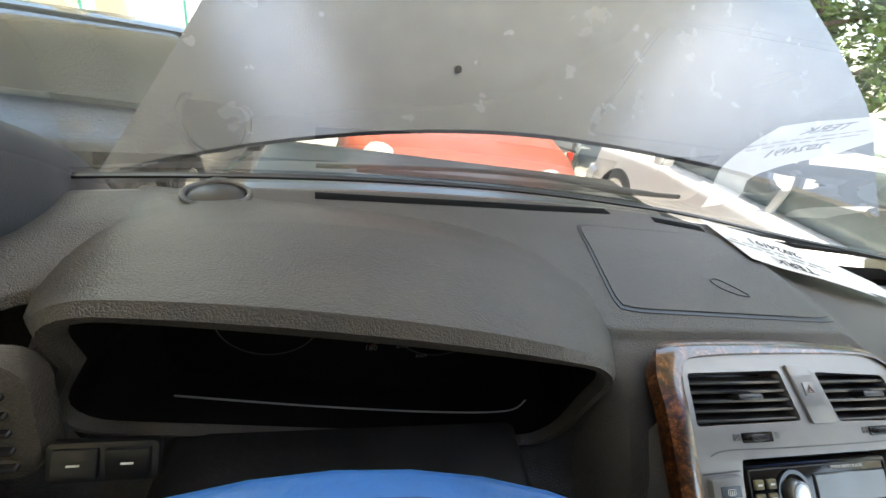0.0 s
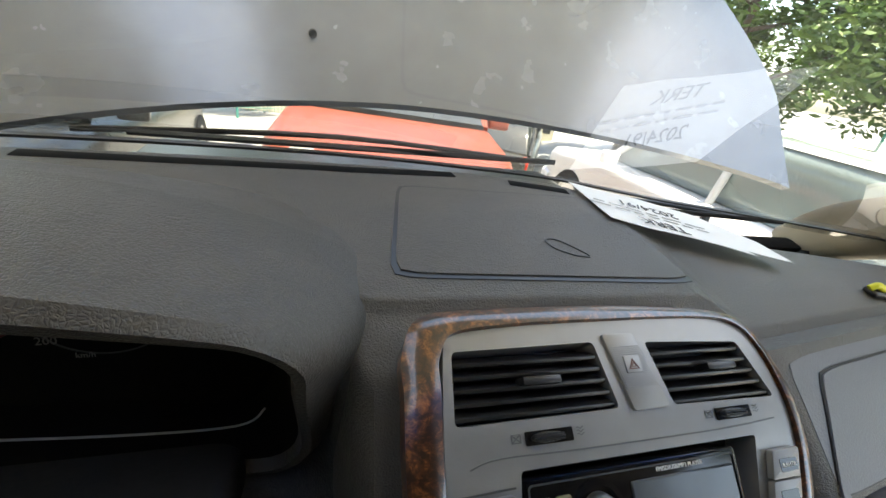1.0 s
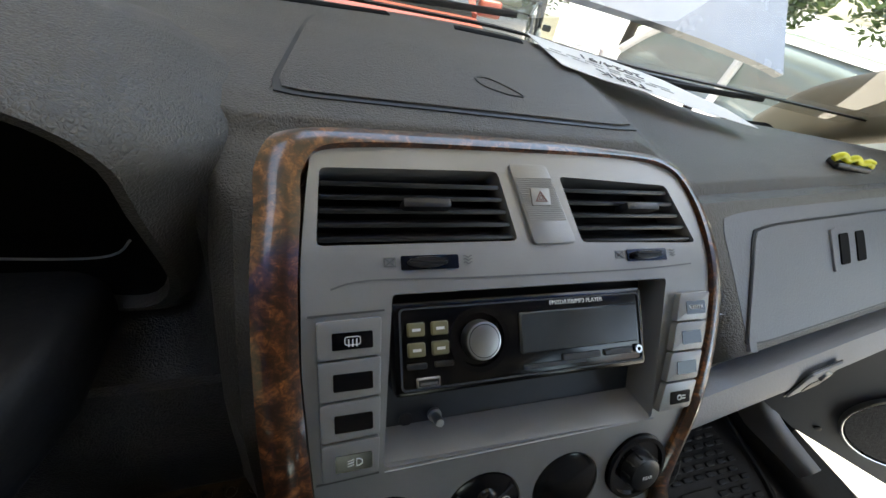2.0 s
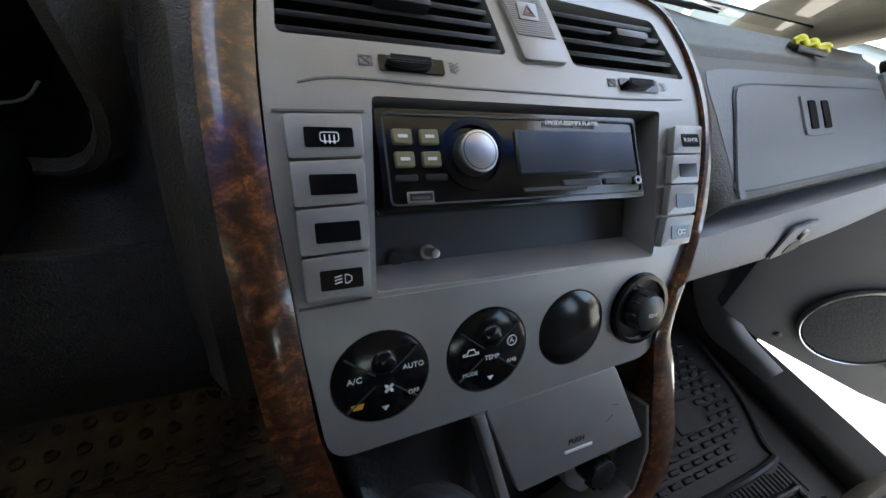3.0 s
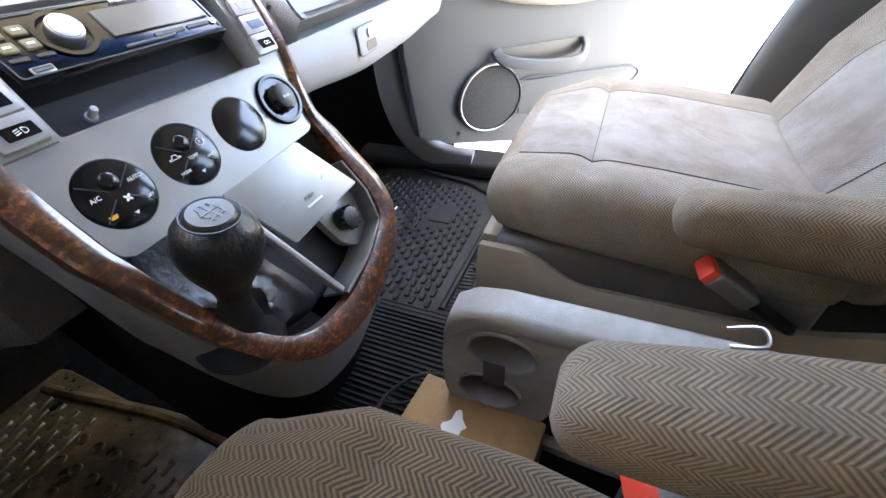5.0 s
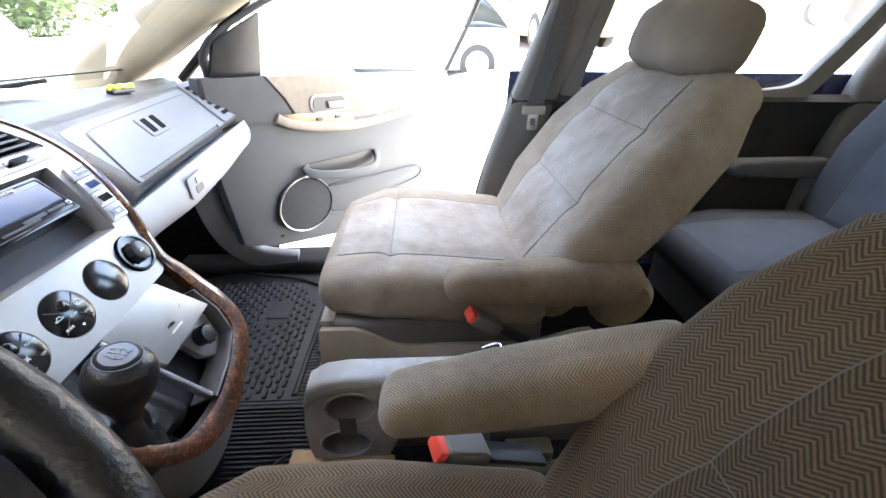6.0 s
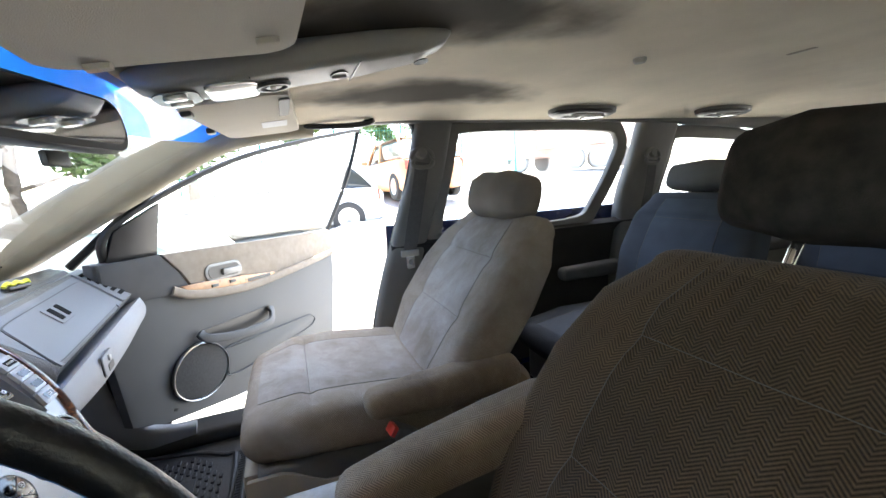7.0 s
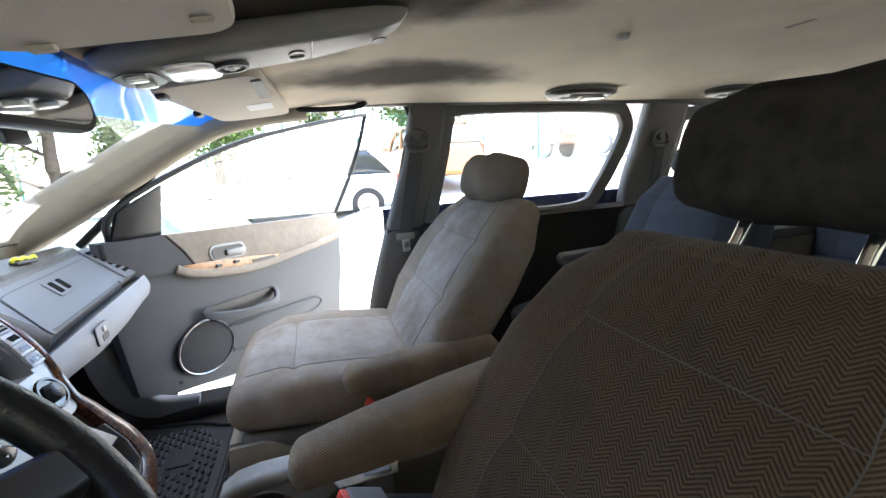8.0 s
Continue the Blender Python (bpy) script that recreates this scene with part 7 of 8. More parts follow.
for k in range(2):
    rpart("key", rbox(0.012, 0.0034, 0.002, 0.0006, 1, S(-0.0865 + 0.0165 * k, RS + 0.0118, 0.0014)), M_BLACK, "black key")
rpart("trim_edge", frame_prism(rrect(0.173, 0.047, 0.003), rrect(0.171, 0.045, 0.0025), 0.0008, S(-0.0095, RS + 0.002, 0.0008)), M_PLATE, "thin front edge")
for i in range(2):
    for j in range(2):
        rpart("key_mark", rbox(0.005, 0.0016, 0.0004, 0, 1, S(-0.0865 + 0.0145 * i, RS - 0.009 + 0.0115 * j, 0.0032)), M_WHITEMARK)

# gear lever: boot spread over the tray, shift pattern on the knob
gi = Matrix.Translation((0.086, 0.185, -0.470))
neck = Vector((0.0, 0.0, 0.005))
base_ring = smooth_path([gi @ stack_pt(x, s, -0.028) for x, s in ((-0.142, 0.270), (-0.068, 0.266), (-0.048, 0.33), (-0.028, 0.402), (-0.075, 0.400), (-0.118, 0.350))], 8, True)
nb = len(base_ring)
loops = []
for k in range(13):
    f = k / 12
    lp = []
    for i, b in enumerate(base_ring):
        a = math.atan2((b - neck).y, (b - neck).x)
        top = neck + Vector((0.013 * math.cos(a), 0.013 * math.sin(a), -0.005 - 0.02 * f))
        g = f ** 1.7
        p = top.lerp(b, g)
        sag = -0.022 * math.sin(math.pi * f) * (1 - 0.3 * math.sin(a * 3 + 1))
        fold = 0.006 * math.sin(math.pi * f) * math.sin(a * 5 + f * 7) + 0.003 * math.sin(f * 26 + 2 * math.sin(a * 2)) * math.sin(math.pi * f)
        lp.append(p + Vector((0, 0, sag + fold)) + Vector((math.cos(a), math.sin(a), 0)) * fold)
    loops.append(lp)
part("boot_skirt", loft(loops, cap=False), M_BLUEBLACK, gear, "creased black leather skirt")
KM = pose(0, 0, 0, 14) @ Matrix.Translation((0, 0, 0.0815))
part("badge", lathe([(0, 0.0016), (0.015, 0.001), (0.0175, -0.0015), (0.018, -0.004)], 30, KM), M_BLACK, gear, "round shift pattern badge")
part("badge_groove", moved(tube([(0.0195 * math.cos(a * math.pi / 12), 0.0195 * math.sin(a * math.pi / 12), -0.0015) for a in range(24)], 0.0007, 1, 6, True), KM), M_BLACK, gear)
for text, dy in (("1 3 5", 0.0065), ("2 4 R", -0.0065)):
    words(text, 0.0060, KM @ Matrix.Translation((0, dy, 0.0017)), M_GREYMARK, gear)
part("shift_line", moved(rbox(0.016, 0.0009, 0.0004, 0, 1), KM @ Matrix.Translation((0, 0, 0.0018))), M_GREYMARK, gear)
for k in (-1, 0, 1):
    part("shift_line", moved(rbox(0.0009, 0.007, 0.0004, 0, 1), KM @ Matrix.Translation((0.0062 * k, 0, 0.0018))), M_GREYMARK, gear)

# instruments
CM = Matrix.Translation((CX, 0.106, 0.704)) @ DI @ pose(0, 0, 0, 80)
for dx, r in ((0.075, 0.052), (-0.085, 0.052)):
    part("dial_ring", frame_prism([(0.9 * a, 0.75 * b) for a, b in ring2d(r, 48)], [(0.9 * a, 0.75 * b) for a, b in ring2d(r - 0.0012, 48)], 0.001, CM @ Matrix.Translation((dx, -0.005, 0.001))), M_PLATE, cluster, "thin dial ring")
for text, x, z, sz in (("200", -0.411, 0.702, 0.0085), ("180", -0.442, 0.699, 0.0085), ("20", -0.30, 0.715, 0.007), ("km/h", -0.39, 0.69, 0.006)):
    words(text, sz, CM @ Matrix.Translation((x + 0.452, z - 0.734, 0.0022)), M_GREYMARK, cluster)
part("needle", moved(rbox(0.05, 0.0016, 0.001, 0.0003, 1), CM @ Matrix.Translation((0.03, -0.02, 0.003)) @ pose(0, 0, 0, 0, 0, 30)), M_DARKRED, cluster, "dull red needle")
dpart("column_shroud", loft([[Vector((-0.425 + px, y + 0.02, z - 0.022 + pz)) for px, pz in rrect(w, h, 0.02, 5)] for y, z, w, h in ((0.03, 0.605, 0.33, 0.06), (-0.04, 0.602, 0.32, 0.07), (-0.09, 0.594, 0.28, 0.065), (-0.105, 0.592, 0.23, 0.045))]), M_RUBBER, "dark steering column shroud")
for s in (-1, 1):
    part("stalk", tube([(0.05 * s, 0.02, -0.07), (0.12 * s, 0.03, -0.06), (0.17 * s, 0.035, -0.055)], 0.008, 4, 10), M_BLACK, wheel, "black column stalk")
lv = dpart("left_vent", prism(rrect(0.14, 0.085, 0.02), 0.02, 0.006, m=Matrix.Translation((-0.690, 0.010, 0.706)) @ pose(0, 0, 0, 78)), M_DASH, "grey side air vent")
for k in range(5):
    dpart("slat", rbox(0.115, 0.012, 0.004, 0.001, 1, Matrix.Translation((-0.690, -0.0138 + 0.0027 * k, 0.681 + 0.0125 * k))), M_BLACK, "", lv)
ev = dpart("end_vent", lathe([(0, 0.002), (0.012, 0.002), (0.0145, 0.004), (0.0165, 0.003), (0.017, -0.004)], 24, Matrix.Translation((0.733, 0.020, 0.632)) @ pose(0, 0, 0, 0, 90, -35)), M_BLACK, "small round black demister vent")
for k in (-1, 0, 1):
    dpart("fin", rbox(0.0015, 0.022, 0.003, 0.0004, 1, Matrix.Translation((0.733, 0.020, 0.632)) @ pose(0, 0, 0, 0, 90, -35) @ Matrix.Translation((0.006 * k, 0, 0.004))), M_LAMPBODY, "", ev)

# paper lying on the dashboard
paper = thing("paper_note", "white paper note with handwriting lying on the dashboard", "paper", at=(0.22, 0.245, 0.70))
PP = [(0.150, 0.345), (0.135, 0.216), (0.330, 0.160), (0.324, 0.173), (0.385, 0.150), (0.387, 0.205), (0.345, 0.285)]
bm = prism([(x - 0.22, y - 0.245) for x, y in PP], 0.0006)
bmesh.ops.triangulate(bm, faces=bm.faces)
bmesh.ops.subdivide_edges(bm, edges=bm.edges[:], cuts=3, use_grid_fill=True)
for v in bm.verts:
    v.co.z += 0.0012 * math.sin(v.co.x * 40) + 0.0325 - 0.085 * v.co.x + 0.03 * v.co.y
part("sheet", bm, M_PAPER, paper, "creased white sheet")
PT = pose(0, 0, 0.0345, 1.7, 4.9, 0) @ pose(0, 0, 0, 0, 0, 161)
words("TERK", 0.028, PT @ Matrix.Translation((-0.01, 0.030, 0)), M_INK, paper)
words("2024/91", 0.028, PT @ Matrix.Translation((-0.01, -0.030, 0)), M_INK, paper)
rnd = random.Random(4)
for row in range(2):
    x = -0.085
    while x < 0.08:
        w = 0.012 + 0.02 * rnd.random()
        part("writing_bar", moved(rbox(w, 0.0035, 0.0003, 0, 1), PT @ Matrix.Translation((x + w / 2, 0.006 - 0.0125 * row, 0))), M_GREYLIGHT, paper)
        x += w + 0.007

# yellow clip on the dashboard
clip = thing("toy_clip", "yellow plastic clip on a black base on the dashboard", "clip", at=pose(0.500, 0.100, dash_z(0.500, 0.100) + 0.001, 4, 0, -14))
part("base", rbox(0.05, 0.018, 0.008, 0.003, 3, Matrix.Translation((0, 0, 0.004))), M_BLACK, clip, "black base")
part("grip", tube([(-0.027, 0, 0.009), (-0.019, 0, 0.015), (-0.008, 0, 0.010), (0.001, 0, 0.014), (0.012, 0, 0.009), (0.022, 0, 0.012), (0.029, 0, 0.007)], 0.0043, 5, 10), M_YELLOW, clip, "wavy yellow grip")
part("grip_end", lathe([(0, 0.003), (0.004, 0.002), (0.0055, 0), (0.004, -0.002), (0, -0.003)], 16, Matrix.Translation((0.024, 0, 0.0135))), M_YELLOW, clip)

# sticker low on the windscreen
st = thing("glass_mark", "small printed glass mark low on the windscreen", "glass mark", at=screen_pt(0.115, 0.15) + Vector((0, -0.004, -0.003)))
SN = pose(0, 0, 0, 32, 0, 12)
for k in range(4):
    part("print_bar", moved(rbox(0.022 - 0.004 * abs(k - 1.5), 0.0016, 0.0003, 0, 1), SN @ Matrix.Translation((0, 0.006 - 0.004 * k, 0.0009))), M_GREYMARK, st)

# ---- under the roof ----
def roof_at(x, y):
    return roof_z(y, max(-1.0, min(1.0, x / 0.72)))


def visor(label, cx, cy, w, d, drop, turn=0):
    v = thing("sun_visor", label, "sun visor", "sun visors", at=pose(cx, cy, roof_at(cx, cy)))
    bm = bmesh.new()
    ol = rrect(w, d, 0.035, 6)
    rings = []
    for k, h in ((0.96, 0.010), (1.0, 0.004), (1.0, -0.004), (0.985, -0.010)):
        rings.append([bm.verts.new((px * k, py * k, h)) for px, py in ol])
    for a, b in zip(rings, rings[1:]):
        for i in range(len(ol)):
            j = (i + 1) % len(ol)
            bm.faces.new((a[i], a[j], b[j], b[i]))
    bm.faces.new(rings[0][::-1])
    bm.faces.new(rings[-1])
    bmesh.ops.rotate(bm, cent=(0, 0, 0), matrix=Matrix.Rotation(radians(turn), 3, "Z"), verts=bm.verts)
    z0 = roof_at(cx, cy)
    for q in bm.verts:
        q.co.z += roof_at(cx + q.co.x, cy + q.co.y) - z0 - drop
    part("pad", bm, M_VISOR, v, "beige cloth covered pad")
    return v, z0, drop


dv, dz, dd = visor("beige cloth driver's sun visor folded up against the headliner", -0.315, -0.362, 0.50, 0.215, 0.020, 3)
def under(x, y, drop):
    """A frame lying under the headliner at x, y."""
    e = 0.01
    nx = (roof_at(x + e, y) - roof_at(x - e, y)) / (2 * e)
    ny = (roof_at(x, y + e) - roof_at(x, y - e)) / (2 * e)
    return Matrix.Translation((x, y, roof_at(x, y) - drop)) @ Matrix.Rotation(math.atan(ny), 4, "X") @ Matrix.Rotation(-math.atan(nx), 4, "Y")


DVI = Matrix.Translation((0.315, 0.362, -dz))
part("label_plate", moved(prism(rrect(0.075, 0.03, 0.003), 0.0006), DVI @ under(-0.25, -0.385, 0.0345)), M_PAPER, dv, "white warning label")
for x, y in ((-0.11, -0.43), (-0.085, -0.285)):
    part("clip_tab", moved(rbox(0.012, 0.022, 0.008, 0.003, 2), DVI @ under(x, y, 0.032)), M_VISOR, dv, "moulded clip")
pv, pz, pd = visor("beige cloth passenger sun visor with a white label", 0.375, -0.385, 0.45, 0.165, 0.018, -4)
PVI = Matrix.Translation((-0.375, 0.385, -pz))
part("label_plate", moved(prism(rrect(0.075, 0.052, 0.002), 0.0006), PVI @ under(0.425, -0.425, 0.0330)), M_PAPER, pv, "white warning label")
part("mirror_flap", moved(prism(rrect(0.16, 0.018, 0.006), 0.004, 0.001), PVI @ under(0.26, -0.445, 0.032)), M_TRIM, pv, "folded vanity flap")
for x, y in ((0.20, -0.30), (0.43, -0.30)):
    part("clip_tab", moved(rbox(0.03, 0.016, 0.012, 0.004, 2), PVI @ under(x, y, 0.030)), M_BLACK, pv, "dark clip hole")

oc = thing("overhead_console", "grey overhead console with round lamp and sliders", "overhead console", at=(0.03, -0.46, 1.09))
OI = Matrix.Translation((-0.03, 0.46, -1.09))


def oc_mid(y):
    f = (y + 0.27) / -0.40
    return 0.062 - 0.055 * f


ocl = []
for y, w, h in ((-0.262, 0.02, 0.008), (-0.275, 0.055, 0.024), (-0.30, 0.085, 0.034), (-0.36, 0.104, 0.038), (-0.45, 0.106, 0.038), (-0.55, 0.098, 0.037), (-0.62, 0.075, 0.032), (-0.655, 0.045, 0.022), (-0.668, 0.018, 0.008)):
    zt = roof_at(oc_mid(y), y) + 0.004
    ocl.append([Vector((oc_mid(y) + px, y, zt - h * 0.5 + pz - 0.002)) for px, pz in rrect(w, h, min(h, w) * 0.38, 4)])
part("body", moved(loft(ocl), OI), M_CONSOLE, oc, "grey moulded body")


def oc_at(dx, y, d=0.0005):
    return OI @ under(oc_mid(y) + dx, y, 0.0358 + d) @ pose(0, 0, 0, 180)


part("front_pocket", moved(prism(rrect(0.078, 0.05, 0.022), 0.0012), oc_at(0, -0.318)), M_BLACK, oc, "dark open pocket")
for dx in (-0.018, 0.018):
    part("lamp_button", moved(prism(rrect(0.02, 0.026, 0.008), 0.006, 0.002), oc_at(dx, -0.318, 0.001)), M_LAMP, oc, "shiny lamp switch")
part("lamp_lens", moved(prism(rrect(0.085, 0.06, 0.016), 0.0035, 0.0012), oc_at(0, -0.382)), M_LAMP, oc, "clear map lamp lens")
eye = part("round_switch", moved(lathe([(0, 0.005), (0.010, 0.005), (0.012, 0.002), (0.016, 0.002), (0.0175, 0.006), (0.021, 0.006), (0.0225, 0.001)], 32), oc_at(0, -0.43)), M_BLACK, oc, "round black ringed switch")
part("switch_cap", moved(rbox(0.02, 0.008, 0.004, 0.002, 2), oc_at(0, -0.43, 0.005)), M_CONSOLE, eye)
sl = part("slider_recess", moved(prism([(0.019 * a, 0.012 * b) for a, b in ring2d(1, 24)], 0.0015), oc_at(0.004, -0.515)), M_BLACK, oc, "oval recess")
part("slider_tab", moved(rbox(0.006, 0.02, 0.006, 0.002, 2), oc_at(0.006, -0.515, 0.002)), M_CONSOLE, sl)
part("end_notch", moved(prism([(0.014 * a, 0.010 * b) for a, b in ring2d(1, 24)], 0.0015), oc_at(0.004, -0.628, -0.003)), M_BLACK, oc, "oval finger notch")
for y in (-0.405, -0.535):
    part("joint_line", moved(rbox(0.094, 0.0014, 0.0014, 0, 1), oc_at(0, y)), M_BLACK, oc)

mirror = thing("rear_view_mirror", "black rear-view mirror on a short stalk", "mirror", at=pose(-0.035, -0.215, 0.948, 0, 0, -14) @ pose(0, 0, 0, 82))
part("shell", loft([[Vector((px * k, py * k, z)) for px, py in rrect(0.24, 0.064, 0.027, 7)] for k, z in ((0.55, -0.034), (0.86, -0.026), (1.0, -0.006), (1.0, 0.006), (0.97, 0.009))]), M_BLACK, mirror, "black plastic shell")
part("glass", prism(rrect(0.220, 0.051, 0.021, 7), 0.001, m=Matrix.Translation((0, 0.002, 0.0095))), M_MIRROR, mirror, "mirror glass")
part("lever", rbox(0.03, 0.016, 0.008, 0.003, 2, Matrix.Translation((0.0, -0.044, 0.0))), M_BLACK, mirror, "dimming lever")
part("stalk", tube([(0, 0.01, -0.03), (0.005, 0.03, -0.055), (0.01, 0.062, -0.06)], 0.010, 5, 12), M_BLACK, mirror, "black stalk")
part("foot", rbox(0.05, 0.03, 0.025, 0.008, 2, Matrix.Translation((0.01, 0.066, -0.06))), M_BLACK, mirror, "windscreen foot")

gh = thing("grab_handle", "black folded grab handle under the roof rail", "grab handle", at=(0.650, -0.59, 1.036))
part("bar", tube([(0.02, 0.10, 0.0), (0.010, 0.085, -0.006), (0.0, 0.03, -0.009), (-0.004, -0.04, -0.007), (-0.006, -0.085, -0.001), (0.0, -0.10, 0.008)], 0.0080, 5, 10), M_BLACK, gh, "black curved bar")
for y in (0.09, -0.09):
    part("mount", rbox(0.022, 0.03, 0.02, 0.005, 2, Matrix.Translation((0.015, y, 0.006))), M_BLACK, gh)


def roof_lamp(x, y, turn=0):
    l = thing("roof_vent_lamp", "grey oval roof lamp with air outlet", "roof lamp", "roof lamps", at=under(x, y, 0.0) @ pose(0, 0, 0, 180, 0, turn))
    ol = [(0.125 * math.copysign(abs(math.cos(a)) ** 0.8, math.cos(a)), 0.058 * math.copysign(abs(math.sin(a)) ** 0.8, math.sin(a))) for a in [2 * math.pi * i / 40 for i in range(40)]]
    part("housing", loft([[Vector((a * k, b * k, z)) for a, b in ol] for k, z in ((1.0, -0.004), (1.0, 0.006), (0.95, 0.016), (0.86, 0.021))]), M_LAMPBODY, l, "grey housing")
    o = part("outlet", prism([(-0.075, -0.036), (0.075, -0.036), (0.06, -0.012), (-0.06, -0.012)], 0.0015, m=Matrix.Translation((0, 0, 0.0205))), M_BLACK, l, "dark air outlet")
    for k in range(3):
        part("slat", rbox(0.12, 0.0022, 0.005, 0.0006, 1, Matrix.Translation((0, -0.031 + 0.007 * k, 0.0225))), M_CONSOLE, o)
    part("lens", prism([(-0.09, -0.002), (-0.012, -0.002), (-0.012, 0.03), (-0.065, 0.034), (-0.088, 0.02)], 0.006, 0.002, m=Matrix.Translation((0, 0, 0.019))), M_LENS, l, "clear lens")
    for k in range(7):
        part("grille_bar", rbox(0.003, 0.026, 0.005, 0.0008, 1, Matrix.Translation((0.014 + 0.009 * k, 0.013, 0.021))), M_BLACK, l)
    part("rim_line", moved(tube([(a * 0.97, b * 0.97, 0.013) for a, b in ol], 0.002, 1, 6, True), Matrix.Identity(4)), M_BLACK, l, "dark rim line")
    return l


roof_lamp(0.565, -1.37, 90)
roof_lamp(0.55, -2.02, 90)
cl = thing("ceiling_clip", "small grey clip in the headliner", "clip", at=under(0.098, -1.119, 0.004))
part("stud", lathe([(0, -0.006), (0.010, -0.005), (0.013, 0.0), (0.013, 0.005)], 20), M_CONSOLE, cl, "grey stud")
tr = thing("headliner_tear", "small tear mark in the headliner", "tear", at=under(-0.005, -1.445, 0.0008))
part("slit", rbox(0.05, 0.012, 0.0012, 0.0004, 1), M_BEIGE, tr, "grey slit")


# ---- seat belts and buckles ----
def seat_belt(top, low, label):
    top, low = Vector(top), Vector(low)
    b = thing("seat_belt", label, "seat belt", "seat belts", at=top)
    d = low - top
    part("webbing", sweep(smooth_path([Vector((0, 0, -0.01)), d * 0.5 + Vector((-0.006, 0, 0)), d], 6), rrect(0.046, 0.0025, 0.001, 1), (-1, 0, 0)), M_WEBBING, b, "grey webbing")
    g2 = part("guide_loop", tube([(0, -0.035, -0.012), (0, -0.032, 0.018), (0, 0, 0.034), (0, 0.032, 0.018), (0, 0.035, -0.012), (0, 0.02, -0.024), (0, -0.02, -0.024)], 0.0075, 4, 10, True), M_TRIM, b, "grey guide loop")
    part("guide_cover", lathe([(0, 0.014), (0.014, 0.012), (0.019, 0.006), (0.02, 0)], 24, pose(0.004, 0, 0.018, 0, -90)), M_TRIM, g2)
    tg = part("tongue", rbox(0.012, 0.062, 0.022, 0.004, 2, Matrix.Translation(d + Vector((-0.006, 0, 0)))), M_CONSOLE, b, "grey tongue grip")
    part("tongue_plate", frame_prism(rrect(0.028, 0.045, 0.006), rrect(0.014, 0.018, 0.003), 0.003, Matrix.Translation(d + Vector((-0.007, 0, -0.030))) @ pose(0, 0, 0, 0, 90, 0) @ pose(0, 0, 0, 0, 0, 90)), M_CHROME, tg, "steel tongue plate")
    return b


seat_belt((0.708, -0.852, 0.930), (0.738, -0.795, 0.625), "grey seat belt hanging on the middle pillar")
seat_belt((0.708, -1.846, 0.900), (0.735, -1.83, 0.66), "grey seat belt hanging on the rear pillar")


def buckle(x, y, z, rx, rz, label):
    b = thing("belt_buckle", label, "belt buckle", "belt buckles", at=pose(x, y, z, rx, 0, rz))
    part("housing", rbox(0.038, 0.026, 0.062, 0.007, 3, Matrix.Translation((0, 0, -0.034))), M_TRIM, b, "grey housing")
    part("release_button", rbox(0.032, 0.021, 0.016, 0.004, 2, Matrix.Translation((0, 0, -0.002))), M_RED, b, "red release button")
    part("strap", sweep([Vector((0, 0, -0.07)), Vector((0, 0.0, -0.16))], rrect(0.028, 0.008, 0.002, 2), (0, 1, 0)), M_BLACK, b, "dark stalk")
    return b


buckle(0.193, -0.575, 0.366, -55, 8, "belt buckle with a red button beside the passenger seat")
buckle(-0.090, -0.503, 0.400, -62, 14, "belt buckle with a red button beside the driver's seat")

# ---- folding tray between the seats ----
tray = thing("centre_tray", "grey plastic folding tray with two cup holders between the seats", "tray table", at=(0.055, -0.505, FLOOR - 0.022))
TI = Matrix.Translation((-0.055, 0.5, -FLOOR))
side_ol = [(-0.775, 0.374), (-0.775, 0.392), (-0.36, 0.392), (-0.325, 0.380), (-0.306, 0.345), (-0.300, 0.30), (-0.302, 0.24), (-0.315, 0.205), (-0.345, 0.19), (-0.39, 0.195), (-0.425, 0.225), (-0.45, 0.29), (-0.475, 0.335), (-0.52, 0.355), (-0.64, 0.358)]
cups = [[(-0.374 + 0.039 * a, 0.341 + 0.031 * b) for a, b in ring2d(1, 28)], [(-0.360 + 0.039 * a, 0.262 + 0.031 * b) for a, b in ring2d(1, 28)]]
bm = holed(quad_round([(a, -b) for a, b in side_ol], 0.012), cups, 0.048)
part("side_arm", moved(bm, TI @ Matrix(((0, 0, -1, 0.036), (1, 0, 0, 0), (0, 1, 0, 0), (0, 0, 0, 1)))), M_TRAY, tray, "grey arm with cup holders")
for c in cups:
    cy, cz = sum(p[0] for p in c) / len(c), sum(p[1] for p in c) / len(c)
    cp = part("cup_floor", moved(prism([(0.99 * (a - cy) + cy, 0.99 * (b - cz) + cz) for a, b in c], 0.003), TI @ Matrix(((0, 0, -1, 0.083), (1, 0, 0, 0), (0, 1, 0, 0), (0, 0, 0, 1)))), M_TRAYSHADE, tray, "round cup holder floor, darkened for shade")
    part("cup_rim", moved(tube([(0.036, a, b) for a, b in c], 0.0025, 1, 8, True), TI), M_TRAY, tray)
part("cup_slot", rbox(0.002, 0.026, 0.040, 0.0005, 1, TI @ Matrix.Translation((0.0345, -0.366, 0.301))), M_BLACK, tray, "dark slot between the cups")
part("top_plank", moved(loft([[Vector((0.058 + px, y, z + pz)) for px, pz in rrect(0.050 * k, t, 0.011, 4)] for y, z, t, k in ((-0.305, 0.34, 0.03, 0.9), (-0.312, 0.362, 0.036, 0.96), (-0.335, 0.380, 0.030, 1.0), (-0.37, 0.388, 0.026, 1.0), (-0.50, 0.388, 0.026, 1.0), (-0.605, 0.387, 0.026, 1.0))]), TI), M_TRAY, tray, "scuffed grey top")
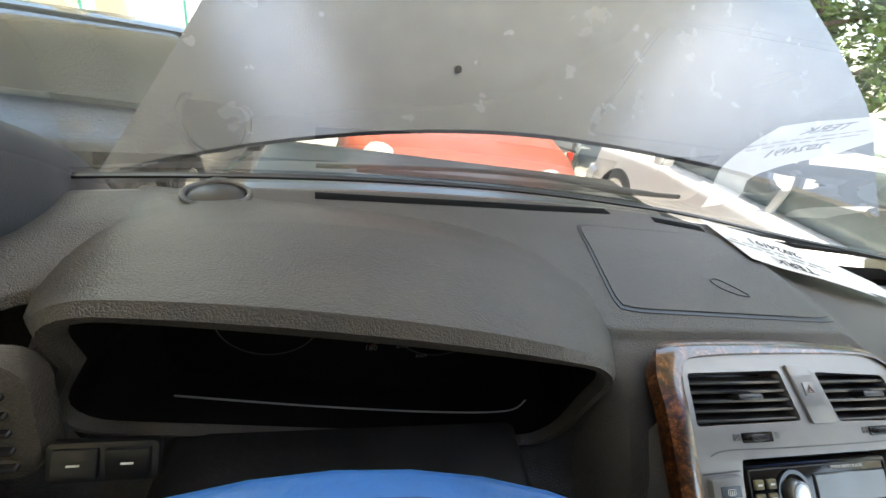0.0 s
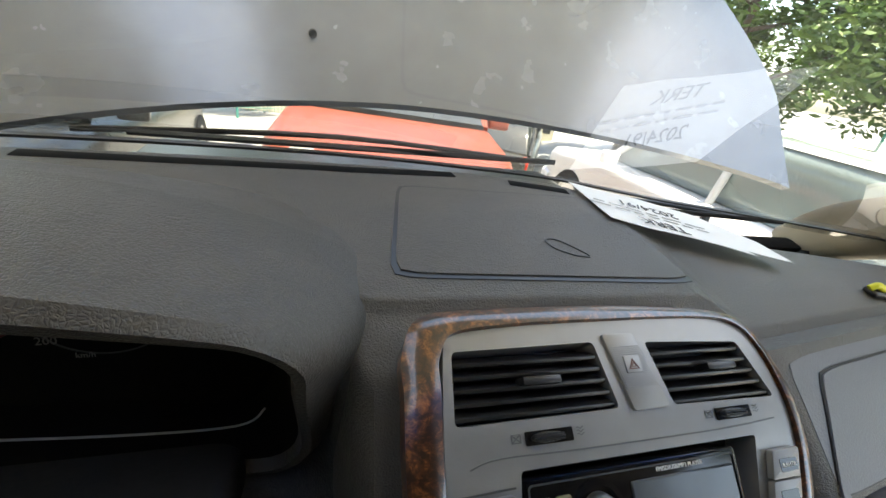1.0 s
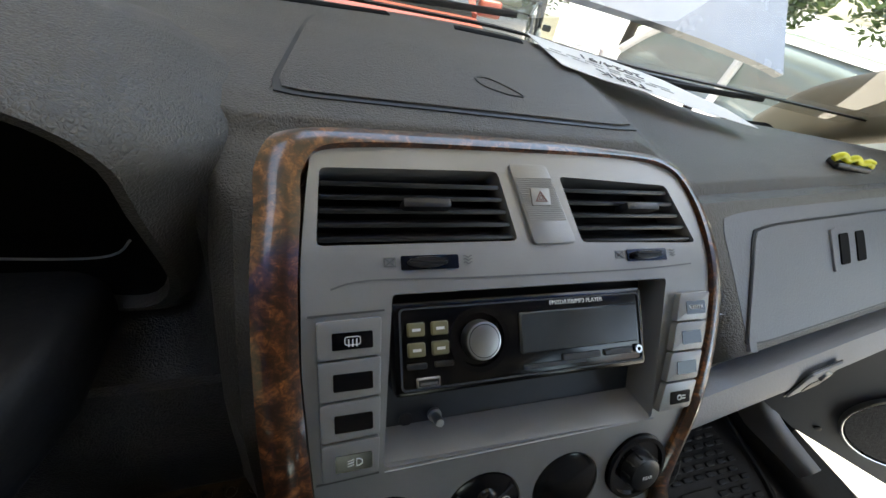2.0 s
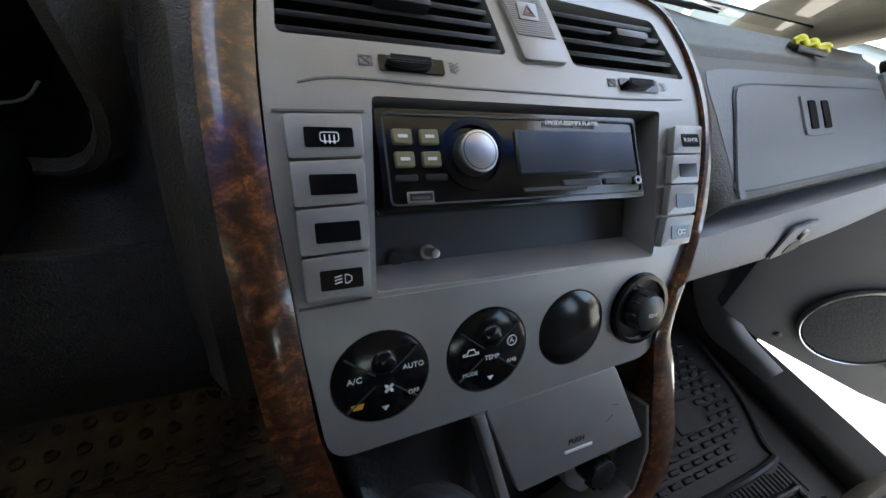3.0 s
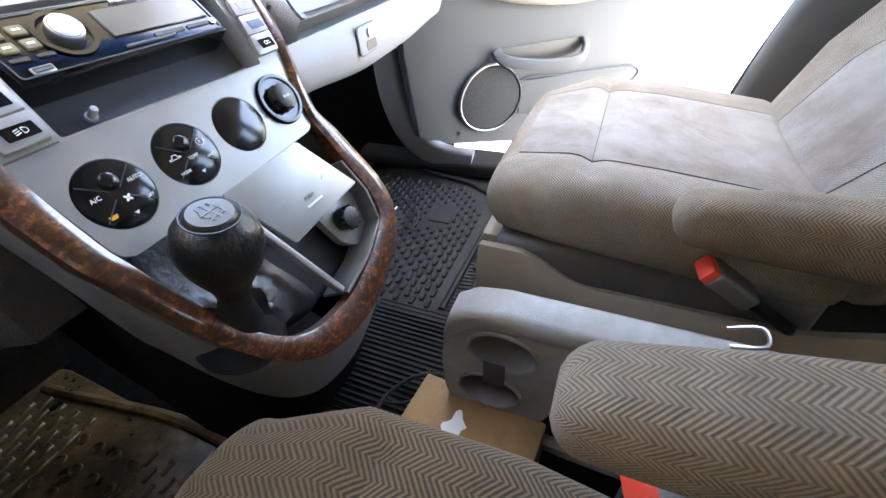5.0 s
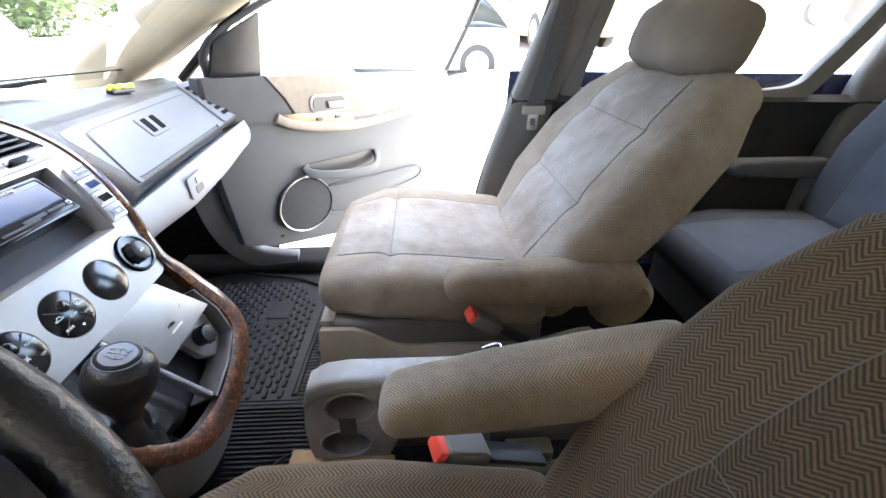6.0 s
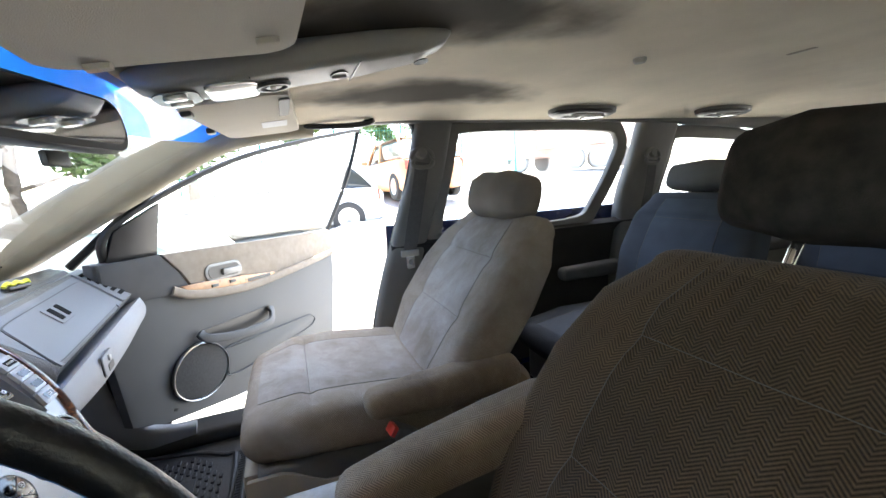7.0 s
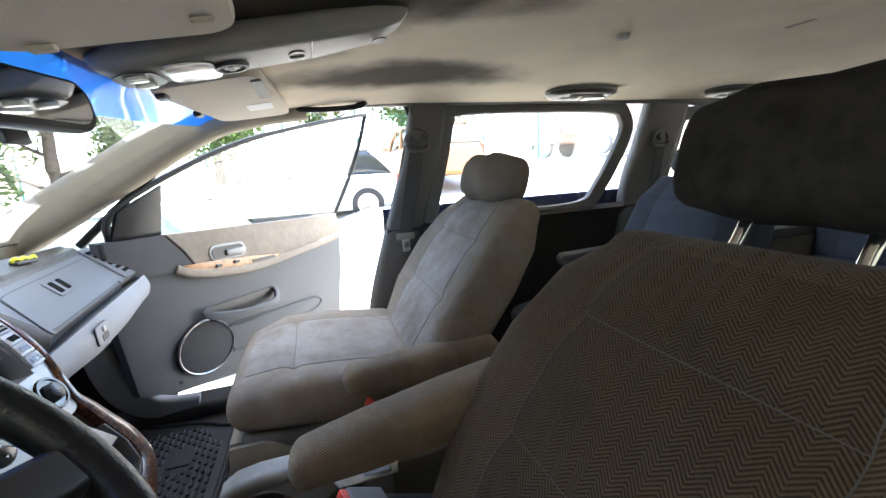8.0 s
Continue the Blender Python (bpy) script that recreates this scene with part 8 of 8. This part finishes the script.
part("rear_plank", moved(loft([[Vector((0.058 + px, y, 0.386 + pz)) for px, pz in rrect(0.050 * k, 0.026 * k, 0.011, 4)] for y, k in ((-0.608, 1.0), (-0.70, 1.0), (-0.77, 0.99), (-0.785, 0.9))]), TI), M_TRAY, tray, "grey rear half")
# darker grey here paints the shade under the arch
part("back_plate", rbox(0.004, 0.34, 0.17, 0.002, 1, TI @ Matrix.Translation((0.078, -0.60, 0.275))), M_TRAYSHADE, tray, "grey web below the top, darkened for recess shade")
part("lower_rail", moved(tube([(0.03, -0.40, 0.20), (0.03, -0.52, 0.19), (0.035, -0.76, 0.18)], 0.010, 4, 8), TI), M_TRAY, tray, "grey lower rail")
part("leg", rbox(0.03, 0.08, 0.10, 0.004, 1, TI @ Matrix.Translation((0.05, -0.66, 0.17))), M_TRAY, tray, "grey bracket foot")
part("wire_loop", moved(tube([(0.07, -0.575, 0.400), (0.07, -0.60, 0.409), (0.092, -0.60, 0.409), (0.092, -0.575, 0.400)], 0.002, 4, 6), TI), M_STEEL, tray, "wire loop")
bk = thing("metal_bracket", "bent scuffed metal bracket beside the folding tray", "bracket", at=(0.0, -0.51, FLOOR))
part("plate", prism([(0.024, 0.030), (0.036, -0.03), (0.036, -0.09), (0.002, -0.085), (-0.006, 0.012)], 0.003, 0.001, m=pose(0, 0, 0.232, 4, -10)), M_STEEL, bk, "scuffed steel plate")
part("stem", rbox(0.02, 0.05, 0.235, 0.004, 1, Matrix.Translation((0.012, -0.05, 0.1175))), M_TRIM, bk, "grey stem")

box = thing("wooden_box", "old stained wooden block with a torn white label", "wooden block", at=pose(-0.005, -0.35, FLOOR, 0, 0, -6))
part("block", rbox(0.105, 0.17, 0.085, 0.005, 2, Matrix.Translation((0, 0, 0.0425))), M_BOXWOOD, box, "oil-stained wood")
part("torn_label", prism([(0.022 * math.cos(a) * (1 + 0.25 * math.sin(a * 3 + 1)), 0.013 * math.sin(a) * (1 + 0.3 * math.sin(a * 5))) for a in [2 * math.pi * i / 26 for i in range(26)]], 0.0006, m=Matrix.Translation((-0.006, 0.016, 0.0852))), M_PAPER, box, "torn white label")
cable = thing("cable", "loose black cable looped on the floor mat", "cable", at=(0, -0.24, 0.14))
part("loop", tube([(-0.03, -0.05, 0.01), (-0.022, 0.02, 0.012), (0.02, 0.032, 0.012), (0.068, 0.008, 0.012), (0.088, -0.03, 0.012), (0.075, -0.06, 0.02), (0.05, -0.09, 0.04)], 0.0035, 8, 8), M_BLACK, cable, "black cable")
part("loop", tube([(0.02, 0.03, 0.008), (0.03, 0.0, 0.008), (0.055, -0.02, 0.008), (0.095, -0.01, 0.008)], 0.0028, 8, 8), M_BLACK, cable, "thin black cable")


# ---- mats and pedals ----
def tread_mesh(name, w, d, h, mat):
    return mesh_from(rbox(w, d, h, min(w, d, h) * 0.3, 1), name, mat)


def lay(me, name, x, y, z, parent, turn=0):
    ob = new(name, me)
    ob.parent = parent
    ob.matrix_basis = pose(x, y, z, 0, 0, turn)
    return ob


pm = thing("floor_mat", "black rubber passenger floor mat with moulded treads", "floor mat", "floor mats", at=(0.50, -0.02, FLOOR))
part("base", prism(quad_round([(-0.30, -0.235), (-0.26, -0.26), (0.16, -0.255), (0.22, -0.15), (0.245, 0.0), (0.24, 0.30), (-0.30, 0.30)], 0.03), 0.012, 0.004), M_RUBBER, pm, "black rubber sheet")
part("border", moved(tube([(a, -b, 0.013) for a, b in [(-0.27, 0.195), (0.10, 0.195), (0.145, 0.16), (0.20, 0.03), (0.20, -0.25), (-0.27, -0.25)]], 0.007, 6, 8), Matrix.Identity(4)), M_RUBBER, pm, "raised border")
tm = tread_mesh("tread", 0.021, 0.009, 0.006, M_RUBBER)
for r in range(24):
    for c in range(15):
        x, y = -0.265 + 0.029 * c + (0.0145 if r % 2 else 0), -0.165 + 0.0165 * r
        if x > 0.165 - max(0.0, -0.08 - y) * 1.0 or (-0.02 < x < 0.075 and -0.115 < y < -0.045):
            continue
        lay(tm, "tread", x, y, 0.0135, pm)
part("plate", rbox(0.075, 0.055, 0.004, 0.001, 1, Matrix.Translation((0.028, -0.08, 0.0135))), M_RUBBER, pm, "smooth plate")
fr = tread_mesh("rib", 0.0035, 0.05, 0.004, M_RUBBER)
for c in range(40):
    lay(fr, "rib", -0.265 + 0.0105 * c, -0.228 + 0.004 * math.sin(c), 0.0125, pm, 8)
wl = thing("wire_ring", "thin black wire looped on the passenger mat", "wire", at=(0.52, 0.0, 0.142))
part("wire", tube([(-0.12, -0.05, 0), (-0.05, -0.055, 0), (0.01, -0.02, 0), (0.03, 0.03, 0), (-0.01, 0.055, 0), (-0.06, 0.035, 0), (-0.075, -0.02, 0), (-0.09, -0.07, 0)], 0.0016, 8, 6), M_BLACK, wl, "thin wire")
part("tip", cyl(0.0025, 0.04, 10, 0.0012, 0, pose(-0.06, 0.015, 0.004, 0, 85, 0)), M_STEEL, wl, "bare metal tip")

tn = thing("floor_mat", "black ribbed rubber mat over the tunnel", "floor mat", "floor mats", at=(0.10, -0.20, FLOOR))
part("base", prism(quad_round([(-0.12, -0.18), (0.13, -0.18), (0.13, 0.16), (-0.12, 0.16)], 0.02), 0.010, 0.003), M_RUBBER, tn, "black rubber sheet")
rb = tread_mesh("rib", 0.0045, 0.25, 0.006, M_RUBBER)
for k in range(24):
    lay(rb, "rib", -0.105 + 0.0098 * k, -0.02, 0.011, tn)

dm = thing("floor_mat", "muddy brown driver's floor mat with treads and rings", "floor mat", "floor mats", at=(-0.36, 0.12, FLOOR))
part("base", prism(quad_round([(-0.27, -0.25), (0.255, -0.25), (0.24, 0.24), (-0.27, 0.24)], 0.03), 0.012, 0.004), M_MATOLD, dm, "muddy rubber sheet")
part("border", tube([(-0.25, 0.22, 0.012), (-0.25, -0.225, 0.012), (0.225, -0.225, 0.012), (0.215, 0.22, 0.012)], 0.009, 8, 8), M_MATOLD, dm, "raised muddy border")
td = tread_mesh("tread", 0.022, 0.0085, 0.006, M_MATOLD)
rg = mesh_from(frame_prism(ring2d(0.0085, 16), ring2d(0.0062, 16), 0.005), "ring", M_MATOLD)
for r in range(24):
    for c in range(14):
        x, y = -0.225 + 0.0325 * c + (0.016 if r % 2 else 0), -0.195 + 0.0175 * r
        if x > 0.205:
            continue
        if 9 <= r <= 15:
            if r % 2 == 1:
                lay(rg, "ring", x, y, 0.0115, dm)
        else:
            lay(td, "tread", x, y, 0.0135, dm)
for k in (8.2, 15.9):
    part("divider", rbox(0.44, 0.004, 0.006, 0.001, 1, Matrix.Translation((-0.01, -0.195 + 0.0175 * k, 0.013))), M_MATOLD, dm)
for x, y, z, w, nm in ((-0.26, 0.27, 0.20, 0.055, "accelerator"), (-0.38, 0.24, 0.26, 0.07, "brake pedal"), (-0.52, 0.24, 0.26, 0.07, "clutch pedal")):
    pe = thing("pedal", "worn metal " + nm + " under the dashboard", "pedal", "pedals", at=(x, y, z))
    part("pad", rbox(w, 0.012, 0.055, 0.005, 2, pose(0, 0, 0, -35)), M_PLATE, pe, "worn metal pad")
    part("arm", tube([(0, 0.005, 0), (0, 0.07, 0.06), (0, 0.10, 0.22)], 0.008, 5, 8), M_BLACK, pe, "black arm")

# ---- door details ----
for k, u in enumerate((0.25, 0.33)):
    doorpart("window_switch", rbox(0.028, 0.010, 0.006, 0.002, 2, Matrix.Translation((u, 0.625, 0.029))), M_BLACK, "black switch")
doorpart("switch_slot", rbox(0.13, 0.014, 0.003, 0.002, 1, Matrix.Translation((0.47, 0.613, 0.0275))), M_BLACK, "dark switch slot")
doorpart("screw", cyl(0.007, 0.003, 16, None, 0.001, Matrix.Translation((0.05, 0.245, 0.008))), M_BLACK, "black screw")
doorpart("latch", rbox(0.02, 0.12, 0.035, 0.004, 1, Matrix.Translation((1.085, 0.50, -0.035))), M_STEEL, "steel door latch")
